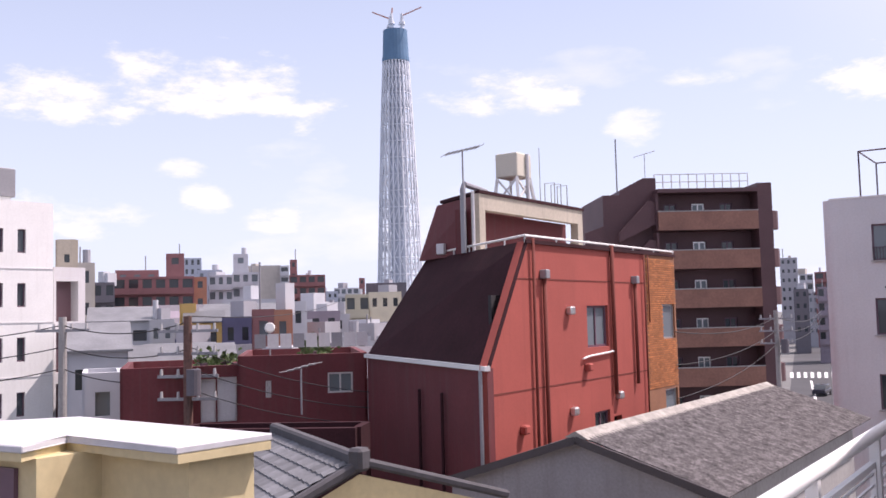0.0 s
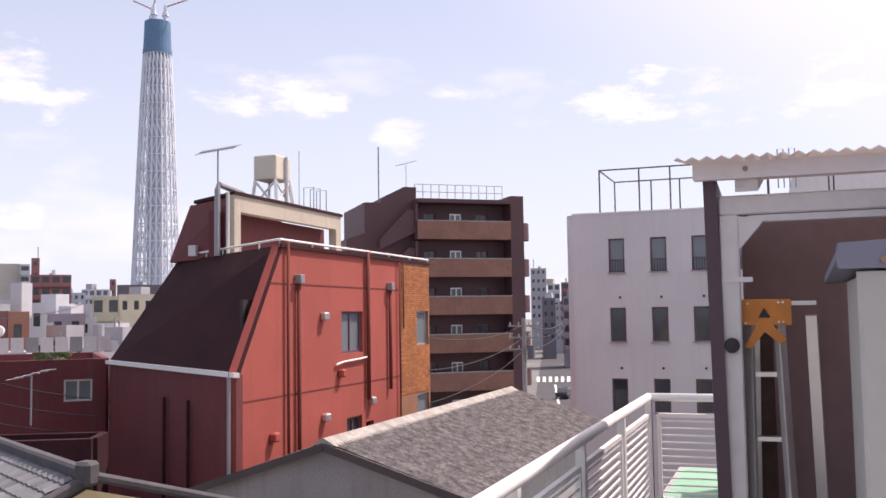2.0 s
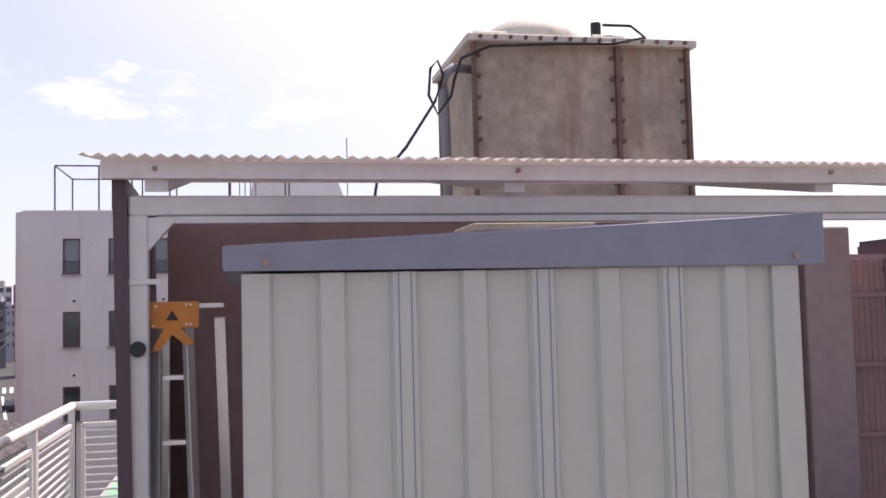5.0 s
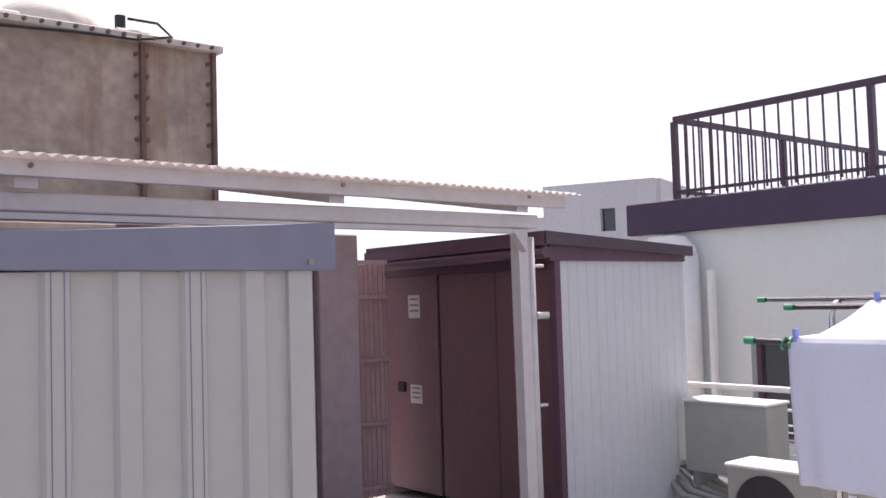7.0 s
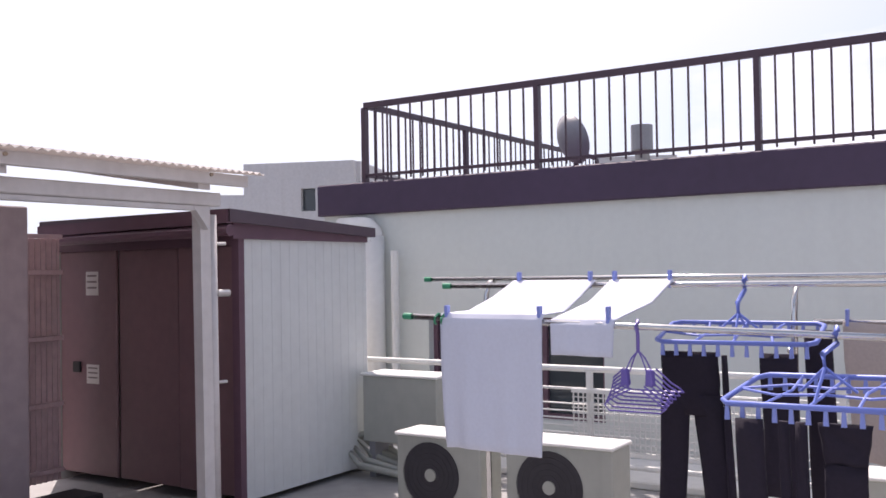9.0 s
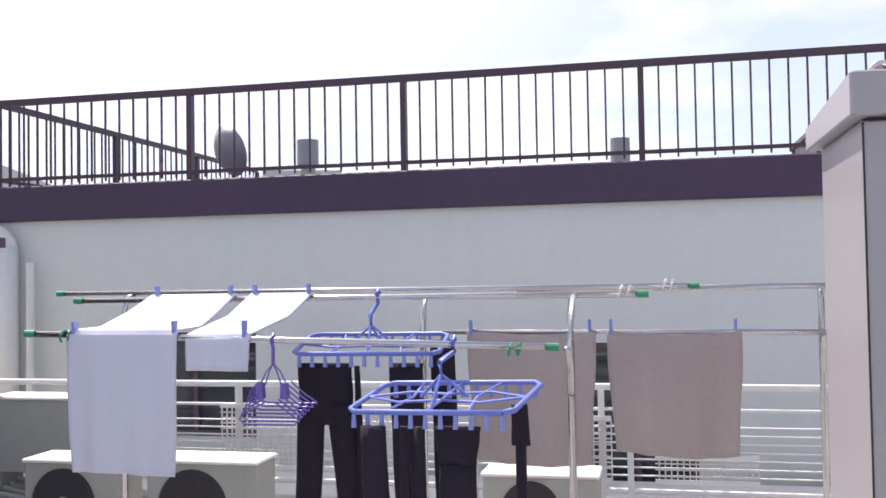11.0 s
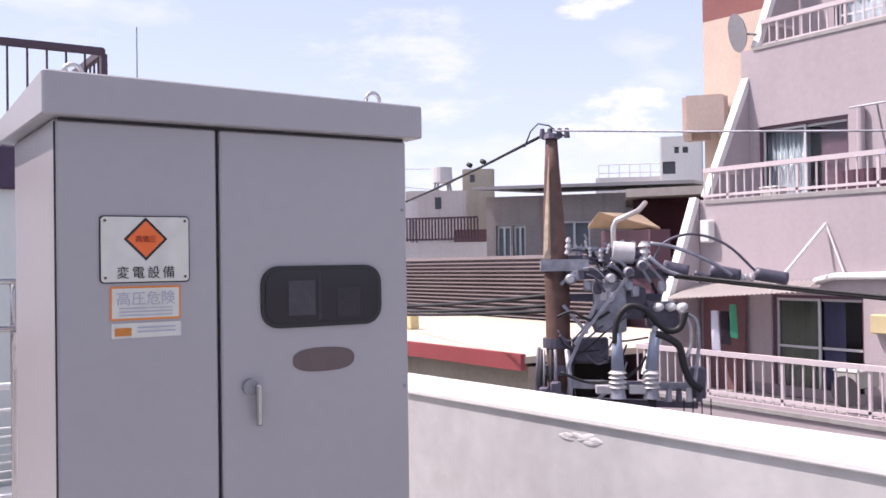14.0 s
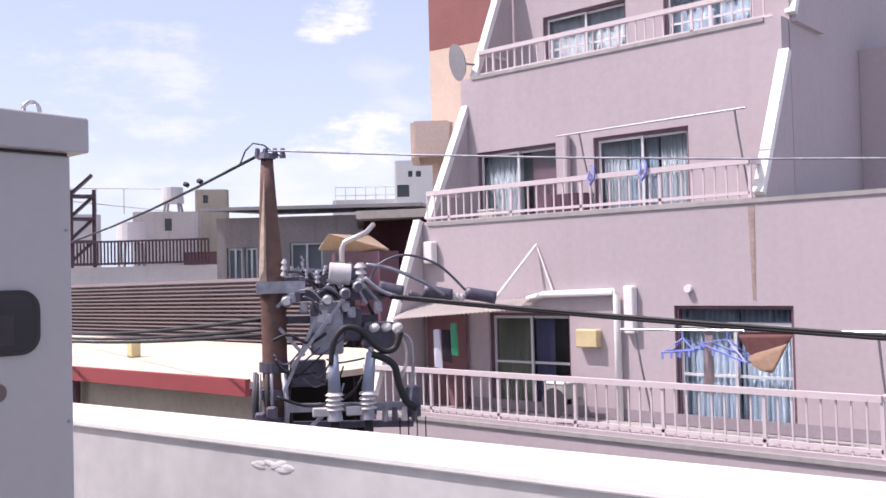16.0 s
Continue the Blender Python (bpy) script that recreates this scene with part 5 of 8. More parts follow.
for bx in (-0.2, 1.45, 3.1, 4.55):
    part("rafter", hull(B(), [(bx - 0.05, 4.64, 12.545), (bx + 0.05, 4.64, 12.545), (bx - 0.05, 4.64, 12.63), (bx + 0.05, 4.64, 12.63), (bx - 0.05, 6.5, 12.84), (bx + 0.05, 6.5, 12.84), (bx - 0.05, 6.5, 12.9), (bx + 0.05, 6.5, 12.9)]), m_pw, pg)
    part("bolt", rod(B(), (bx, 4.565, 12.64), (bx, 4.585, 12.64), 0.012), m_rust, pg)
part("roof_sheet", corrugated(B(), (-0.5, 4.48, 12.685), (4.95, 4.48, 12.665), (4.95, 6.6, 12.93), (-0.5, 6.6, 12.95), 86, 0.009, 0.004), m_sheet, pg, "translucent corrugated roofing sheet")
part("back_rail", box(B(), -0.3, 4.6, 6.42, 6.5, 12.84, 12.91), m_pw, pg)
part("knob", rod(B(), (-0.29, 4.70, 11.85), (-0.29, 4.72, 11.85), 0.035, n=14), m_black, pg)
for z in (12.15, 10.9):
    part("strap", box(B(), -0.34, -0.19 if z > 12 else -0.23, 4.712, 4.72, z - 0.012, z + 0.012), m_pw, pg)

# the stair house behind the canopy
m_pinkbeige = paint("pinkish_beige_board", (0.42, 0.31, 0.325), 0.75, 0.1, 8.0, 0.6, 0.1, streak=0.25, dirt=(0.2, 0.14, 0.12))
solid("wall_stair_house", pierced(B(), (-0.3, 6.51), (1, 0), 4.5, FLOOR, 12.72, [(4.18, 4.38, FLOOR + 0.02, 12.45)], 0.2), m_pinkbeige, "pinkish beige boarded wall under the canopy", "wall", kind="structure")
solid("stair_house_block", box(B(), -0.1, 4.5, 8.0, 10.8, FLOOR, 12.58), m_concrete, "grey concrete roof block carrying the water tank", "wall", kind="structure")
# added near-black sheet, doorway shade as colour
solid("doorway_back", box(B(), 3.7, 4.44, 6.715, 6.775, FLOOR, 12.5), m_dark, "near-black sheet painting the shade inside the stair house doorway", "wall", kind="structure")
solid("pillar", bevel(box(B(), 4.105, 4.475, 6.42, 6.5, FLOOR, 12.52), 0.01), paint("pinkish_pillar", (0.45, 0.38, 0.41), 0.8, 0.12, 10.0, 0.5, 0.1, streak=0.2, dirt=(0.22, 0.15, 0.15)), "pinkish painted square pillar beside the canopy", "pillar", kind="structure")
solid("kerb_block", bevel(box(B(), 4.1, 4.8, 6.0, 6.34, FLOOR, FLOOR + 0.12), 0.01), m_dark, "low dark block at the pillar's foot", "kerb", kind="structure")
m_pinksheet = paint("pink_sheet", (0.50, 0.36, 0.37), 0.5, 0.15)
scr = thing("corrugated_screen", (4.85, 6.9, FLOOR), "pinkish translucent corrugated screen in a frame", "screen")
part("sheet", corrugated(B(), (4.46, 6.8, FLOOR + 0.1), (5.01, 6.8, FLOOR + 0.1), (5.01, 6.8, 12.3), (4.46, 6.8, 12.3), 11, 0.012, 0.004), m_pinksheet, scr)
for z in (10.42, 10.95, 11.48, 12.01, 12.3):
    part("rail", box(B(), 4.46, 5.01, 6.755, 6.785, z, z + 0.035), m_pinksheet, scr)

# stepladder with an orange top
lad = thing("stepladder", (-0.12, 4.95, FLOOR), "folded aluminium stepladder with an orange plastic hinge", "ladder")
m_orange = paint("orange_plastic", (0.60, 0.21, 0.03), 0.5, 0.15, 12.0, 3.0, 0.05)
for x0, x1, y0, y1 in ((-0.23, -0.26, 4.86, 4.82), (-0.09, -0.05, 4.86, 4.82)):
    part("rail", bevel(beam(B(), (x0 + 0.005, y0, 12.0), (x1 + 0.02, y1, FLOOR), 0.055, 0.03), 0.004), m_alu, lad)
for x0, x1 in ((-0.2, -0.24), (0.06, 0.10)):
    part("rear_rail", beam(B(), (x0, 5.0, 11.98), (x1, 5.25, FLOOR), 0.05, 0.03), m_alu, lad)
for i in range(5):
    part("rung", box(B(), -0.22, -0.08, 4.86 + 0.02 * i, 4.92 + 0.02 * i, 11.7 - 0.3 * i, 11.72 - 0.3 * i), m_alu, lad)
bm = prism(B(), [(-0.265, -0.02), (-0.03, -0.02), (-0.03, 0.10), (-0.265, 0.10)], 0, 0.03)
prism(bm, [(-0.185, -0.02), (-0.148, -0.02), (-0.148, -0.05), (-0.205, -0.125), (-0.24, -0.125)], 0.001, 0.029)
prism(bm, [(-0.148, -0.02), (-0.11, -0.02), (-0.05, -0.09), (-0.085, -0.105), (-0.148, -0.05)], 0.001, 0.029)
bmesh.ops.transform(bm, matrix=Matrix(((1, 0, 0, 0), (0, 0, 1, 4.80), (0, 1, 0, 11.96), (0, 0, 0, 1))), verts=bm.verts)
part("hinge_cap", bm, m_orange, lad, "faded orange plastic hinge cap")
# dark triangle laid on the cap paints the shade of its gap
tri = prism(B(), [(-0.175, 0.015), (-0.12, 0.015), (-0.148, 0.06)], -0.002, 0.002)
bmesh.ops.transform(tri, matrix=Matrix(((1, 0, 0, 0), (0, 0, 1, 4.797), (0, 1, 0, 11.96), (0, 0, 0, 1))), verts=tri.verts)
part("hinge_gap", tri, m_dark, lad)
for bx, bz in ((-0.22, 12.04), (-0.085, 12.045), (-0.065, 12.045), (-0.23, 11.95), (-0.085, 11.955), (-0.065, 11.955)):
    part("rivet", rod(B(), (bx, 4.794, bz), (bx, 4.802, bz), 0.005, n=8), m_alu, lad)
part("top_step", box(B(), -0.08, 0.08, 4.84, 5.0, 12.03, 12.05), m_alu, lad)
solid("white_hose", tube(B(), [(0.0, 4.7, 11.1), (0.04, 4.66, 10.99), (0.12, 4.62, 10.94), (0.2, 4.62, 10.93), (0.24, 4.7, FLOOR + 0.02)], 0.015), m_white, "loop of white plastic hose", "hose", smooth=True)
solid("timber_strip", box(B(), -0.2, -0.12, 5.35, 5.42, FLOOR, 11.9), paint("raw_timber", (0.15, 0.09, 0.075), 0.8, 0.25), "upright reddish timber batten", "timber")

# ---- rusty panel water tank ----
tk = thing("panel_tank", (3.3, 9.5, 12.58), "rust-stained beige panel water tank with bolted flanges", "tank")
TZ0, TZ1 = 12.6, 14.46
part("panel", box(B(), 2.29, 3.66, 8.74, 8.8, TZ0, TZ1), m_rust, tk)
part("panel", box(B(), 3.70, 4.39, 8.74, 8.8, TZ0, TZ1), m_rust, tk)
part("side_panel", box(B(), 2.29, 2.35, 8.8, 10.3, TZ0, TZ1), m_rust, tk)
part("side_panel", box(B(), 4.33, 4.39, 8.8, 10.3, TZ0, TZ1), m_rust, tk)
part("back_panel", box(B(), 2.35, 4.33, 10.24, 10.3, TZ0, TZ1), m_rust, tk)
m_flange = paint("rusty_flange", (0.17, 0.10, 0.08), 0.8, 0.3, 14.0, 2.0, 0.2, streak=0.4)
for fx in (2.27, 3.68, 4.40):
    part("flange", box(B(), fx - 0.02, fx + 0.02, 8.68, 8.74, TZ0, TZ1), m_flange, tk, "rusted bolted flange")
    for i in range(9):
        for s in (-0.05, 0.05):
            if (fx, s) not in ((2.27, -0.05), (4.40, 0.05)):
                part("bolt", rod(B(), (fx + s, 8.71, 12.75 + 0.2 * i), (fx + s, 8.74, 12.75 + 0.2 * i), 0.022, n=6), m_flange, tk)
part("flange", box(B(), 2.25, 2.29, 10.2, 10.3, TZ0, TZ1), m_flange, tk)
m_toplip = paint("pale_tank_lip", (0.58, 0.54, 0.47), 0.7, 0.15, streak=0.3)
part("top_flange", bevel(box(B(), 2.2, 4.48, 8.64, 10.36, TZ1, TZ1 + 0.07), 0.008), m_toplip, tk)
for i in range(15):
    part("bolt", rod(B(), (2.32 + 0.145 * i, 8.615, TZ1 + 0.035), (2.32 + 0.145 * i, 8.64, TZ1 + 0.035), 0.02, n=6), m_flange, tk)
bm = B()
bmesh.ops.create_uvsphere(bm, u_segments=24, v_segments=8, radius=1, matrix=Matrix.LocRotScale((3.0, 9.3, TZ1 + 0.07), None, (0.55, 0.5, 0.34)))
part("hatch", bm, m_toplip, tk, "domed manhole cover", True)
for hx in (2.45, 3.62):
    part("corner_cap", bevel(box(B(), hx - 0.17, hx + 0.17, 8.75, 9.0, TZ1 + 0.07, TZ1 + 0.13), 0.02), m_toplip, tk)
part("overflow_pipe", tube(B(), [(2.3, 8.9, 14.25), (2.1, 8.85, 14.25), (2.02, 8.8, 14.18), (2.0, 8.8, 14.0), (2.02, 8.8, 12.6)], 0.045), m_grey, tk, smooth=True)
part("sensor", rod(B(), (3.55, 8.9, TZ1 + 0.05), (3.55, 8.9, TZ1 + 0.28), 0.05), m_black, tk)
solid("cable", tube(B(), [(3.6, 8.85, TZ1 + 0.25), (3.85, 8.75, TZ1 + 0.22), (3.95, 8.65, TZ1 + 0.08), (3.6, 8.62, TZ1 + 0.0), (3.0, 8.62, TZ1 - 0.02), (2.4, 8.62, TZ1 - 0.06), (2.15, 8.7, 14.3), (2.08, 8.7, 14.1), (2.05, 8.72, 13.95), (1.92, 8.72, 13.78), (1.84, 8.72, 13.95), (1.86, 8.72, 14.2), (1.93, 8.72, 14.28), (1.98, 8.72, 14.15), (1.9, 8.72, 13.9), (1.6, 8.6, 13.45), (1.3, 8.4, 13.1), (1.2, 8.2, 12.6)], 0.014, 6), m_black, "black cable looping down from the tank", "cable", smooth=True)

# ---- brown shed with pale side ----
bs = thing("brown_shed", (6.1, 6.1, FLOOR), "brown steel garden shed with a pale ribbed side", "shed")
m_paleside = paint("pale_blue_white_sheet", (0.66, 0.69, 0.69), 0.5, 0.05, 12.0, 0.8, 0.03, streak=0.12, dirt=(0.4, 0.4, 0.4))
part("side", box(B(), 5.33, 6.84, 5.06, 5.1, FLOOR + 0.05, 12.3), m_paleside, bs, "pale ribbed steel side")
for i in range(14):
    part("rib", box(B(), 5.42 + 0.105 * i, 5.427 + 0.105 * i, 5.0575, 5.06, FLOOR + 0.05, 12.28), m_paleside, bs)
part("post", box(B(), 5.27, 5.329, 5.05, 5.12, FLOOR, 12.3), m_brownsteel, bs)
part("back", box(B(), 6.80, 6.84, 5.1, 7.21, FLOOR, 12.25), m_shed, bs)
part("far_side", box(B(), 5.3, 6.80, 7.21, 7.25, FLOOR, 12.25), m_shed, bs)
for i, (y0, y1) in enumerate(((5.13, 5.74), (5.76, 6.46), (6.48, 7.2))):
    d = part("door", bevel(box(B(), 5.31 + 0.015 * (i % 2), 5.34 + 0.015 * (i % 2), y0, y1, FLOOR + 0.08, 12.2), 0.006), m_browndoor, bs, "brown sliding steel door")
    if i == 2:
        part("handle", bevel(box(B(), 5.285, 5.31, 6.93, 7.02, 11.18, 11.27), 0.006), m_black, d)
part("fascia", hull(B(), [(5.1, 5.0, 12.36), (5.1, 7.22, 12.33), (5.1, 5.0, 12.46), (5.1, 7.22, 12.42), (5.16, 5.0, 12.36), (5.16, 7.22, 12.33), (5.16, 5.0, 12.46), (5.16, 7.22, 12.42)]), m_brownsteel, bs)
part("header", box(B(), 5.3, 5.36, 5.12, 7.21, 12.2, 12.4), m_brownsteel, bs)
part("gutter", rod(B(), (5.14, 5.0, 12.31), (5.14, 7.22, 12.29), 0.045, n=10), m_brownsteel, bs)
part("roof", hull(B(), [(5.12, 4.98, 12.37), (5.12, 4.98, 12.465), (6.88, 4.98, 12.29), (6.88, 4.98, 12.37), (5.12, 7.22, 12.37), (5.12, 7.22, 12.46), (6.88, 7.22, 12.29), (6.88, 7.22, 12.37)]), paint("purple_brown_roof", (0.10, 0.07, 0.09), 0.45, 0.1), bs)
part("side_trim", hull(B(), [(5.2, 5.03, 12.25), (6.83, 5.03, 12.245), (5.2, 5.03, 12.37), (6.83, 5.03, 12.29), (5.2, 5.07, 12.25), (6.83, 5.07, 12.245), (5.2, 5.07, 12.37), (6.83, 5.07, 12.29)]), m_brownsteel, bs)
m_paper = paint("paper", (0.62, 0.57, 0.54), 0.8, 0.05)
m_print = paint("grey_print", (0.22, 0.17, 0.17), 0.8, 0.05)
for y, z, h in ((6.78, 11.93, 0.2), (6.78, 11.17, 0.16)):
    nt = thing("notice", (5.3, y, z - h / 2), "small white paper notice taped to the brown door", "notice", "door notices")
    part("sheet", box(B(), 5.306, 5.309, y - 0.08, y + 0.08, z - h / 2, z + h / 2), m_paper, nt)
    for k in range(3):
        part("print_bar", box(B(), 5.3045, 5.3055, y - 0.06, y + 0.06, z + h * (0.28 - 0.25 * k), z + h * (0.36 - 0.25 * k)), m_print, nt)

# ---- roof rail at the street side ----
def bar_rail(name, pts, ztop, posts, low, label):
    t = thing(name, (*pts[0], FLOOR), label, "railing")
    for a, b in zip(pts, pts[1:]):
        part("handrail", rod(B(), (*a, ztop), (*b, ztop), 0.032, n=10), m_white, t, smooth=True)
        d = Vector(b) - Vector(a)
        n = max(1, round(d.length / 1.25))
        for i in range(n + 1):
            p = Vector(a) + d * i / n
            part("post", box(B(), p.x - 0.025, p.x + 0.025, p.y - 0.025, p.y + 0.025, FLOOR, ztop), m_white, t)
        for i in range(n):
            p, q = Vector(a) + d * (i + 0.06) / n, Vector(a) + d * (i + 0.94) / n
            bm = B()
            for z in (ztop - 0.14, low):
                beam(bm, (*p, z), (*q, z), 0.03, 0.03)
            for e in (p, q):
                beam(bm, (*e, low), (*e, ztop - 0.14), 0.03, 0.03)
            pan = part("panel_frame", bm, m_white, t)
            m = int((ztop - 0.18 - low) / 0.055)
            for j in range(1, m + 1):
                part("bar", beam(B(), (*p, low + 0.055 * j), (*q, low + 0.055 * j), 0.012, 0.012), m_white, pan)
    return t
bar_rail("roof_railing", [(-1.1, 1.2), (-1.1, 7.85), (1.5, 7.85)], 11.34, 5, FLOOR + 0.3, "white tubular roof railing with barred panels")
solid("bicycle_tyre", tube(B(), [(-0.62 + 0.3 * math.cos(a / 3), 5.2, FLOOR + 0.32 + 0.3 * math.sin(a / 3)) for a in range(20)], 0.025), m_black, "black tyre leaning at the railing", "tyre", smooth=True)

# ---- railing and outdoor units before the grey wall ----
RXX = 7.1
rl = thing("wall_railing", (RXX, 2, FLOOR), "white metal railing with mesh panels before the grey wall", "railing")
for z, r in ((11.19, 0.025), (11.03, 0.012), (10.45, 0.022)):
    part("rail", rod(B(), (RXX, 5.5, z), (RXX, -1.9, z), r, n=8), m_white, rl)
for y in (5.3, 4.0, 3.07, 2.14, 1.2, 0.27, 0.07, -1.8):
    part("post", box(B(), RXX - 0.022, RXX + 0.022, y - 0.022, y + 0.022, FLOOR, 11.18), m_white, rl)
for j in range(7):
    part("bar", rod(B(), (RXX, 5.5, 10.91 - 0.058 * j), (RXX, -1.9, 10.91 - 0.058 * j), 0.007, n=5), m_white, rl)
for y0, y1, z0, z1 in ((3.21, 1.77, 10.55, 11.02), (1.02, 0.2, 10.53, 10.97), (-0.1, -0.8, 10.53, 10.71)):
    bm = B()
    for y in np.arange(y1, y0, 0.042):
        beam(bm, (RXX - 0.03, y, z0), (RXX - 0.03, y, z1), 0.009, 0.009)
    for z in np.arange(z0, z1, 0.042):
        beam(bm, (RXX - 0.03, y0, z), (RXX - 0.03, y1, z), 0.009, 0.009)
    mesh = part("mesh_panel", bm, m_white, rl, "white wire mesh panel")
    for z in (z0, z1):
        part("edge", box(B(), RXX - 0.045, RXX - 0.02, y1, y0, z - 0.015, z + 0.015), m_white, mesh)
solid("roof_edge_kerb", bevel(box(B(), 7.25, 8.1, -1.75, 5.9, FLOOR, FLOOR + 0.06), 0.01), m_white, "white painted kerb along the roof edge", "kerb", kind="structure")
duct = thing("white_duct", (8.2, 5.95, FLOOR), "white round ventilation duct with an elbow on the wall", "duct")
part("riser", rod(B(), (8.18, 5.95, FLOOR), (8.18, 5.95, 12.36), 0.1, n=16), m_white, duct, smooth=True)
part("elbow", tube(B(), [(8.18, 5.95, 12.3), (8.18, 5.97, 12.4), (8.18, 6.03, 12.46), (8.18, 6.12, 12.47), (8.18, 6.4, 12.47)], 0.1, 14), m_white, duct, smooth=True)
part("cable_pipe", rod(B(), (8.18, 5.7, FLOOR), (8.18, 5.7, 12.2), 0.04, n=10), m_white, duct)
m_ac = paint("cream_enamel", (0.40, 0.41, 0.37), 0.5, 0.06, 12.0, 1.5, 0.02, streak=0.2)
m_fan = paint("grey_fan_guard", (0.05, 0.046, 0.055), 0.7, 0.15)
def outdoor_unit(x, y0, y1, zt, fan=True, label="cream air-conditioner outdoor unit on the roof"):
    h = min(0.62, zt - FLOOR)
    t = thing("outdoor_unit", (x, (y0 + y1) / 2, zt - h), label, "air conditioner", "outdoor units")
    part("case", bevel(box(B(), x, x + 0.3, y0, y1, zt - h + 0.04, zt - 0.025), 0.012, 2), m_ac, t)
    part("top", bevel(box(B(), x - 0.02, x + 0.32, y0 - 0.01, y1 + 0.01, zt - 0.025, zt), 0.008), m_white, t)
    for y in (y0 + 0.08, y1 - 0.08):
        part("foot", box(B(), x + 0.02, x + 0.28, y - 0.03, y + 0.03, FLOOR if zt < 11 else zt - h - 0.3, zt - h + 0.04), m_grey, t)
    if fan:
        c = Vector((x - 0.004, y0 + (y1 - y0) * 0.58, zt - h / 2))
        g = part("fan_recess", rod(B(), c, c + Vector((0.003, 0, 0)), h * 0.4, n=28), m_fan, t)
        for k in range(6):
            part("guard_ring", tube(B(), [(c.x - 0.008, c.y + h * 0.4 * (k + 1) / 6 * math.cos(a * math.pi / 12), c.z + h * 0.4 * (k + 1) / 6 * math.sin(a * math.pi / 12)) for a in range(25)], 0.0018, 4), m_fan, g)
        part("hub", rod(B(), c - Vector((0.012, 0, 0)), c, 0.045, n=14), m_ac, g)
    return t
outdoor_unit(5.8, 3.32, 4.02, 10.83)
outdoor_unit(5.8, 2.35, 3.12, 10.85)
outdoor_unit(6.3, 0.25, 1.0, 10.72)
outdoor_unit(6.62, 4.2, 4.95, 11.13, False, "white air-conditioner unit on a stand, seen from its plain side")
for i in range(5):
    solid("coolant_pipe", tube(B(), [(6.6 + 0.1 * i, 4.4 + 0.05 * i, FLOOR + 0.04), (6.5 + 0.08 * i, 4.9, FLOOR + 0.12 + 0.03 * i), (6.7, 5.3 - 0.1 * i, FLOOR + 0.3), (6.75, 4.9, FLOOR + 0.35)], 0.03), m_ac, "taped cream refrigerant pipe on the roof", "pipe", "pipes on the roof", smooth=True)

# ---- bronze fence on the coping ----
fence = thing("roof_fence", (WALLX, 2, 12.94), "dark bronze balustrade on the neighbouring roof", "fence")
def run(a, b, posts, pitch, first=0):
    a, b = Vector(a), Vector(b)
    for z, h in ((13.775, 0.06), (13.02, 0.03)):
        part("rail", beam(B(), (*a, z), (*b, z), 0.05, h), m_bronze, fence)
    n = round((b - a).length / pitch)
    for i in range(first, n + 1):
        p = a.lerp(b, i / n)
        if i % posts == 0:
            part("post", beam(B(), (*p, 12.94), (*p, 13.75), 0.07, 0.05, up=(0, 1, 0)), m_bronze, fence)
        else:
            part("baluster", box(B(), p.x - 0.008, p.x + 0.008, p.y - 0.008, p.y + 0.008, 12.97, 13.74), m_bronze, fence)
run((WALLX + 0.03, 6.17), (WALLX + 0.03, -2.12), 14, 0.148)
run((WALLX + 0.06, 6.17), (14.6, 6.17), 14, 0.148, 1)
run((WALLX + 0.06, -2.12), (14.6, -2.12), 14, 0.148, 1)
dsh = thing("satellite_dish", (11.0, 5.2, 12.94), "grey mesh satellite dish on a short post", "dish")
bm = B()
bmesh.ops.create_uvsphere(bm, u_segments=24, v_segments=12, radius=0.45)
bmesh.ops.delete(bm, geom=[v for v in bm.verts if v.co.z > -0.30], context="VERTS")
bmesh.ops.solidify(bm, geom=bm.faces[:], thickness=0.01)
bmesh.ops.transform(bm, matrix=Matrix.LocRotScale((11.2, 4.77, 13.68), Euler((radians(72), 0, radians(60))), (1, 1, 1.0)), verts=bm.verts)
part("reflector", bm, m_grey, dsh, smooth=True)
part("arm", rod(B(), (11.1, 4.95, 13.2), (11.6, 4.45, 13.3), 0.02), m_bronze, dsh)
part("mast", rod(B(), (11.1, 4.95, 12.94), (11.1, 4.95, 13.5), 0.03), m_bronze, dsh)

# ---- drying stands, poles and washing ----
m_greenplastic = paint("green_plastic", (0.03, 0.28, 0.15), 0.5, 0.05)
m_blueplastic = paint("blue_plastic", (0.16, 0.22, 0.62), 0.4, 0.06)
m_purple = paint("purple_plastic", (0.18, 0.13, 0.45), 0.4, 0.08)
m_peg = paint("pale_blue_plastic", (0.24, 0.30, 0.68), 0.4, 0.06)
def stand(x, y, zu, zl, du, dl, label="stainless drying stand upright with curved arms"):
    t = thing("drying_stand", (x, y, FLOOR), label, "drying stand", "drying stands")
    part("upright", tube(B(), [(x, y, FLOOR), (x, y, zu - 0.2), (x + du * 0.1, y, zu - 0.08), (x + du * 0.4, y, zu - 0.01), (x + du, y, zu)], 0.016, 10), m_steel, t, smooth=True)
    part("lower_arm", tube(B(), [(x, y, zl - 0.22), (x + dl * 0.1, y, zl - 0.09), (x + dl * 0.4, y, zl - 0.02), (x + dl, y, zl)], 0.014, 10), m_steel, t, smooth=True)
    part("foot", bevel(box(B(), x - 0.25, x + 0.25, y - 0.06, y + 0.06, FLOOR, FLOOR + 0.05), 0.01), m_grey, t)
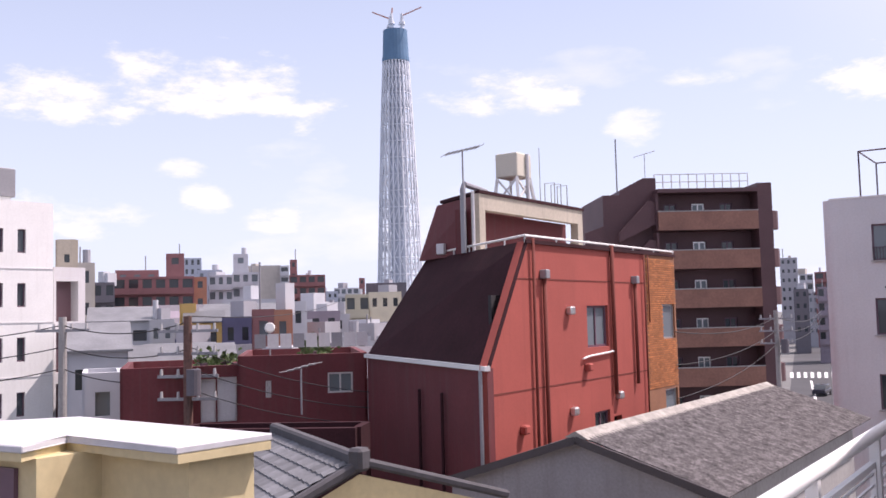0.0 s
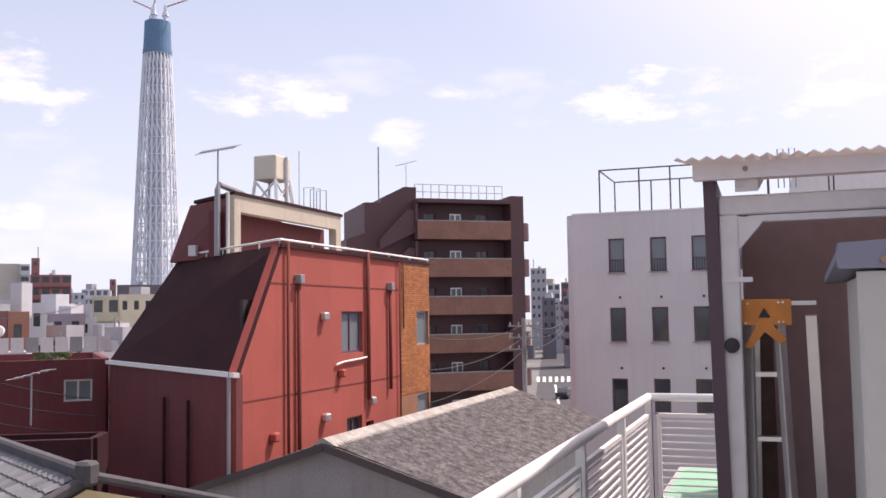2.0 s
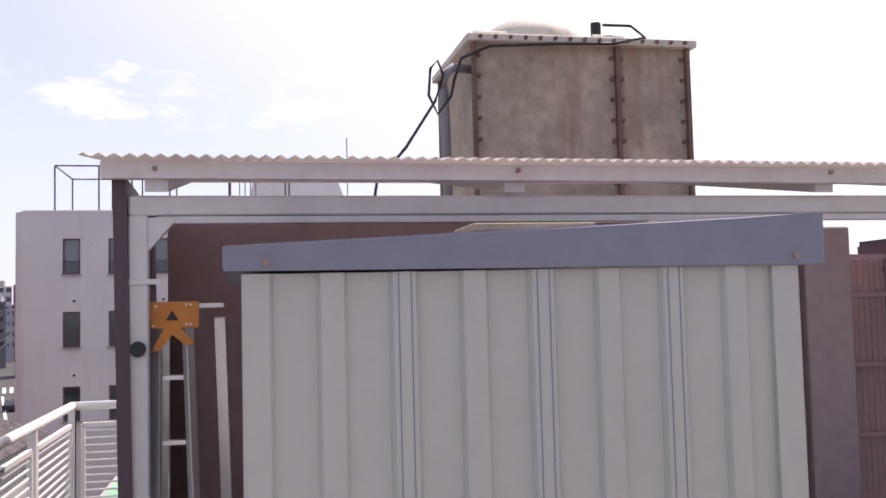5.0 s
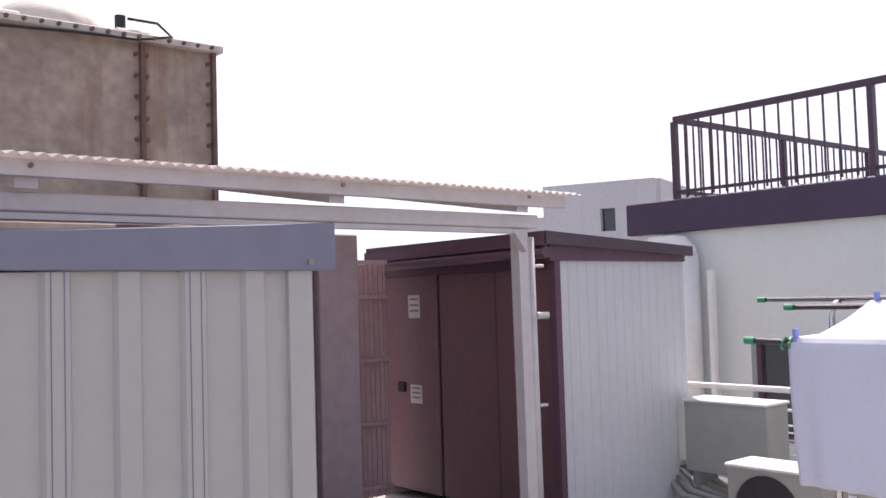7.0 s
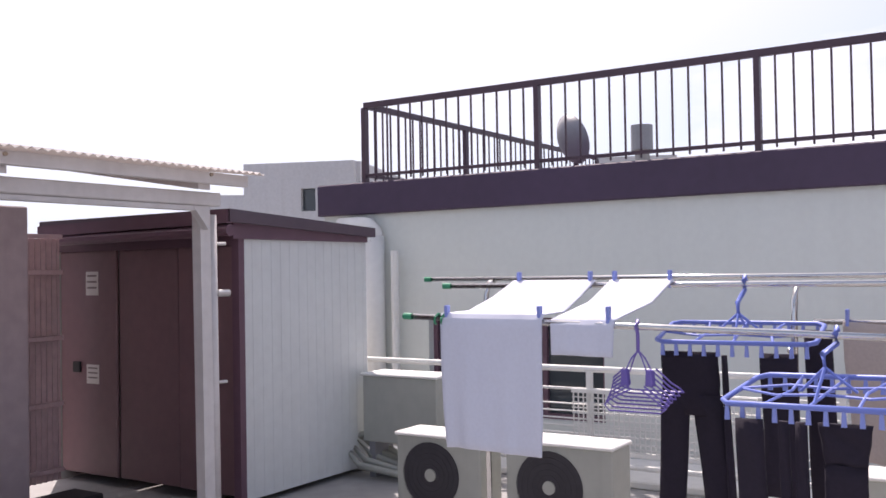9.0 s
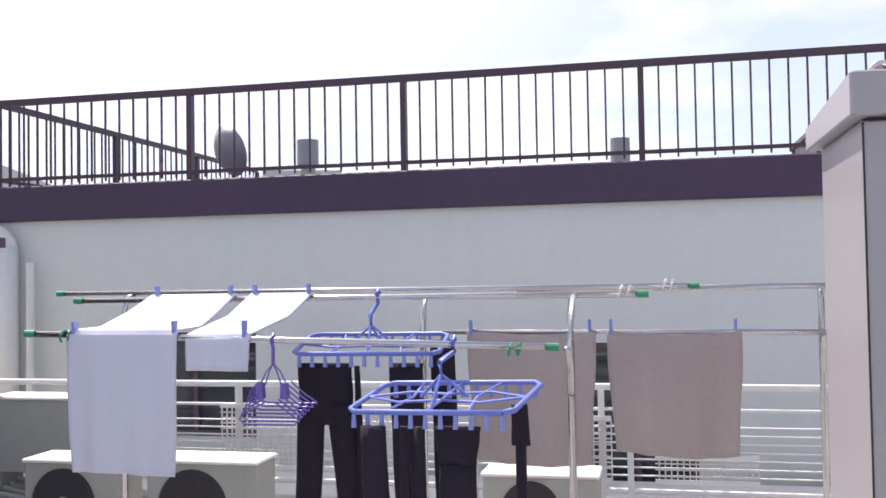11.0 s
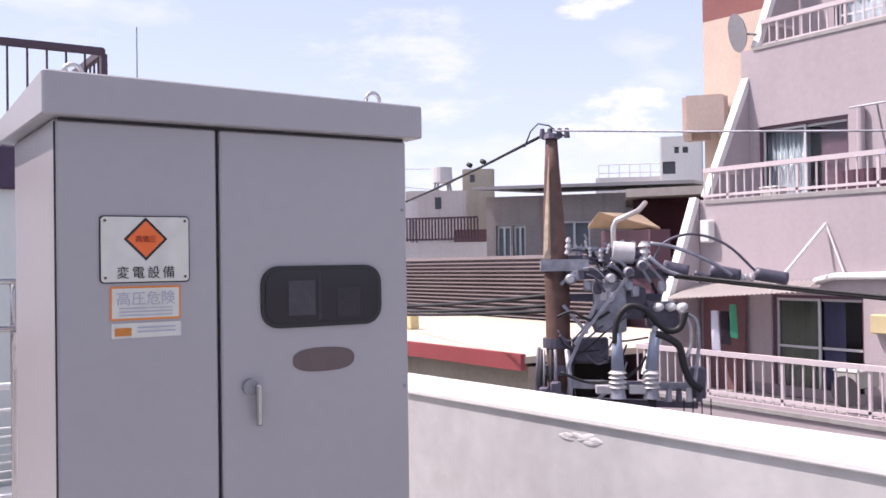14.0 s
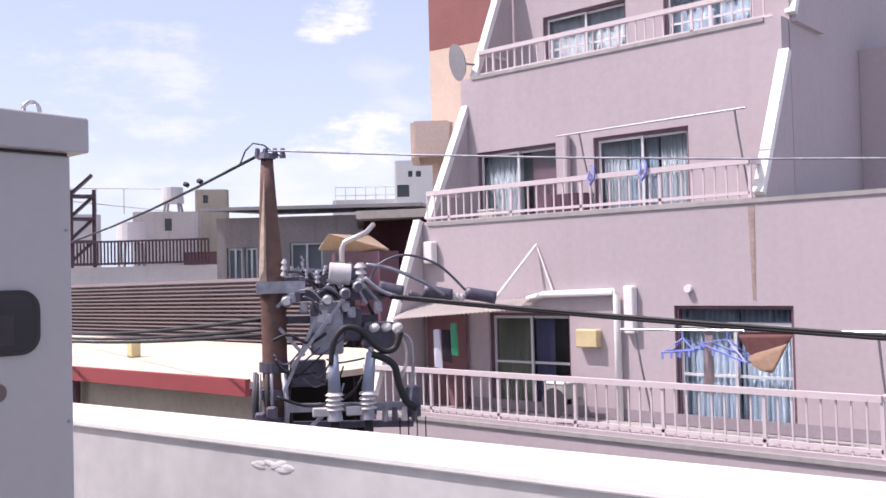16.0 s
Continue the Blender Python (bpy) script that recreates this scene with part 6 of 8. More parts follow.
def laundry_pole(a, b, tips=(1, 1)):
    a, b = Vector(a), Vector(b)
    t = thing("laundry_pole", a.lerp(b, 0.5), "stainless laundry pole with green end caps", "pole", "laundry poles")
    part("tube", rod(B(), a, b, 0.0145, n=10), m_steel, t, smooth=True)
    for e, o, k in ((a, b, tips[0]), (b, a, tips[1])):
        if k:
            part("end_cap", rod(B(), e, e + (e - o).normalized() * 0.05, 0.0165, n=10), m_greenplastic, t)
PU, PL = 4.55, 3.98
stand(4.15, 0.22, 11.905, 11.70, 0.36, -0.18)
stand(5.3, -0.95, 11.92, 11.68, 0.05, -0.12)
stand(5.1, 2.85, 11.92, 11.74, 0.1, -0.2)
stand(4.75, 1.0, 11.90, 11.6, 0.15, -0.1)
laundry_pole((PU, 2.75, 11.905), (PU, -0.05, 11.905))
laundry_pole((5.2, 3.3, 11.935), (5.2, -0.3, 11.93))
laundry_pole((5.28, 0.6, 11.92), (5.28, -1.0, 11.92), (0, 0))
laundry_pole((PL, 2.62, 11.77), (PL, 0.3, 11.71))
laundry_pole((5.19, 1.0, 11.70), (5.19, -0.98, 11.69), (0, 0))
for x, y, z in ((PL - 0.0, 0.42, 11.70), (PL, 2.45, 11.76), (PU, 0.0, 11.92), (5.2, -0.2, 11.94)):
    solid("knotted_cord", tube(B(), [(x + 0.025 * math.cos(a), y + 0.006 * a - 0.03, z + 0.025 * math.sin(a)) for a in range(12)], 0.006, 5), m_greenplastic if z < 11.8 else m_white, "cord knotted round the laundry pole", "cord", "pole cords")
def peg(x, y, z, m=None):
    t = solid("clothes_peg", bevel(hull(B(), [(x - 0.012, y - 0.008, z - 0.03), (x + 0.012, y - 0.008, z - 0.03), (x - 0.018, y - 0.008, z + 0.055), (x + 0.018, y - 0.008, z + 0.055), (x - 0.012, y + 0.008, z - 0.03), (x + 0.012, y + 0.008, z - 0.03), (x - 0.018, y + 0.008, z + 0.055), (x + 0.018, y + 0.008, z + 0.055)]), 0.003), m or m_peg, "blue plastic clothes peg on the pole", "clothes peg", "clothes pegs")
def cloth(name, mat, label, rows, group="", droop=0.0):
    """A hanging cloth through rows of (x, y0, y1, z, fold), with soft folds, a thickness of its own and an edge that droops between pegs."""
    n, steps = 30, 5
    full = []
    for a, b in zip(rows, rows[1:]):
        full += [[a[k] + (b[k] - a[k]) * j / steps for k in range(5)] for j in range(steps)]
    full.append(list(rows[-1]))
    bm = B()
    def layer(dx, dz):
        grid = []
        for j, (x, y0, y1, z, fold) in enumerate(full):
            line = []
            for i in range(n + 1):
                k = i / n
                wave = math.sin(k * 9.2 + 0.05 * j) + 0.6 * math.sin(k * 17.0 + 1.3 - 0.04 * j) + 0.35 * math.sin(k * 31.0 + 0.11 * j)
                hang = droop * (4 * k * (1 - k)) - 0.35 * fold * math.sin(k * 6.0)
                line.append(bm.verts.new((x + dx + fold * 0.7 * wave, y0 + (y1 - y0) * k + fold * 0.35 * math.sin(0.23 * j + k * 3), z + dz - hang)))
            grid.append(line)
        return grid
    front, rear = layer(-0.002, 0.002), layer(0.004, -0.003)
    for g in (front, rear):
        for r, t in zip(g, g[1:]):
            for i in range(n):
                bm.faces.new((r[i], r[i + 1], t[i + 1], t[i]))
    rim = lambda g: [g[0][i] for i in range(n + 1)] + [g[j][n] for j in range(1, len(g))] + [g[-1][i] for i in range(n - 1, -1, -1)] + [g[j][0] for j in range(len(g) - 2, 0, -1)]
    a, b = rim(front), rim(rear)
    for i in range(len(a)):
        k = (i + 1) % len(a)
        bm.faces.new((a[i], a[k], b[k], b[i]))
    return solid(name, bm, mat, label, "towel", group, smooth=True)
m_whitecloth = paint("white_towel", (0.62, 0.64, 0.74), 0.95, 0.04, 60.0, 1.5, 0.03)
m_browncloth = paint("taupe_towel", (0.45, 0.385, 0.36), 0.95, 0.08, 60.0, 1.5, 0.06)
m_blackcloth = paint("black_cloth", (0.017, 0.011, 0.023), 0.9, 0.2, 60.0, 2.0, 0.05)
cloth("bath_towel", m_whitecloth, "white bath towel draped over two laundry poles", [(PU, 2.36, 1.90, 11.93, 0), (PU - 0.2, 2.38, 1.90, 11.85, 0.004), (PL + 0.2, 2.42, 1.90, 11.79, 0.004), (PL, 2.45, 1.91, 11.785, 0), (PL - 0.018, 2.45, 1.91, 11.76, 0.002), (PL - 0.02, 2.45, 1.91, 11.55, 0.006), (PL - 0.02, 2.44, 1.91, 11.35, 0.010), (PL - 0.02, 2.42, 1.92, 11.155, 0.014)], "white towels")
cloth("hand_towel", m_whitecloth, "smaller white towel draped over two laundry poles", [(PU, 1.82, 1.50, 11.93, 0), (PU - 0.25, 1.83, 1.52, 11.83, 0.004), (PL, 1.87, 1.57, 11.765, 0), (PL - 0.018, 1.87, 1.57, 11.74, 0.002), (PL - 0.02, 1.87, 1.575, 11.61, 0.005)], "white towels")
for y0, y1, zb in ((0.12, -0.55, 11.08), (0.86, 0.18, 11.02)):
    cloth("brown_towel", m_browncloth, "brown bath towel pegged to a laundry pole", [(5.21, y0, y1, 11.60, 0.004), (5.2, y0, y1, 11.70, 0.003), (5.17, y0, y1, 11.705, 0.003), (5.165, y0, y1, 11.5, 0.014), (5.165, y0 - 0.01, y1 + 0.01, 11.3, 0.022), (5.165, y0 - 0.03, y1 + 0.02, zb, 0.028)], "brown towels", 0.022)
    peg(5.18, y0 - 0.02, 11.71), peg(5.18, y1 + 0.03, 11.71)
for y in (2.42, 1.93, 1.60):
    peg(PL, y, 11.77)
for y in (2.33, 1.93, 1.80, 1.52):
    peg(PU, y, 11.92)
def pinch_hanger(c, lx, ly, heading, hook, roll=0.0):
    """A rectangular peg hanger: frame, cross bars, pegs and hook."""
    t = thing("pinch_hanger", c, "blue plastic pinch hanger hooked on a laundry pole", "hanger", "pinch hangers")
    m = Matrix.Translation(c) @ Matrix.Rotation(heading, 4, "Z") @ Matrix.Rotation(roll, 4, "X") @ Matrix.Rotation(-0.22, 4, "Y")
    at = lambda x, y, z=0: m @ Vector((x, y, z))
    ring = [at(lx * a, ly * b) for a, b in ((-1, -0.9), (-0.8, -1), (0.8, -1), (1, -0.9), (1, 0.9), (0.8, 1), (-0.8, 1), (-1, 0.9), (-1, -0.9))]
    part("frame", tube(B(), ring, 0.011, 8), m_blueplastic, t, smooth=True)
    for k in (-0.5, 0.0, 0.5):
        part("cross_bar", tube(B(), [at(-lx, ly * k), at(0, ly * (k * 0.8)), at(lx, ly * k)], 0.006, 6), m_blueplastic, t)
    for s in (-1, 1):
        part("long_bar", tube(B(), [at(0, -ly), at(lx * 0.35 * s, -ly * 0.5), at(lx * 0.2 * s, 0), at(lx * 0.35 * s, ly * 0.5), at(0, ly)], 0.006, 6), m_blueplastic, t)
        part("brace", tube(B(), [at(lx * 0.7 * s, 0), at(0, 0, 0.09)], 0.006, 6), m_blueplastic, t)
        part("brace", tube(B(), [at(0, ly * 0.3 * s), at(0, 0, 0.09)], 0.006, 6), m_blueplastic, t)
    part("hook", tube(B(), [at(0, 0, 0.07), at(0, 0, 0.14), Vector(hook) - Vector((0, 0, 0.03)), Vector(hook) + Vector((-0.018, 0, 0.012)), Vector(hook) + Vector((0, 0, 0.03)), Vector(hook) + Vector((0.02, 0, 0.01))], 0.011, 7), m_blueplastic, t, smooth=True)
    for i in range(11):
        for a in (-1, 1):
            p = at(lx * a, ly * (-0.9 + 0.18 * i))
            part("peg", hull(B(), [p + Vector((dx, dy, dz)) for dx in (-0.006, 0.006) for dy, dz in ((-0.006, -0.008), (0.006, -0.008), (-0.009, -0.06), (0.009, -0.06))]), m_peg, t)
    return t
pinch_hanger((4.45, 1.17, 11.69), 0.16, 0.34, 0.05, (PU, 1.17, 11.91))
pinch_hanger((3.75, 0.67, 11.535), 0.17, 0.345, -0.25, (PL, 0.68, 11.72), -0.04)
hs = thing("hanger_bunch", (PL, 1.47, 11.35), "bunch of purple wire clothes hangers on the pole", "hanger")
part("hook", tube(B(), [(PL + 0.02, 1.47, 11.74), (PL, 1.47, 11.765), (PL - 0.02, 1.47, 11.74), (PL, 1.47, 11.71), (PL, 1.47, 11.63)], 0.008, 7), m_purple, hs, smooth=True)
for dy, dx in ((0.05, -0.03), (0.05, 0.03), (-0.05, -0.03), (-0.05, 0.03)):
    part("cord", tube(B(), [(PL, 1.47, 11.64), (PL + dx * 0.6, 1.47 + dy * 0.5, 11.605), (PL + dx, 1.47 + dy, 11.545)], 0.0035, 5), m_purple, hs)
for i in range(7):
    k, z, x = i * 0.011, 11.405 + i * 0.013, PL - 0.05 + i * 0.018
    part("hanger", tube(B(), [(x, 1.49 + k, z + 0.075), (x, 1.58 + k * 0.4, z + 0.03), (x, 1.605, z + 0.005), (x, 1.585 - k, z - 0.018), (x, 1.36 - k, z - 0.018), (x, 1.335 - k * 0.3, z), (x, 1.36 - k * 0.2, z + 0.018), (x, 1.44 - k * 0.4, z + 0.075)], 0.004, 5), m_purple, hs)
for y in (1.53, 1.42):
    part("clip", bevel(hull(B(), [(PL + a, y + b, c) for a in (-0.02, 0.02) for b, c in ((0.012, 11.56), (-0.012, 11.56), (0.016, 11.49), (-0.02, 11.49))]), 0.004), m_purple, hs)
def garment(name, pieces, label):
    """Dark clothes: upright folded tubes from (x, y, z) tops to bottoms, with half widths."""
    t = thing(name, pieces[0][0], label, "clothes", "dark washing")
    for (x, y, z), w0, (x1, y1, z1), w1 in pieces:
        bm = B()
        rings = []
        for j in range(9):
            k = j / 8
            cx, cy, cz, w = x + (x1 - x) * k, y + (y1 - y) * k, z + (z1 - z) * k, w0 + (w1 - w0) * k
            rings.append([bm.verts.new((cx + (0.018 + 0.008 * math.sin(3 * a + j)) * math.sin(a), cy + w * math.cos(a) * (1 + 0.02 * math.sin(1.3 * j + a)), cz)) for a in [i * math.pi / 8 for i in range(16)]])
        for r, s in zip(rings, rings[1:]):
            for i in range(16):
                bm.faces.new((r[i], r[(i + 1) % 16], s[(i + 1) % 16], s[i]))
        bm.faces.new(rings[0]), bm.faces.new(rings[-1][::-1])
        part("fold", bm, m_blackcloth, t, smooth=True)
garment("trousers", [((4.32, 1.36, 11.61), 0.13, (4.32, 1.355, 11.33), 0.132), ((4.32, 1.425, 11.42), 0.068, (4.32, 1.46, 10.75), 0.06), ((4.32, 1.285, 11.42), 0.068, (4.32, 1.22, 10.75), 0.06)], "black trousers hanging from a pinch hanger")
garment("dark_shirt", [((4.34, 0.98, 11.61), 0.08, (4.34, 0.97, 11.0), 0.07)], "black garment hanging from a pinch hanger")
garment("dark_shirt", [((4.56, 0.86, 11.70), 0.06, (4.56, 0.84, 10.9), 0.06)], "dark garment hanging from a pinch hanger")
garment("dark_trousers", [((3.62, 0.92, 11.44), 0.05, (3.62, 0.90, 10.8), 0.055), ((3.62, 0.80, 11.44), 0.02, (3.62, 0.79, 10.9), 0.02), ((3.62, 0.74, 11.44), 0.02, (3.62, 0.74, 10.85), 0.03)], "black garment hanging from a pinch hanger")
garment("dark_skirt", [((3.64, 0.60, 11.44), 0.09, (3.64, 0.60, 11.3), 0.07), ((3.64, 0.60, 11.3), 0.07, (3.64, 0.60, 10.8), 0.075)], "black skirt hanging from a pinch hanger")
garment("dark_sock", [((3.60, 0.36, 11.53), 0.03, (3.62, 0.36, 11.38), 0.035), ((3.62, 0.36, 11.4), 0.02, (3.62, 0.36, 10.95), 0.022)], "black stocking hanging from a pinch hanger")
garment("dark_sleeve", [((4.3, 1.2, 11.6), 0.012, (4.3, 1.17, 10.8), 0.02)], "black stocking hanging from a pinch hanger")

# ---- high-voltage cabinet ----
CX, CY0, CY1 = 3.42, -0.795, -2.12
cab = thing("power_cabinet", (3.8, -1.45, FLOOR), "grey enamelled steel power cabinet with two doors", "cabinet")
part("body", box(B(), CX + 0.03, 4.22, CY1, CY0, FLOOR + 0.1, 12.48), m_cabinet, cab)
part("plinth", box(B(), CX + 0.06, 4.18, CY1 + 0.03, CY0 - 0.03, FLOOR, FLOOR + 0.1), m_grey, cab)
d0 = part("door", bevel(box(B(), CX, CX + 0.028, -1.333, CY0 + 0.0, FLOOR + 0.12, 12.475), 0.006), m_cabinet, cab)
d1 = part("door", bevel(box(B(), CX, CX + 0.028, CY1, -1.347, FLOOR + 0.12, 12.475), 0.006), m_cabinet, cab)
part("corner_seam", box(B(), CX + 0.006, CX + 0.012, CY0, CY0 + 0.006, FLOOR + 0.1, 12.47), m_dark, cab)
part("gap", box(B(), CX + 0.02, CX + 0.032, -1.347, -1.333, FLOOR + 0.12, 12.475), m_black, cab)
part("lid", bevel(hull(B(), [(CX - 0.05, -2.17, 12.485), (CX - 0.05, -0.745, 12.485), (CX - 0.05, -2.17, 12.615), (CX - 0.05, -0.745, 12.63), (4.28, -2.17, 12.485), (4.28, -0.745, 12.485), (4.28, -2.17, 12.57), (4.28, -0.745, 12.58)]), 0.006), m_cabinet, cab, "overhanging grey lid")
part("lid_gap", box(B(), CX + 0.004, CX + 0.02, CY1 + 0.01, CY0 - 0.01, 12.474, 12.486), m_black, cab)
for y in (-0.86, -2.0):
    part("lifting_eye", tube(B(), [(CX + 0.05, y + 0.03 * math.cos(a * math.pi / 8), 12.64 + 0.03 * math.sin(a * math.pi / 8)) for a in range(17)], 0.008, 7), m_alu, cab, smooth=True)
    part("eye_base", rod(B(), (CX + 0.05, y, 12.58), (CX + 0.05, y, 12.625), 0.014), m_alu, cab)
def plate(y0, y1, z0, z1, r, x0, x1, n=6):
    pts = []
    for cy, cz, a0 in ((y1 - r, z1 - r, 0), (y0 + r, z1 - r, 90), (y0 + r, z0 + r, 180), (y1 - r, z0 + r, 270)):
        for i in range(n + 1):
            a = radians(a0 + 90 * i / n)
            pts.append((cy + r * math.cos(a), cz + r * math.sin(a)))
    bm = B()
    f = [bm.verts.new((x0, y, z)) for y, z in pts]
    k = [bm.verts.new((x1, y, z)) for y, z in pts]
    bm.faces.new(f), bm.faces.new(k[::-1])
    for i in range(len(pts)):
        j = (i + 1) % len(pts)
        bm.faces.new((f[i], f[j], k[j], k[i]))
    return bm
m_meter = paint("smoked_meter_case", (0.055, 0.052, 0.064), 0.15, 0.15, 30.0, 9.0, 0.0)
m_meterdark = paint("dark_meter_case", (0.032, 0.028, 0.038), 0.15, 0.15, 30.0, 9.0, 0.0)
m_gasket = paint("black_gasket", (0.02, 0.02, 0.022), 0.6, 0.05)
part("window_gasket", plate(-1.995, -1.495, 11.755, 11.985, 0.07, CX - 0.010, CX), m_gasket, d1)
part("viewing_window", plate(-1.98, -1.51, 11.77, 11.97, 0.06, CX - 0.0125, CX - 0.0105), glazing("dark_viewing_glass", (0.02, 0.018, 0.025), 0.08), d1, "dark glass viewing window")
for y0, y1, z0, z1, k in ((-1.71, -1.60, 11.80, 11.93, 0), (-1.735, -1.72, 11.78, 11.96, 1), (-1.90, -1.80, 11.79, 11.90, 1)):
    part("meter", bevel(box(B(), CX - 0.0142, CX - 0.0126, y0, y1, z0, z1), 0.0007), (m_meter, m_meterdark)[k], d1)
part("maker_plate", hull(B(), [(CX - k, -1.7475 + 0.1275 * math.copysign(abs(math.cos(a)) ** 0.75, math.cos(a)), 11.63 + 0.045 * math.copysign(abs(math.sin(a)) ** 0.75, math.sin(a))) for k in (0.004, -0.004) for a in [i * math.pi / 16 for i in range(32)]]), paint("grey_brown_plate", (0.13, 0.095, 0.095), 0.6, 0.1), d1, "blank oval plate")
part("handle_base", rod(B(), (CX - 0.02, -1.45, 11.55), (CX, -1.45, 11.55), 0.03, n=16), m_grey, d1)
part("handle", bevel(box(B(), CX - 0.045, CX - 0.022, -1.483, -1.46, 11.41, 11.56), 0.006), m_steel, d1, "steel lever handle")
for i in range(3):
    part("hinge_dot", rod(B(), (CX - 0.004, -2.1, 10.8 + 0.7 * i), (CX, -2.1, 10.8 + 0.7 * i), 0.006), m_grey, d1)
sg = thing("warning_sign", (CX - 0.004, -1.08, 11.94), "white enamel warning sign with an orange diamond", "sign")
m_enamel = paint("sign_enamel", (0.66, 0.66, 0.60), 0.4, 0.06, 20.0, 5.0, 0.03, streak=0.25, dirt=(0.4, 0.3, 0.2))
m_warn = paint("orange_enamel", (0.85, 0.16, 0.03), 0.45, 0.05)
part("border", plate(-1.232, -0.928, 11.936, 12.164, 0.014, CX - 0.0055, CX - 0.001), m_gasket, sg)
part("board", plate(-1.228, -0.932, 11.94, 12.16, 0.012, CX - 0.008, CX - 0.006), m_enamel, sg)
for r, x, m in ((0.074, 0.0095, m_gasket), (0.062, 0.0105, m_warn)):
    bm = B()
    f = [[bm.verts.new((CX - x + o, -1.08 + r * a, 12.085 + r * b)) for a, b in ((1, 0), (0, 1), (-1, 0), (0, -1))] for o in (0, 0.0008)]
    bm.faces.new(f[0]), bm.faces.new(f[1][::-1])
    for i in range(4):
        bm.faces.new((f[0][i], f[0][(i + 1) % 4], f[1][(i + 1) % 4], f[1][i]))
    part("diamond", bm, m, sg)
for y in (-0.945, -1.215):
    for z in (11.955, 12.147):
        part("screw", rod(B(), (CX - 0.011, y, z), (CX - 0.008, y, z), 0.005, n=8), m_flange, sg)
def lettering(text, size, y, z, x, mat, parent, spacing=1.0):
    """Raised characters on a plate that faces -x."""
    cu = bpy.data.curves.new("lettering", "FONT")
    cu.body, cu.size, cu.align_x, cu.extrude, cu.space_character = text, size, "CENTER", 0.0006, spacing
    holder = bpy.data.objects.new("lettering_curve", cu)
    scene.collection.objects.link(holder)
    bpy.context.view_layer.update()
    me = bpy.data.meshes.new_from_object(holder)
    bpy.data.objects.remove(holder)
    me.transform(Matrix(((0, 0, -1, x), (-1, 0, 0, y), (0, 1, 0, z), (0, 0, 0, 1))))
    me.materials.clear()
    me.materials.append(mat)
    return part("lettering", me, None, parent)
lettering("変電設備", 0.044, -1.08, 11.955, CX - 0.0095, m_gasket, sg, 1.35)
lettering("高電圧", 0.024, -1.08, 12.076, CX - 0.012, paint("dark_red_ink", (0.35, 0.03, 0.01), 0.6, 0.05), sg)
s2 = thing("warning_sticker", (CX - 0.003, -1.08, 11.81), "white warning sticker with an orange border", "sticker")
part("border", plate(-1.2, -0.96, 11.81, 11.925, 0.003, CX - 0.0025, CX - 0.001), paint("orange_ink", (0.75, 0.25, 0.05), 0.6, 0.05), s2)
part("sheet", plate(-1.193, -0.967, 11.817, 11.918, 0.003, CX - 0.0042, CX - 0.003), m_enamel, s2)
m_paleink = paint("faded_blue_ink", (0.40, 0.42, 0.50), 0.7, 0.05)
lettering("高圧危険", 0.05, -1.08, 11.865, CX - 0.0055, m_paleink, s2, 1.0)
for k in range(3):
    part("print_bar", box(B(), CX - 0.006, CX - 0.005, -1.17, -0.99, 11.825 + 0.012 * k, 11.829 + 0.012 * k), m_paleink, s2)
s3 = thing("label_strip", (CX - 0.003, -1.08, 11.75), "white label strip with an orange block", "sticker")
part("sheet", plate(-1.2, -0.965, 11.75, 11.8, 0.003, CX - 0.003, CX - 0.001), m_enamel, s3)
part("block", box(B(), CX - 0.005, CX - 0.0035, -1.03, -0.975, 11.758, 11.785), m_orange, s3)
for k in range(2):
    part("print_bar", box(B(), CX - 0.005, CX - 0.0035, -1.18, -1.05, 11.768 + 0.014 * k, 11.773 + 0.014 * k), m_paleink, s3)

# ---- stepped lilac apartment house ----
lil = thing("lilac_apartments", (7, -13, 0), "stepped lilac stuccoed apartment house with slanted side fins", "house")
AX0, AX1 = -6.0, 10.65
m_curt = paint("pale_curtain", (0.38, 0.39, 0.30), 0.9, 0.1)
m_bcurt = paint("blue_curtain", (0.28, 0.35, 0.43), 0.9, 0.1)
m_lace = paint("white_lace_curtain", (0.36, 0.40, 0.44), 0.9, 0.08)
m_violet = paint("violet_curtain", (0.16, 0.15, 0.30), 0.9, 0.1)
m_sash = paint("pale_sash", (0.66, 0.66, 0.68), 0.4, 0.05, 20.0, 1.0, 0.0, metal=0.2)
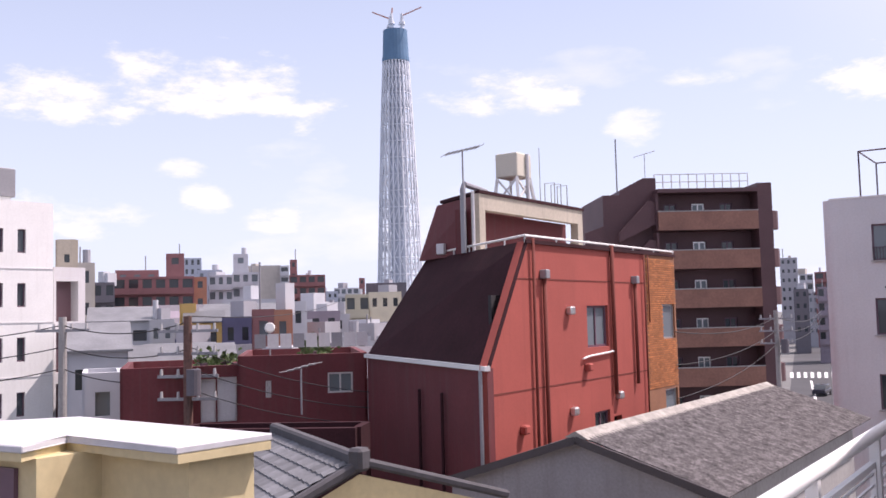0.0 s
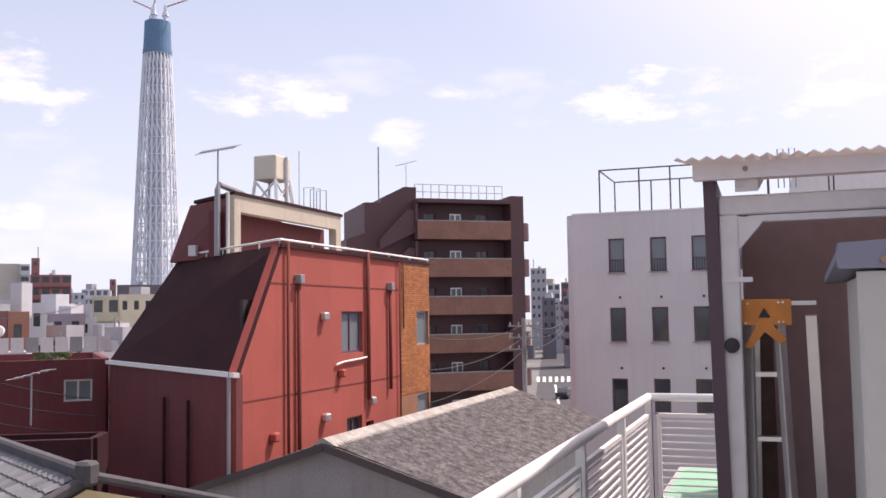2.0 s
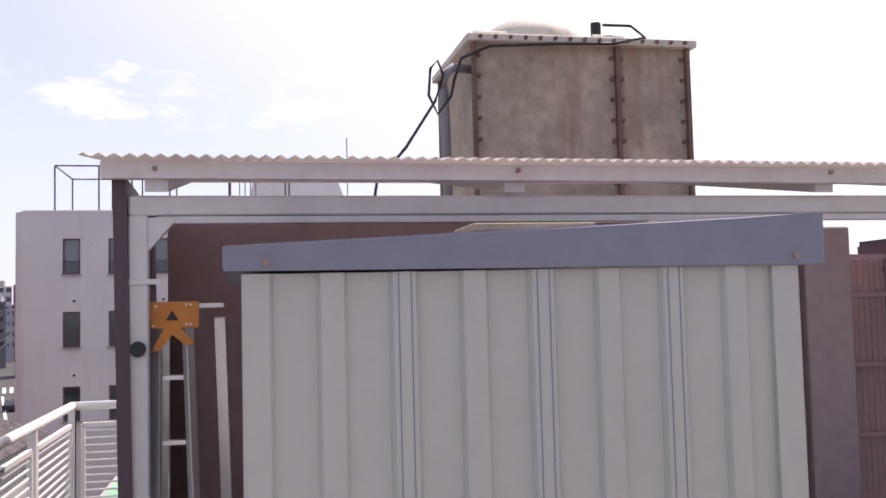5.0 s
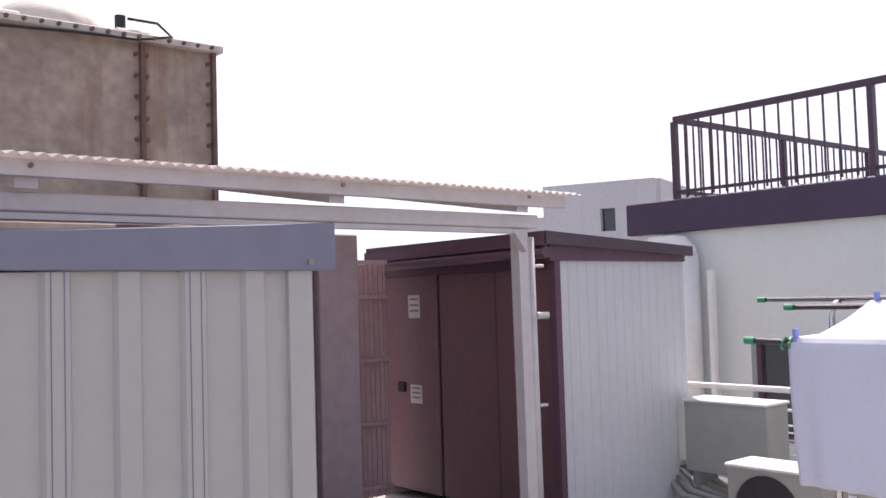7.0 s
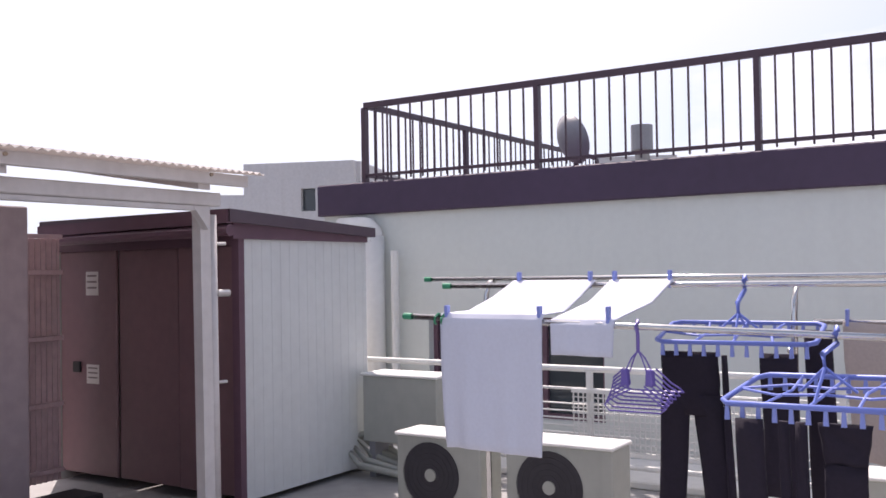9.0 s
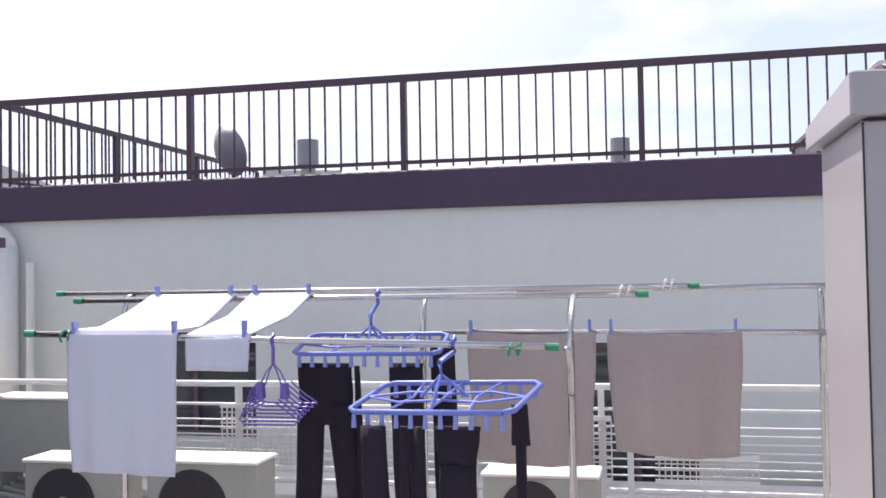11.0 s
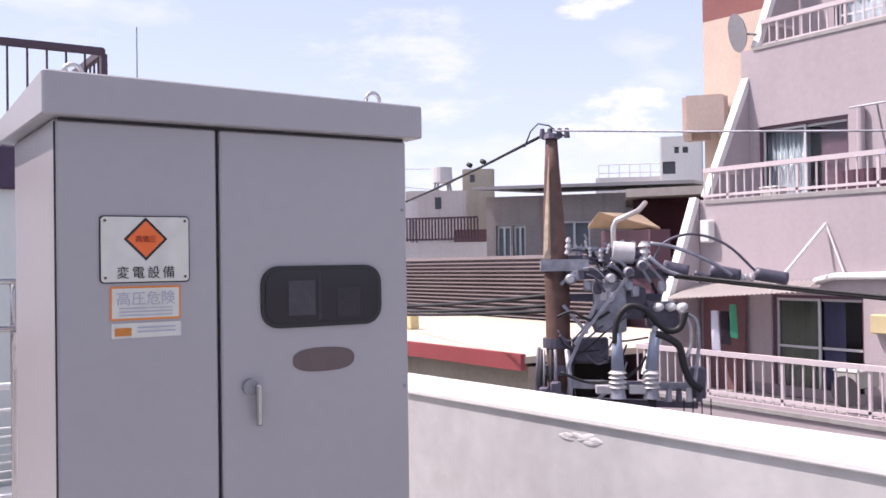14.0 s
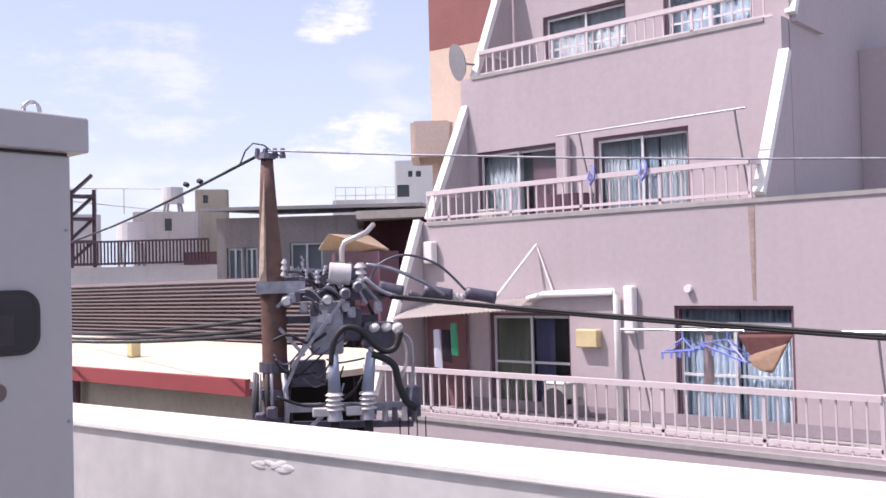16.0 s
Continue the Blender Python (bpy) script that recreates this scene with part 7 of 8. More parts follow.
def sliding_window(x1, y, hole, drapes, top_light):
    """A dark outer frame with two pale sliding sashes, a rail across each, clear panes and drapes that hang behind."""
    a0, a1, c0, c1 = hole
    w = part("window", B(), m_brownsteel, lil)
    bm = B()
    X = lambda a: x1 - a
    for z0, z1 in ((c0, c0 + 0.05), (c1 - 0.045, c1)):
        box(bm, X(a0), X(a1), y - 0.14, y - 0.04, z0, z1)
    for a, b in ((a0, a0 + 0.045), (a1 - 0.045, a1)):
        box(bm, X(a), X(b), y - 0.14, y - 0.04, c0 + 0.05, c1 - 0.045)
    bm.to_mesh(w.data)
    bm.free()
    mid, head = (a0 + a1) / 2, c1 - 0.045 - (0.2 if top_light else 0.0)
    for i, (a, b) in enumerate(((a0 + 0.045, mid + 0.03), (mid - 0.03, a1 - 0.045))):
        d = y - 0.075 - 0.035 * i
        bm = B()
        for z0, z1 in ((c0 + 0.052, c0 + 0.11), (head - 0.04, head - 0.002), (c0 + (head - c0) * 0.5, c0 + (head - c0) * 0.5 + 0.035)):
            box(bm, X(a), X(b), d - 0.025, d, z0, z1)
        for e, f in ((a, a + 0.04), (b - 0.04, b)):
            box(bm, X(e), X(f), d - 0.024, d - 0.001, c0 + 0.055, head - 0.004)
        sash = part("sash", bm, m_sash, w)
        pane = part("pane", box(B(), X(a + 0.03), X(b - 0.03), d - 0.014, d - 0.010, c0 + 0.08, head - 0.02), m_clear, w)
        pane.visible_shadow = False
        if top_light:
            part("sash", box(B(), X(a), X(b), d - 0.022, d - 0.002, head, head + 0.03), m_sash, w)
            pane = part("pane", box(B(), X(a + 0.01), X(b - 0.01), d - 0.014, d - 0.010, head + 0.03, c1 - 0.045), m_clear, w)
            pane.visible_shadow = False
    for f0, f1, mat in drapes:
        bm = B()
        row = []
        n = 36
        for i in range(n + 1):
            x = X(a0 + (a1 - a0) * (f0 + (f1 - f0) * i / n))
            o = y - 0.2 + 0.022 * math.sin(i * 1.7) + 0.012 * math.sin(i * 0.6 + f0 * 9)
            row.append([bm.verts.new((x, o - e, z)) for e in (0, 0.008) for z in (c0 + 0.02, c1 - 0.02)])
        for p, q in zip(row, row[1:]):
            bm.faces.new((p[0], q[0], q[1], p[1])), bm.faces.new((p[2], p[3], q[3], q[2])), bm.faces.new((p[1], q[1], q[3], p[3]))
        part("curtain", bm, mat, w, smooth=True)
    # room shade painted as one near-black sheet behind the drapes
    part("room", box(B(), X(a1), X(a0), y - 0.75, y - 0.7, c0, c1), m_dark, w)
def storey(x0, x1, y, z0, z1, wins):
    """A wall that faces +y from x1 (east) to x0, with sliding windows."""
    holes = [(x1 - a, x1 - b, c, d) for a, b, c, d, *_ in wins]
    part("wall", pierced(B(), (x1, y), (-1, 0), x1 - x0, z0, z1, holes, 0.25), m_lilac, lil)
    for (a, b, c, d, drapes, light), h in zip(wins, holes):
        sliding_window(x1, y, h, drapes, light)
m_clear = bpy.data.materials.new("clear_pane")
m_clear.use_nodes = True
pane = m_clear.node_tree.nodes["Principled BSDF"]
pane.inputs["Base Color"].default_value, pane.inputs["Roughness"].default_value = (0.8, 0.85, 0.87, 1), 0.03
pane.inputs["Transmission Weight"].default_value, pane.inputs["IOR"].default_value = 1.0, 1.3
storey(AX0, AX1, -10.6, 0, 9.92, [])
storey(AX0, AX1, -11.75, 9.9, 12.83, [(9.2, 7.72, 9.95, 11.42, [(0.03, 0.42, m_curt), (0.5, 0.72, m_violet)], False), (6.08, 4.5, 9.95, 11.53, [(0.02, 0.5, m_bcurt), (0.52, 0.98, m_bcurt)], True), (2.6, 1.0, 9.95, 11.5, [(0.0, 0.5, m_bcurt)], True)])
storey(5.0, AX1, -12.95, 12.8, 15.38, [(10.33, 8.7, 12.85, 14.08, [(0.02, 0.5, m_lace)], False), (8.0, 6.4, 12.85, 14.07, [(0.05, 0.3, m_lace), (0.32, 0.62, m_bcurt), (0.66, 0.98, m_lace)], False)])
storey(5.0, AX1, -14.4, 15.3, 18.6, [(9.9, 8.2, 15.4, 16.6, [(0.05, 0.95, m_lace)], False), (7.5, 6.0, 15.4, 16.6, [(0.05, 0.95, m_bcurt)], False)])
part("door_leaf", box(B(), 8.75, 9.28, -13.16, -13.13, 12.87, 14.03), m_brownsteel, lil, "dark brown inner door")
m_stain = paint("rust_run_stain", (0.36, 0.28, 0.25), 0.95, 0.25, 30.0, 4.0, 0.05)
part("stain", hull(B(), [(5.03, -11.746, 12.78), (4.94, -11.746, 12.78), (5.0, -11.746, 11.6), (4.96, -11.746, 11.6), (4.98, -11.74, 12.2)]), m_stain, lil, "rusty run-off stain on the stucco")
part("skirting", box(B(), AX0, AX1 - 0.3, -11.749, -11.735, 9.97, 10.12), paint("grey_lilac_skirting", (0.30, 0.26, 0.29), 0.9, 0.1), lil)
part("end_wall", box(B(), 4.985, 5.22, -22, -13.21, 12.84, 18.6), m_lilac, lil)
part("end_wall", box(B(), 4.4, 4.98, -22, -16.0, 12.84, 15.4), m_lilac, lil)
for yy, za, zb in ((-12.0, 0, 12.8), (-13.2, 12.8, 15.3), (-14.65, 15.3, 18.6)):
    part("flank", box(B(), AX1 - 0.2, AX1 - 0.02, -22, yy, za, zb - 0.004), m_lilac, lil)
part("lower_flank", box(B(), AX1 - 0.2, AX1 - 0.02, -11.9, -10.65, 0, 9.9), m_lilac, lil)
for y0, y1, z, x0 in ((-11.75, -10.6, 9.9, AX0), (-22, -11.76, 12.8, AX0), (-14.4, -12.96, 15.34, 5.24), (-22, -14.0, 18.6, 5.24)):
    part("terrace", box(B(), x0, AX1 - 0.25, y0 - 0.001, y1 + 0.03, z + 0.004, z + 0.06), m_concrete, lil)
for x in (AX1 - 0.08, 4.97):
    for ya, za, yb, zb in ((-10.6, 11.45, -11.72, 12.85), (-11.98, 13.78, -13.0, 14.85), (-13.25, 16.3, -14.3, 17.7)):
        if x < 6 and za < 12:
            continue
        zlow = 9.9 if za < 12 else (12.8 if za < 14 else 15.35)
        part("fin", hull(B(), [(x - 0.06, ya, zlow), (x + 0.06, ya, zlow), (x - 0.06, yb, zlow), (x + 0.06, yb, zlow), (x - 0.06, ya, za - (0.9 if za > 12 else 1.3)), (x + 0.06, ya, za - (0.9 if za > 12 else 1.3)), (x - 0.06, yb, zb), (x + 0.06, yb, zb)]), m_lilac, lil)
        part("fin_cap", beam(B(), (x, ya + 0.02, za - (0.85 if za > 12 else 1.25)), (x, yb + 0.02, zb + 0.05), 0.14, 0.1), m_white, lil, "white slanted fin coping")
m_railw = paint("pale_pink_rail", (0.62, 0.55, 0.57), 0.6, 0.06)
def balcony(x0, x1, y, z0, z1, pitch=0.155):
    b = part("balcony_rail", beam(B(), (x0, y, z1), (x1, y, z1), 0.07, 0.07), m_railw, lil, "pale painted balcony rail")
    part("lower_rail", beam(B(), (x0, y, z0 + 0.06), (x1, y, z0 + 0.06), 0.04, 0.04), m_railw, b)
    n = int((x1 - x0) / pitch)
    for i in range(n + 1):
        x = x0 + (x1 - x0) * i / n
        wd = 0.02 if i % 8 else 0.04
        part("baluster", box(B(), x - wd / 2, x + wd / 2, y - wd / 2, y + wd / 2, z0 - (0 if i % 8 else 0.02), z1 - 0.03), m_railw, b)
    for x in (x0, x1):
        part("side_rail", beam(B(), (x, y, z1), (x, y - 0.8, z1), 0.06, 0.06), m_railw, b)
    part("kerb", box(B(), x0 - 0.05, x1 + 0.02, y - 0.1, y + 0.08, z0 - 0.1, z0 - 0.005), m_lilac, b)
balcony(3.2, 10.85, -10.68, 10.02, 10.62)
balcony(5.03, 10.5, -11.85, 12.88, 13.34)
balcony(5.22, 10.5, -13.3, 15.44, 15.88)
part("drain_pipe", tube(B(), [(8.4, -11.68, 11.62), (8.1, -11.68, 11.69), (6.95, -11.68, 11.72), (6.9, -11.68, 11.66), (6.9, -11.68, 9.95)], 0.05), m_white, lil, smooth=True)
part("pipe_cover", bevel(box(B(), 6.62, 6.78, -11.76, -11.64, 11.15, 11.8), 0.02), m_white, lil)
part("drain_pipe", rod(B(), (8.45, -12.88, 12.85), (8.45, -12.88, 14.15), 0.06), m_lilac, lil)
part("meter_box", bevel(box(B(), 7.2, 7.55, -11.75, -11.62, 10.95, 11.2), 0.015), m_cream, lil)
part("lamp", rod(B(), (5.85, -11.75, 11.75), (5.85, -11.68, 11.75), 0.05), m_white, lil)
part("box", bevel(box(B(), 10.2, 10.4, -11.74, -11.6, 12.2, 12.55), 0.02), m_white, lil)
part("awning", corrugated(B(), (8.35, -11.7, 11.64), (10.6, -11.7, 11.54), (10.33, -10.75, 11.36), (7.9, -10.75, 11.52), 30, 0.012, 0.006), m_sheet, lil, "pale corrugated awning")
part("stay", rod(B(), (8.25, -11.73, 12.42), (8.55, -10.9, 11.5), 0.02), m_white, lil)
part("stay", rod(B(), (8.25, -11.73, 12.42), (7.95, -11.7, 11.7), 0.015), m_white, lil)
part("partition", box(B(), 9.6, 10.4, -11.7, -11.66, 9.95, 11.4), paint("maroon_partition", (0.22, 0.11, 0.12), 0.8, 0.1), lil)
outdoor_unit(9.50, -12.55, -12.3, 13.05, False, "small white unit on the upper apartment balcony")
for k in range(3):
    shrub(8.27 - 0.16 * k, -12.4, 12.87, 0.17)
for x in (7.32, 6.50):
    solid("rail_hook", tube(B(), [(x, -11.8, 13.5), (x - 0.05, -11.79, 13.44), (x - 0.06, -11.78, 13.32), (x, -11.77, 13.22), (x + 0.05, -11.78, 13.3), (x + 0.03, -11.79, 13.42)], 0.018, 6), m_blueplastic, "violet-blue plastic hanger on the balcony rail", "hanger", "rail hangers", smooth=True)
ou = outdoor_unit(7.35, -11.5, -11.0, 10.52, False, "pale outdoor unit on the apartment balcony")
ob = part("fan_recess", rod(B(), (7.5, -10.99, 10.25), (7.5, -10.985, 10.25), 0.2, n=20), m_fan, ou)
for x0, x1, y, z in ((6.4, 2.9, -10.95, 11.26), (8.0, 5.1, -11.95, 14.0)):
    solid("balcony_pole", rod(B(), (x0, y, z), (x1, y, z + 0.03), 0.015), m_steel, "laundry pole on the apartment balcony", "pole", "balcony poles")
for x, y, z, h in ((5.25, -11.95, 12.9, 1.15), (7.6, -11.95, 12.9, 1.1), (6.2, -10.95, 9.96, 1.28), (3.3, -10.95, 9.96, 1.28)):
    solid("pole_holder", tube(B(), [(x, y - 0.4, z), (x, y - 0.1, z + h * 0.7), (x, y, z + h)], 0.015, 6), m_grey, "metal arm holding the laundry pole", "bracket", "pole holders")
for x, z, w, h, mat, lab in ((9.25, 11.3, 0.05, 0.5, m_greenplastic, "green cloth drying under the awning"), (9.4, 11.2, 0.07, 0.5, m_blackcloth, "dark cloth drying under the awning"), (9.58, 11.2, 0.06, 0.6, m_whitecloth, "white cloth drying under the awning")):
    solid("drying_cloth", bevel(hull(B(), [(x - w, -11.0, z), (x + w, -11.0, z), (x - w * 1.3, -11.02, z - h), (x + w * 1.2, -10.98, z - h * 0.95), (x - w, -10.96, z), (x + w, -10.96, z)]), 0.012, 2), mat, lab, "clothes", "balcony washing")
bl = thing("blanket", (4.5, -10.95, 10.75), "dark brown blanket with a tan lining over the balcony pole", "blanket")
part("cloth", bevel(hull(B(), [(4.86, -10.98, 11.26), (4.22, -10.98, 11.27), (4.2, -10.93, 11.22), (4.84, -10.93, 11.2), (4.72, -10.96, 10.98), (4.42, -10.95, 11.02), (4.26, -10.96, 11.14)]), 0.012, 2), paint("brown_blanket", (0.17, 0.075, 0.07), 0.95, 0.2), bl)
part("lining", bevel(hull(B(), [(4.74, -10.955, 10.99), (4.24, -10.955, 11.17), (4.3, -10.92, 11.1), (4.42, -10.9, 10.84), (4.45, -10.95, 10.79), (4.58, -10.91, 10.82), (4.72, -10.92, 10.9)]), 0.012, 2), paint("tan_lining", (0.36, 0.24, 0.17), 0.95, 0.2), bl, "tan underside of the blanket")
for x, wd, tilt in ((5.55, 0.21, 0.02), (4.98, 0.28, -0.1)):
    bh = thing("small_hanger", (x, -10.95, 11.0), "blue peg hanger on the balcony pole", "hanger", "balcony hangers")
    edge = [Vector((x + wd * a, -10.95 + 0.14 * b, 11.02 + tilt * -a)) for a, b in ((-1, -1), (1, -1), (1, 1), (-1, 1), (-1, -1))]
    part("frame", tube(B(), edge, 0.013, 6), m_blueplastic, bh)
    for k in range(4):
        part("stay", tube(B(), [edge[k], Vector((x, -10.95, 11.17))], 0.008, 5), m_blueplastic, bh)
    for k in range(8):
        q = edge[3].lerp(edge[2], k / 7) if k % 2 else edge[0].lerp(edge[1], k / 7)
        part("peg", box(B(), q.x - 0.012, q.x + 0.012, q.y - 0.008, q.y + 0.008, q.z - 0.08, q.z - 0.005), m_peg, bh)
    part("hook", tube(B(), [(x, -10.95, 11.16), (x, -10.95, 11.25), (x, -10.97, 11.28)], 0.012, 6), m_blueplastic, bh)
solid("rolled_cloth", bevel(hull(B(), [(5.28, -10.97, 11.25), (5.16, -10.97, 11.25), (5.3, -10.93, 10.5), (5.14, -10.93, 10.55), (5.22, -10.9, 10.9)]), 0.012, 2), paint("grey_brown_cloth", (0.22, 0.18, 0.19), 0.95, 0.2), "grey-brown cloth hanging from the balcony pole", "clothes")
ds = thing("balcony_dish", (10.75, -13.2, 15.6), "grey satellite dish on the balcony corner", "dish")
bm = rod(B(), (10.85, -13.1, 15.75), (10.83, -13.14, 15.76), 0.33, 0.28, 24)
part("reflector", bm, m_grey, ds)
part("arm", rod(B(), (10.6, -13.3, 15.7), (10.84, -13.14, 15.75), 0.02), m_grey, ds)

# ---- pole with its switchgear ----
PX, PY = 7.093, -5.922
m_gear = paint("dark_galvanised_gear", (0.13, 0.12, 0.16), 0.5, 0.25, 14.0, 3.0, 0.05, metal=0.3)
m_galv = paint("galvanised_steel", (0.40, 0.40, 0.45), 0.5, 0.25, 16.0, 4.0, 0.05, metal=0.35)
m_porc = paint("porcelain", (0.62, 0.60, 0.60), 0.3, 0.1, 18.0, 5.0, 0.02)
m_cap = paint("blue_grey_cap", (0.30, 0.35, 0.45), 0.5, 0.1)
pole = thing("utility_pole", (PX, PY, 0), "weathered brown utility pole crowded with switchgear and insulators", "utility pole")
ax, out = Vector((-0.64, -0.768, 0)), Vector((-0.768, 0.64, 0))       # across the street, and towards the roof
def at_pole(d, z, o=0.0):
    return Vector((PX, PY, z)) + ax * d + out * o
part("shaft", tube(B(), [at_pole(0.03, 0), at_pole(0.03, 10.5), at_pole(0.025, 11.6), at_pole(0.02, 11.95), at_pole(0.005, 12.35), at_pole(-0.005, 12.8), at_pole(-0.01, 13.12)], 0.1, 18), m_pole, pole, smooth=True)
shaft = pole.children[0].data
for v in shaft.vertices:
    k = float(np.interp(v.co.z, [0, 10.5, 11.95, 12.35, 12.8, 13.12], [1.55, 1.12, 1.18, 1.0, 0.74, 0.56]))
    v.co.x, v.co.y = PX + (v.co.x - PX) * k, PY + (v.co.y - PY) * k
# sunlight on the shaft's left side, painted as a pale added strip
part("split_wood", hull(B(), [at_pole(d, z, 0.1 if z < 12.4 else 0.07) for d, z in ((-0.1, 11.98), (-0.02, 11.98), (-0.07, 12.5), (-0.035, 12.5), (-0.03, 13.0))] + [at_pole(-0.05, 12.1, 0.13)]), paint("sunlit_wood_tone", (0.46, 0.36, 0.28), 0.9, 0.3, 20.0, 3.0, 0.3), pole, "pale strip painting the sunlit left side of the shaft")
part("top_cap", rod(B(), at_pole(-0.01, 13.12), at_pole(-0.01, 13.17), 0.085, 0.07), m_gear, pole)
for d in (-0.09, -0.02, 0.07, 0.14):
    part("top_insulator", rod(B(), at_pole(d, 13.13), at_pole(d, 13.22), 0.03, 0.02, 8), m_gear, pole)
part("top_loop", tube(B(), [at_pole(d, z) for d, z in ((-0.26, 13.05), (-0.2, 13.2), (-0.13, 13.27), (-0.03, 13.25), (0.06, 13.18), (0.13, 13.14))], 0.008, 6), m_gear, pole, smooth=True)
for z, r in ((11.93, 0.15), (11.2, 0.135), (10.95, 0.14), (10.7, 0.14)):
    part("band", rod(B(), at_pole(0.02, z - 0.045), at_pole(0.02, z + 0.045), r, n=16), m_galv if z > 11.5 else m_gear, pole)
# arms and struts
for d0, d1, z0, z1, o, w, mat in ((-0.12, 0.32, 11.93, 11.93, 0.14, 0.11, m_galv), (0.0, 0.78, 11.98, 11.98, 0.0, 0.08, m_gear), (0.0, 1.05, 11.84, 11.84, 0.05, 0.09, m_gear), (0.0, 1.0, 11.62, 11.62, -0.1, 0.07, m_gear),
                                  (0.12, 1.36, 10.83, 10.80, 0.12, 0.075, m_galv), (0.12, 1.3, 10.66, 10.62, 0.0, 0.06, m_gear), (0.05, 0.55, 10.45, 10.62, 0.2, 0.05, m_galv)):
    part("crossarm", beam(B(), at_pole(d0, z0, o), at_pole(d1, z1, o), 0.07, w), mat, pole)
for d0, z0, d1, z1, o in ((0.18, 11.2, 0.72, 11.88, 0.2), (0.12, 11.0, 0.4, 11.62, 0.16), (0.08, 11.56, 0.3, 11.3, 0.14), (0.3, 10.62, 0.56, 10.84, 0.16), (0.06, 11.75, 0.24, 11.92, 0.15)):
    part("brace", beam(B(), at_pole(d0, z0, o), at_pole(d1, z1, o), 0.045, 0.03), m_galv, pole)
def stack(p, q, r, n=5, mat=None, label=""):
    """A ribbed insulator from p to q."""
    p, q = Vector(p), Vector(q)
    bm = B()
    rod(bm, p, q, r * 0.55, n=12)
    for i in range(n):
        a = p.lerp(q, (i + 0.2) / n)
        b = p.lerp(q, (i + 0.75) / n)
        rod(bm, a, b, r, r * 0.72, 14)
    return part("insulator", bm, mat or m_porc, pole, label)
# two cable heads: ribbed porcelain, blue-grey cap, dark tail
for d, lean in ((0.56, 0.0), (0.86, 0.04)):
    p = at_pole(d, 10.72, 0.28)
    part("cable_tail", tube(B(), [p - Vector((0, 0, 0.75)), p - Vector((0, 0, 0.3)) + ax * 0.01, p], 0.042, 10), m_black, pole, smooth=True)
    part("collar", rod(B(), p, p + Vector((0, 0, 0.09)), 0.075, 0.06, 14), m_galv, pole)
    stack(p + Vector((0, 0, 0.09)), p + Vector((0, 0, 0.26)), 0.085, 4, None, "white porcelain sheds of a cable head")
    part("cable_head", rod(B(), p + Vector((0, 0, 0.26)), p + Vector((0, 0, 0.6)) + ax * lean, 0.058, 0.042, 16), m_cap, pole, "blue-grey cable head cap", True)
    part("clamp", bevel(rod(B(), p + Vector((0, 0, 0.6)) + ax * lean, p + Vector((0, 0, 0.65)) + ax * lean, 0.03, n=10), 0.006), m_galv, pole)
    part("strap", bevel(hull(B(), [p + ax * a + out * b + Vector((0, 0, c)) for a in (-0.2, -0.02) for b in (-0.03, 0.03) for c in (0.04, 0.12)]), 0.008), m_porc, pole)
# surge drum with its cone, and a pale insulator beside it
part("drum", bevel(rod(B(), at_pole(0.54, 12.05, 0.1), at_pole(0.74, 12.03, 0.1), 0.1, n=24), 0.006), m_porc, pole, "pale cylindrical surge drum")
part("drum_cone", rod(B(), at_pole(0.74, 12.03, 0.1), at_pole(0.83, 12.02, 0.1), 0.06, 0.025, 12), m_gear, pole)
stack(at_pole(0.83, 11.9, 0.12), at_pole(0.83, 12.14, 0.12), 0.06, 4)
# upper cluster of small insulators and their pins
random.seed(5)
for k in range(15):
    d, z = 0.12 + 0.036 * k + random.uniform(-0.015, 0.015), random.uniform(11.92, 12.06)
    o = random.uniform(-0.1, 0.2)
    h = random.uniform(0.09, 0.17)
    stack(at_pole(d, z, o), at_pole(d + random.uniform(-0.03, 0.03), z + h, o), random.uniform(0.015, 0.028), 3, random.choice((m_porc, m_galv, m_galv, m_gear)))
    if k % 2:
        part("pin", beam(B(), at_pole(d, z + h, o), at_pole(d + random.uniform(-0.1, 0.12), z + h + random.uniform(-0.02, 0.07), o), 0.02, 0.02), m_galv, pole)
for d, z in ((0.15, 11.8), (0.52, 11.8), (0.68, 11.86), (0.8, 11.92)):
    part("insulator_end", rod(B(), at_pole(d, z, 0.12), at_pole(d, z, 0.26), 0.055, 0.045, 14), m_galv, pole, smooth=True)
    part("insulator_face", rod(B(), at_pole(d, z, 0.26), at_pole(d, z, 0.275), 0.034, n=12), m_porc if d < 0.6 else m_gear, pole)
for k in range(9):
    d, z = random.uniform(0.15, 1.0), random.uniform(11.58, 11.9)
    part("fitting", bevel(hull(B(), [at_pole(d + a, z + c, 0.1 + b) for a in (-0.035, 0.04) for b in (0, 0.08) for c in (-0.05, 0.05)]), 0.012), random.choice((m_gear, m_galv)), pole)
# switch bodies
for d0, d1, z0, z1, o0, o1, mat, lab in ((0.36, 0.66, 11.3, 11.78, -0.15, 0.14, m_galv, "grey switch box"), (0.16, 0.5, 11.0, 11.24, -0.2, 0.0, m_gear, ""), (0.84, 1.14, 11.34, 11.58, -0.1, 0.16, m_gear, "dark switch head with white bushings"), (0.6, 0.84, 11.42, 11.72, -0.15, 0.1, m_gear, "")):
    part("switch_box", bevel(hull(B(), [at_pole(d, z, o) for d in (d0, d1) for z in (z0, z1) for o in (o0, o1)]), 0.025, 2), mat, pole, lab)
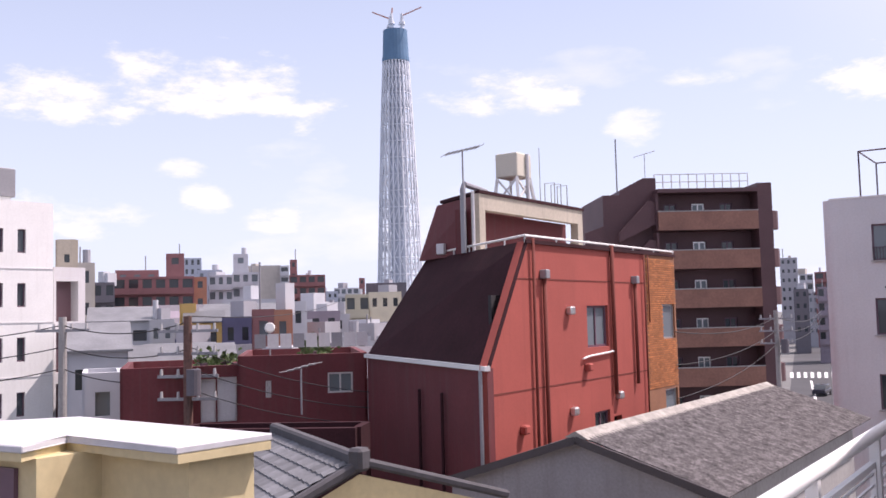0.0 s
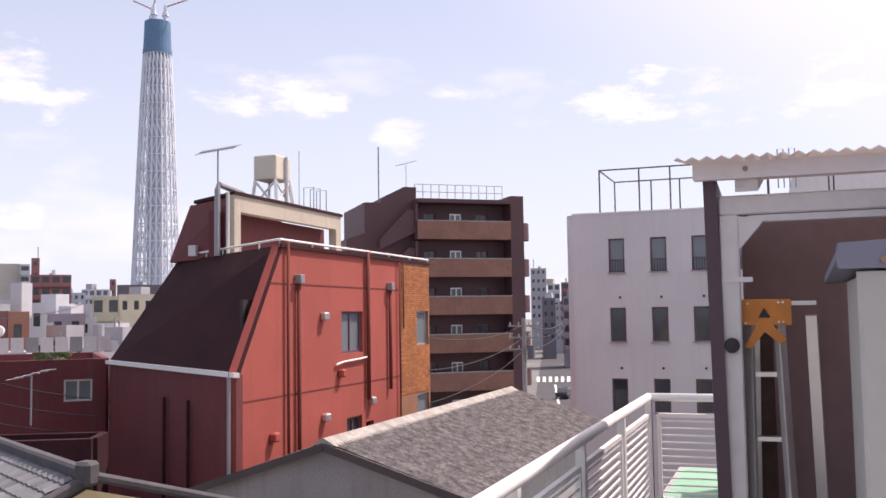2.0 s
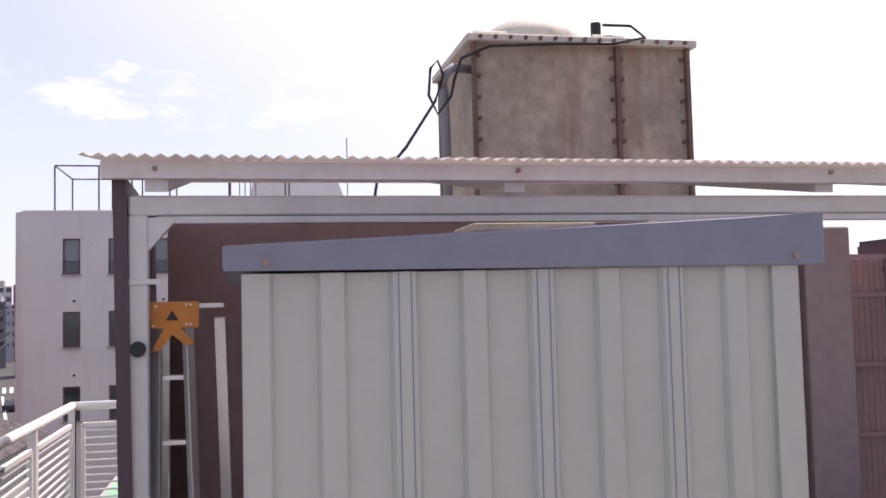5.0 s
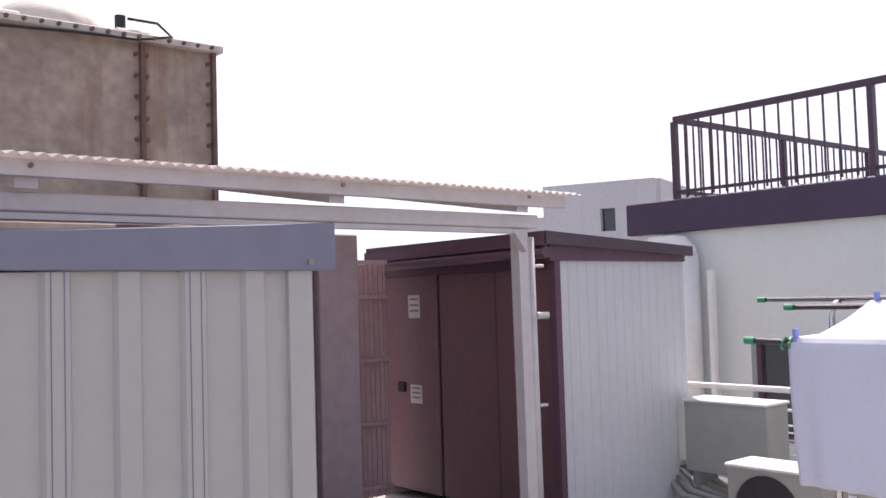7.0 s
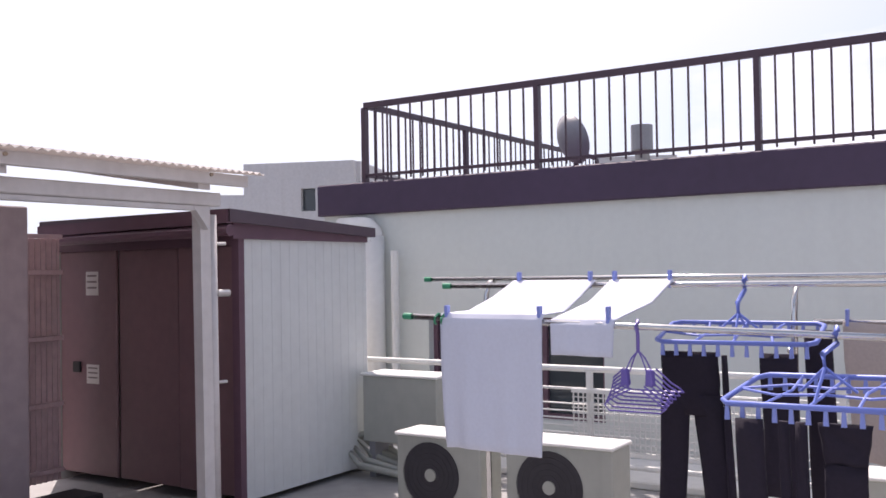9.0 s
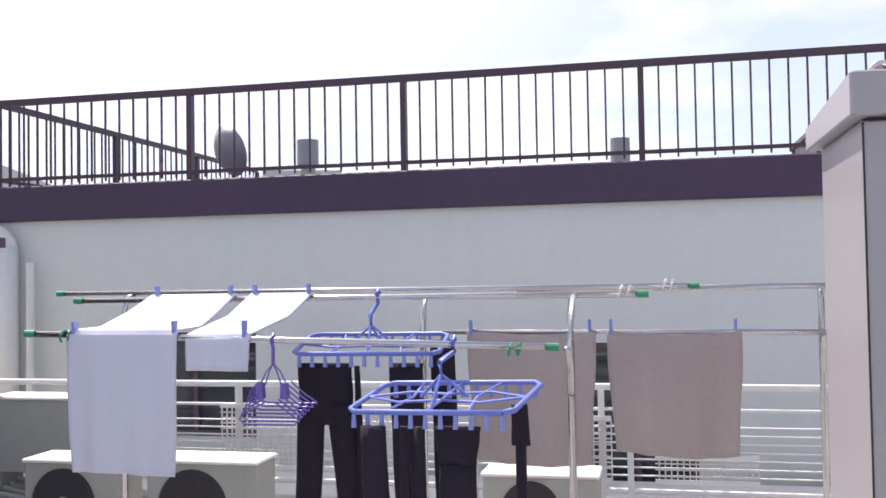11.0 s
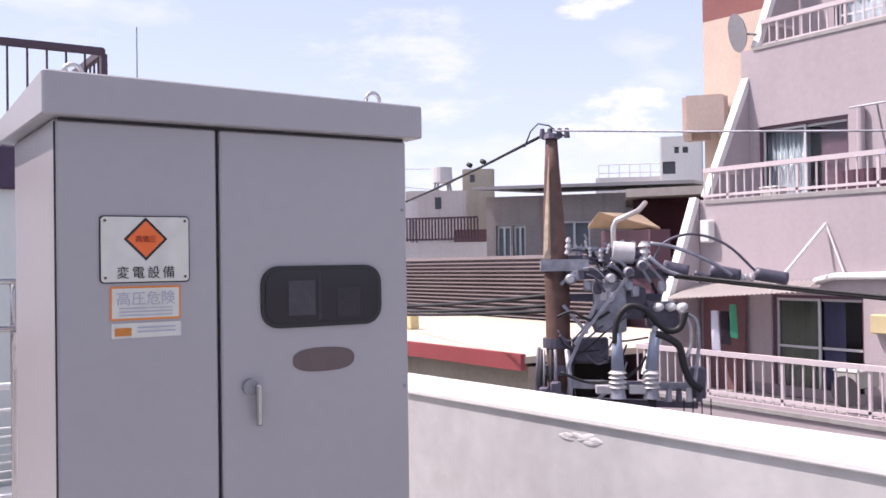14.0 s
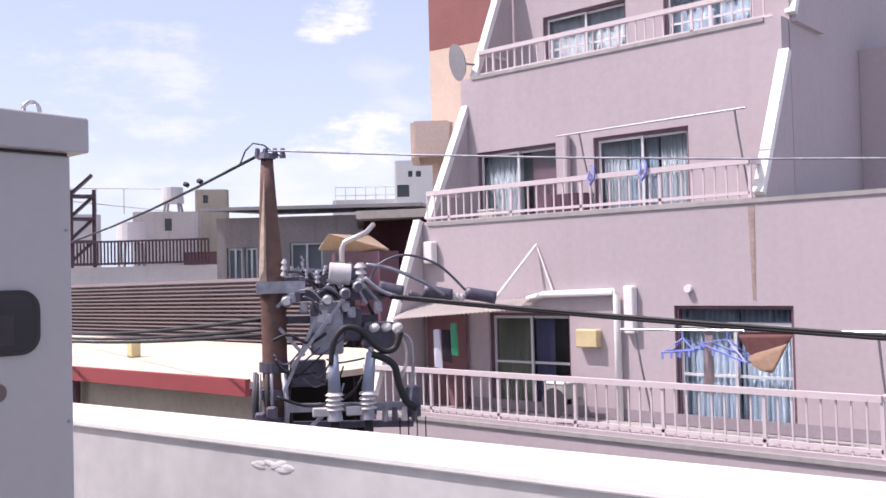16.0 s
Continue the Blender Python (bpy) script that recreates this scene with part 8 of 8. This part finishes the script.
part("tag", bevel(hull(B(), [at_pole(d, z, o) for d in (0.42, 0.52) for z in (11.6, 11.71) for o in (0.145, 0.15)]), 0.002), m_porc, pole, "pale plate on the switch box")
for d in (0.93, 1.04, 1.14):
    part("bushing", rod(B(), at_pole(d, 11.53, 0.14), at_pole(d + 0.02, 11.545, 0.27), 0.042, 0.036, 14), m_white, pole, "white round bushing", True)
# cables
def lead(r, mat, o, *dz):
    pts = [at_pole(d, z, o) for d, z in dz]
    fine = []
    for i in range(len(pts) - 1):
        p0, p1, p2, p3 = pts[max(i - 1, 0)], pts[i], pts[i + 1], pts[min(i + 2, len(pts) - 1)]
        for j in range(5):
            k = j / 5
            fine.append(0.5 * ((2 * p1) + (p2 - p0) * k + (2 * p0 - 5 * p1 + 4 * p2 - p3) * k * k + (3 * p1 - p0 - 3 * p2 + p3) * k ** 3))
    part("jumper_lead", tube(B(), fine + [pts[-1]], r, 7), mat, pole, smooth=True)
lead(0.03, m_black, 0.3, (0.54, 11.22), (0.56, 11.42), (0.66, 11.55), (0.8, 11.53), (0.92, 11.4), (1.02, 11.33), (1.12, 11.36), (1.17, 11.5))
lead(0.034, m_black, 0.3, (0.9, 11.3), (0.98, 11.28), (1.1, 11.2), (1.14, 11.04), (1.2, 10.88), (1.3, 10.8))
lead(0.016, m_galv, 0.28, (1.14, 11.5), (1.26, 11.42), (1.28, 11.2), (1.26, 11.0), (1.24, 10.84))
lead(0.016, m_porc, 0.26, (1.1, 11.53), (1.2, 11.4), (1.22, 11.22), (1.17, 11.08))
lead(0.014, m_black, 0.25, (0.05, 10.95), (0.3, 10.86), (0.55, 10.88), (0.72, 10.96), (0.82, 11.1))
lead(0.014, m_black, 0.2, (0.02, 11.45), (0.16, 11.5), (0.34, 11.42), (0.5, 11.5))
lead(0.018, m_galv, 0.18, (0.88, 12.12), (1.1, 12.08), (1.4, 11.95), (1.6, 11.82))
lead(0.012, m_gear, 0.18, (0.9, 11.95), (1.0, 12.12), (1.25, 12.2), (1.55, 12.1), (1.8, 11.86))
lead(0.02, m_galv, 0.2, (0.86, 12.0), (1.0, 11.88), (1.15, 11.82))
for i in range(22):
    d, z, o = random.uniform(0.1, 0.7), random.uniform(11.8, 12.08), random.uniform(-0.05, 0.22)
    e = d + random.uniform(0.1, 0.4)
    lead(random.choice((0.008, 0.012, 0.016)), random.choice((m_black, m_gear, m_galv)), o, (d, z), ((d + e) / 2, z + random.uniform(-0.1, 0.12)), (e, random.uniform(11.65, 12.0)))
for i in range(10):
    d, z = random.uniform(0.02, 0.5), random.uniform(10.7, 11.5)
    lead(0.009, random.choice((m_black, m_gear, m_galv)), 0.16, (d, z), (d + 0.12, z - random.uniform(0.02, 0.14)), (d + random.uniform(0.2, 0.45), z + random.uniform(-0.15, 0.2)))
# terminal block, its pins, and the crowd of cables down the shaft
part("terminal_box", bevel(hull(B(), [at_pole(d, z, o) for d in (1.22, 1.36) for o in (0.0, 0.16) for z in (10.7, 10.98)]), 0.012), m_gear, pole)
for k in range(4):
    part("terminal", rod(B(), at_pole(1.02 + 0.09 * k, 10.68, 0.2), at_pole(1.02 + 0.09 * k, 10.8, 0.2), 0.03, 0.024, 10), (m_galv, m_gear, m_porc, m_gear)[k], pole)
    part("drop_wire", rod(B(), at_pole(1.16 + 0.08 * k, 10.1, 0.15), at_pole(1.16 + 0.08 * k, 10.7, 0.15), 0.006, n=5), m_black, pole)
for i in range(12):
    a = random.uniform(0, 6.28)
    c, e = math.cos(a), math.sin(a)
    wob = random.uniform(-0.04, 0.05)
    part("riser_cable", tube(B(), [(PX + (0.16 + k) * c, PY + (0.16 + k) * e, z) for k, z in ((0, 9.0), (wob, 10.3), (0.02, 10.6), (wob, 10.85), (0, 11.15))], random.choice((0.012, 0.02, 0.026)), 7), random.choice((m_black, m_gear, m_galv)), pole, smooth=True)
for d, z in ((-0.08, 10.55), (0.1, 10.62), (0.0, 10.8), (-0.1, 10.75), (0.08, 10.48)):
    part("junction", bevel(hull(B(), [at_pole(d + a, z + c, 0.16 + b) for a in (-0.05, 0.05) for b in (0, 0.09) for c in (-0.06, 0.06)]), 0.015), random.choice((m_galv, m_gear, m_porc)), pole)
def wire(a, b, drop, r=0.012, label="black overhead wire sagging between poles", mat=None):
    solid("overhead_wire", tube(B(), sag(a, b, drop, 16), r, 5), mat or m_black, label, "wire", "overhead wires", smooth=True)
top = Vector((PX, PY, 13.2))
wire(top, (40, -16, 14.0), 0.8, 0.016)
for k in (0.06, 0.075):
    solid("wire_spacer", bevel(rod(B(), top.lerp(Vector((40, -16, 14.0)), k) - Vector((0.03, 0, 0.14)), top.lerp(Vector((40, -16, 14.0)), k) - Vector((-0.03, 0, 0.12)), 0.03, n=8), 0.005), m_black, "small black spacer on the overhead wire", "wire fitting", "wire spacers")
wire(top, (-14, -14, 12.9), 0.5, 0.009, "thin pale overhead wire", m_galv)
for k, z in enumerate((11.65, 11.55, 11.5)):
    wire((PX, PY, z), (24, -10.2 + 0.4 * k, 11.25), 0.25, 0.022)
for k in (0, 0.1):
    wire(at_pole(1.0 + k, 11.84 - k * 0.3, 0.1), (-6, -7.9 - k, 11.25 - k * 0.3), 0.12, 0.015, "thick black insulated overhead cable")
for d, z, l, r in ((1.0, 11.9, 0.22, 0.09), (1.28, 11.84, 0.12, 0.045), (1.42, 11.86, 0.26, 0.085), (1.82, 11.83, 0.28, 0.08)):
    p, q = at_pole(d, z, 0.1), at_pole(d + l, z - 0.05, 0.1)
    part("strain_clamp", tube(B(), [p.lerp(q, k) for k in (0, 0.15, 0.5, 0.85, 1)], r * 0.75, 12), m_gear, pole, smooth=True)
for d, z in ((1.2, 11.8), (1.68, 11.8)):
    stack(at_pole(d, z, 0.1), at_pole(d + 0.13, z - 0.01, 0.1), 0.045, 3)

# ---- roofs beyond the pole ----
t = thing("cream_roof_house", (18, -11, 0), "flat cream-roofed house with a red fascia", "house")
part("roof", prism(B(), [(11.2, -8.75), (30, -8.0), (30, -14.0), (11.2, -14.0)], 10.45, 10.55), paint("cream_roof_coat", (0.62, 0.55, 0.44), 0.8, 0.08, streak=0.0), t)
part("fascia", beam(B(), (11.2, -8.72, 10.47), (30, -7.97, 10.47), 0.1, 0.24), paint("red_fascia", (0.34, 0.07, 0.075), 0.6, 0.1), t, "red painted fascia")
part("wall", pierced(B(), (30, -8.3), (-18.5, -0.75), 18.5, 0, 10.35, [(4, 7, 8.4, 9.5), (11.5, 14.5, 8.4, 9.6)], 0.2), m_beige, t)
# not glazing: a near-black sheet paints the dim inside of both openings
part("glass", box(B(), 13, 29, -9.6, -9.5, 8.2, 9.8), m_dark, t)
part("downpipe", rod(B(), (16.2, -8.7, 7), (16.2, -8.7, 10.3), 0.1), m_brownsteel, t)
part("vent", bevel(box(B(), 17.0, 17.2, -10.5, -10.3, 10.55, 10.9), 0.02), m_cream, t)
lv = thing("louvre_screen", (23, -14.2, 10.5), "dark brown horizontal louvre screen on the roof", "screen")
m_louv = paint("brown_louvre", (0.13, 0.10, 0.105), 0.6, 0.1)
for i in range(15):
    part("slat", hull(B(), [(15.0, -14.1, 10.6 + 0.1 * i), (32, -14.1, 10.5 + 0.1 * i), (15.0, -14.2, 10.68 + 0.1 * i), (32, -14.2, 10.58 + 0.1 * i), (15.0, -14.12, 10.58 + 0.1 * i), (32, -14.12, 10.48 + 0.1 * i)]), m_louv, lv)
# near-black sheet paints the shade between the slats
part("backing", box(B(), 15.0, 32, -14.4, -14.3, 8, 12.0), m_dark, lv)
facing("pale_terrace", "pale roof terrace behind the louvre screen", "building", 117.0, 121.5, 36, 35, 6, 0, 12.6, m_offwhite, m_offwhite)
facing("grey_shed_house", "grey boarded house with a thin dark roof", "house", 125.8, 137.5, 27, 26, 7, 0, 13.72, paint("grey_boards", (0.33, 0.30, 0.30), 0.85, 0.15, streak=0.3), m_louv, [(0.25, 0.68, 12.0, 12.9), (0.74, 1.1, 12.0, 12.9), (2.0, 2.9, 12.2, 13.0)], m_alu, m_glass_blue)
p, q = Vector(polar(124.9, 26.6)), Vector(polar(137.8, 25.4))
n = Vector((-(q - p).normalized().y, (q - p).normalized().x))
solid("thin_roof", prism(B(), [p, q, q + n * 8, p + n * 8], [13.9, 13.86, 14.3, 14.3], [13.99, 13.95, 14.4, 14.4]), m_grey, "thin dark overhanging metal roof", "roof")
facing("concrete_block", "pale concrete rooftop block with a small window", "building", 121.0, 124.5, 44, 44, 5, 0, 15.15, paint("pale_concrete", (0.58, 0.54, 0.52), 0.9, 0.12, streak=0.25), m_concrete, [(1.25, 1.55, 14.3, 14.85)], None, m_glass)
facing("brown_annex", "low brown-walled annex with a pale roof", "building", 123.9, 125.8, 36, 36, 5, 0, 13.1, m_maroon, m_offwhite)
facing("white_flat_block", "white flat-roofed block with a dark opening", "building", 132.3, 137.3, 60, 60, 8, 0, 16.9, m_offwhite, m_concrete, [(1, 4, 14.6, 15.9)], None, m_glass)
# openings filled with near-black in place of the landings' shade
facing("white_terrace_block", "white building with open stair landings", "building", 114.5, 119.0, 52, 52, 8, 0, 15.6, m_offwhite, m_white, [(0.6, 2.6, 13.6, 15.6), (0.6, 2.6, 10.4, 12.6)], None, m_dark)
facing("beige_tower_block", "beige rooftop stair block", "building", 124.4, 126.1, 50, 50, 4, 0, 16.7, m_beige, m_concrete, [(0.3, 0.55, 16.0, 16.4)], None, m_glass)
t2 = facing("white_office", "white office building with a dark square window", "building", 136.05, 138.3, 55, 55, 8, 0, 18.7, m_white, m_white, [(0.05, 0.75, 16.6, 17.3), (0.7, 0.95, 17.75, 18.1), (1.15, 1.45, 17.75, 18.1)], None, m_glass)
facing("red_brown_tower", "tall apartment tower with red-brown top and cream base", "building", 138.5, 146.0, 26, 24, 8, 18.1, 27, paint("red_brown_tile", (0.28, 0.11, 0.10), 0.7, 0.12), m_concrete)
facing("cream_tower_base", "cream tiled base of the apartment tower", "building", 138.5, 146.0, 26, 24, 8, 0, 18.1, paint("cream_tile", (0.66, 0.53, 0.43), 0.7, 0.1), m_beige)
facing("cream_stair", "cream concrete stair landing on the tower", "building", 137.5, 139.6, 24, 24, 2, 15.0, 15.88, paint("cream_concrete", (0.66, 0.54, 0.47), 0.8, 0.1), m_beige)
for az, r, z, rr, h, stand_h in ((123.1, 45.5, 15.15, 0.5, 0.72, 0.48), (120.85, 38, 12.45, 0.55, 0.75, 1.1)):
    x, y = polar(az, r)
    t = thing("roof_tank", (x, y, z), "pale water tank on a low steel stand", "tank", "roof tanks")
    part("tank_body", rod(B(), (x, y, z + stand_h), (x, y, z + stand_h + h), rr, rr * 0.92, 16), m_alu if rr > 0.7 else m_offwhite, t)
    for a in range(4):
        part("leg", beam(B(), (x + rr * math.cos(a * 1.57), y + rr * math.sin(a * 1.57), z), (x + rr * 0.8 * math.cos(a * 1.57), y + rr * 0.8 * math.sin(a * 1.57), z + stand_h), 0.08, 0.08), m_grey, t)
tb = thing("terrace_rail", (*polar(121, 33), 12.6), "dark terrace railing above the louvres", "railing")
pa, pb = Vector(polar(116.8, 33)), Vector(polar(125.2, 31))
for z in (12.65, 13.35):
    part("rail", beam(B(), (*pa, z), (*pb, z), 0.06, 0.06), m_bronze, tb)
facing("terrace_slab", "pale concrete terrace edge above the louvres", "building", 117.0, 126.0, 33.5, 31.5, 5, 0, 12.55, m_offwhite, m_concrete)
st = thing("roof_stair", (*polar(118.3, 45), 12.5), "dark steel outdoor stair beside a white roof frame", "stair")
for az in (117.6, 118.8):
    part("post", beam(B(), (*polar(az, 45), 12.4), (*polar(az, 45), 16.2), 0.12, 0.12, up=(1, 0, 0)), m_bronze, st)
for k in range(4):
    part("landing", beam(B(), (*polar(117.3, 45), 12.9 + k), (*polar(118.9, 45), 12.9 + k), 1.0, 0.1), m_bronze, st)
    part("flight", beam(B(), (*polar(117.4, 45.5), 12.9 + k), (*polar(118.7, 45.5), 13.9 + k), 0.8, 0.12), m_bronze, st)
fr2 = thing("roof_frame", (*polar(119, 46), 15.6), "thin white pipe frame on a roof", "frame")
for az in (117.5, 118.9, 120.4):
    part("post", rod(B(), (*polar(az, 46), 15.2), (*polar(az, 46), 16.35), 0.03, n=5), m_offwhite, fr2)
for z in (16.35, 15.8):
    part("rail", rod(B(), (*polar(117.3, 46), z), (*polar(123.0, 46), z - 0.5 if z < 16 else z), 0.025, n=5), m_offwhite, fr2)
wf = thing("white_roof_terrace", (*polar(134.5, 58), 16.9), "white roof terrace railing on the far block", "railing")
for z in (17.0, 17.5):
    part("rail", rod(B(), (*polar(132.4, 58), z), (*polar(137.2, 58), z), 0.03, n=5), m_offwhite, wf)
for k in range(9):
    part("post", rod(B(), (*polar(132.4 + 0.6 * k, 58), 16.4), (*polar(132.4 + 0.6 * k, 58), 17.5), 0.025, n=5), m_offwhite, wf)
# eave shade is put into the wall colour, borrowed from the maroon roofing
facing("dark_eave_house", "upper floor with eave shade painted into its dark wall, under a thin grey roof", "house", 134.4, 138.2, 22.5, 22, 4, 0, 13.3, m_darkred, m_louv)
solid("eave_roof", prism(B(), [polar(134.0, 21.7), polar(138.4, 21.3), polar(138.4, 26), polar(134.0, 26)], 13.32, 13.5), m_concrete, "thin grey eave roof over a dark wall", "roof")
for i in range(46):
    p = pa.lerp(pb, i / 45)
    part("baluster", box(B(), p.x - 0.02, p.x + 0.02, p.y - 0.02, p.y + 0.02, 12.6, 13.35), m_bronze, tb)
sh = thing("tin_roof_shed", (*polar(132, 21), 0), "rusty tin-roofed shed with a grey vent pipe", "shed")
x, y = polar(133.0, 20.8)
part("roof", hull(B(), [(x - 0.8, y - 0.7, 12.6), (x + 0.9, y - 0.2, 12.68), (x, y + 0.3, 12.95), (x - 0.8, y - 0.7, 12.56), (x + 0.9, y - 0.2, 12.64), (x + 0.3, y - 1.2, 12.95)]), paint("tan_tin", (0.42, 0.32, 0.23), 0.7, 0.2, streak=0.4), sh)
part("wall", box(B(), x - 0.7, x + 0.8, y - 1.1, y - 0.5, 0, 12.57), m_brownsteel, sh)
part("vent_pipe", tube(B(), [(*polar(133.25, 18), 11.6), (*polar(133.25, 18), 12.55), (*polar(133.4, 18), 12.66), (*polar(134.7, 18), 12.84), (*polar(135.1, 18.4), 13.0)], 0.05, 10), m_alu, sh, smooth=True)
# roofs seen over the canopy and the fence
facing("white_rooftop_house", "white rooftop block seen past the shed", "building", 46.0, 52.5, 26, 25, 6, 0, 14.9, m_offwhite, m_concrete, [(1.6, 2.0, 13.6, 14.2)], None, m_glass)
facing("low_white_block", "low white block behind the fence", "building", 44.0, 48.2, 40, 40, 6, 0, 15.2, m_offwhite, m_concrete)
facing("far_white_block", "distant white block with a roof tank", "building", 67.0, 71.5, 60, 60, 8, 0, 18.8, m_offwhite, m_concrete, [(2.6, 3.4, 17.2, 17.9)], None, m_glass)
for az, r, z, rr, h in ((69.6, 58, 18.9, 0.65, 1.5), (88.3, 50, 17.4, 0.5, 1.6)):
    x, y = polar(az, r)
    t = thing("far_tank", (x, y, 0), "distant grey cylindrical roof tank", "tank", "far tanks")
    part("tank_body", rod(B(), (x, y, z), (x, y, z + h), rr, n=14), m_grey, t)
    part("stand", rod(B(), (x, y, 0), (x, y, z), rr * 0.7, n=8), m_concrete, t)
x, y = polar(105.6, 20)
solid("thin_mast", rod(B(), (x, y, 0), (x, y, 16.7), 0.025, 0.012, 6), m_grey, "thin grey mast rising behind the cabinet", "mast")
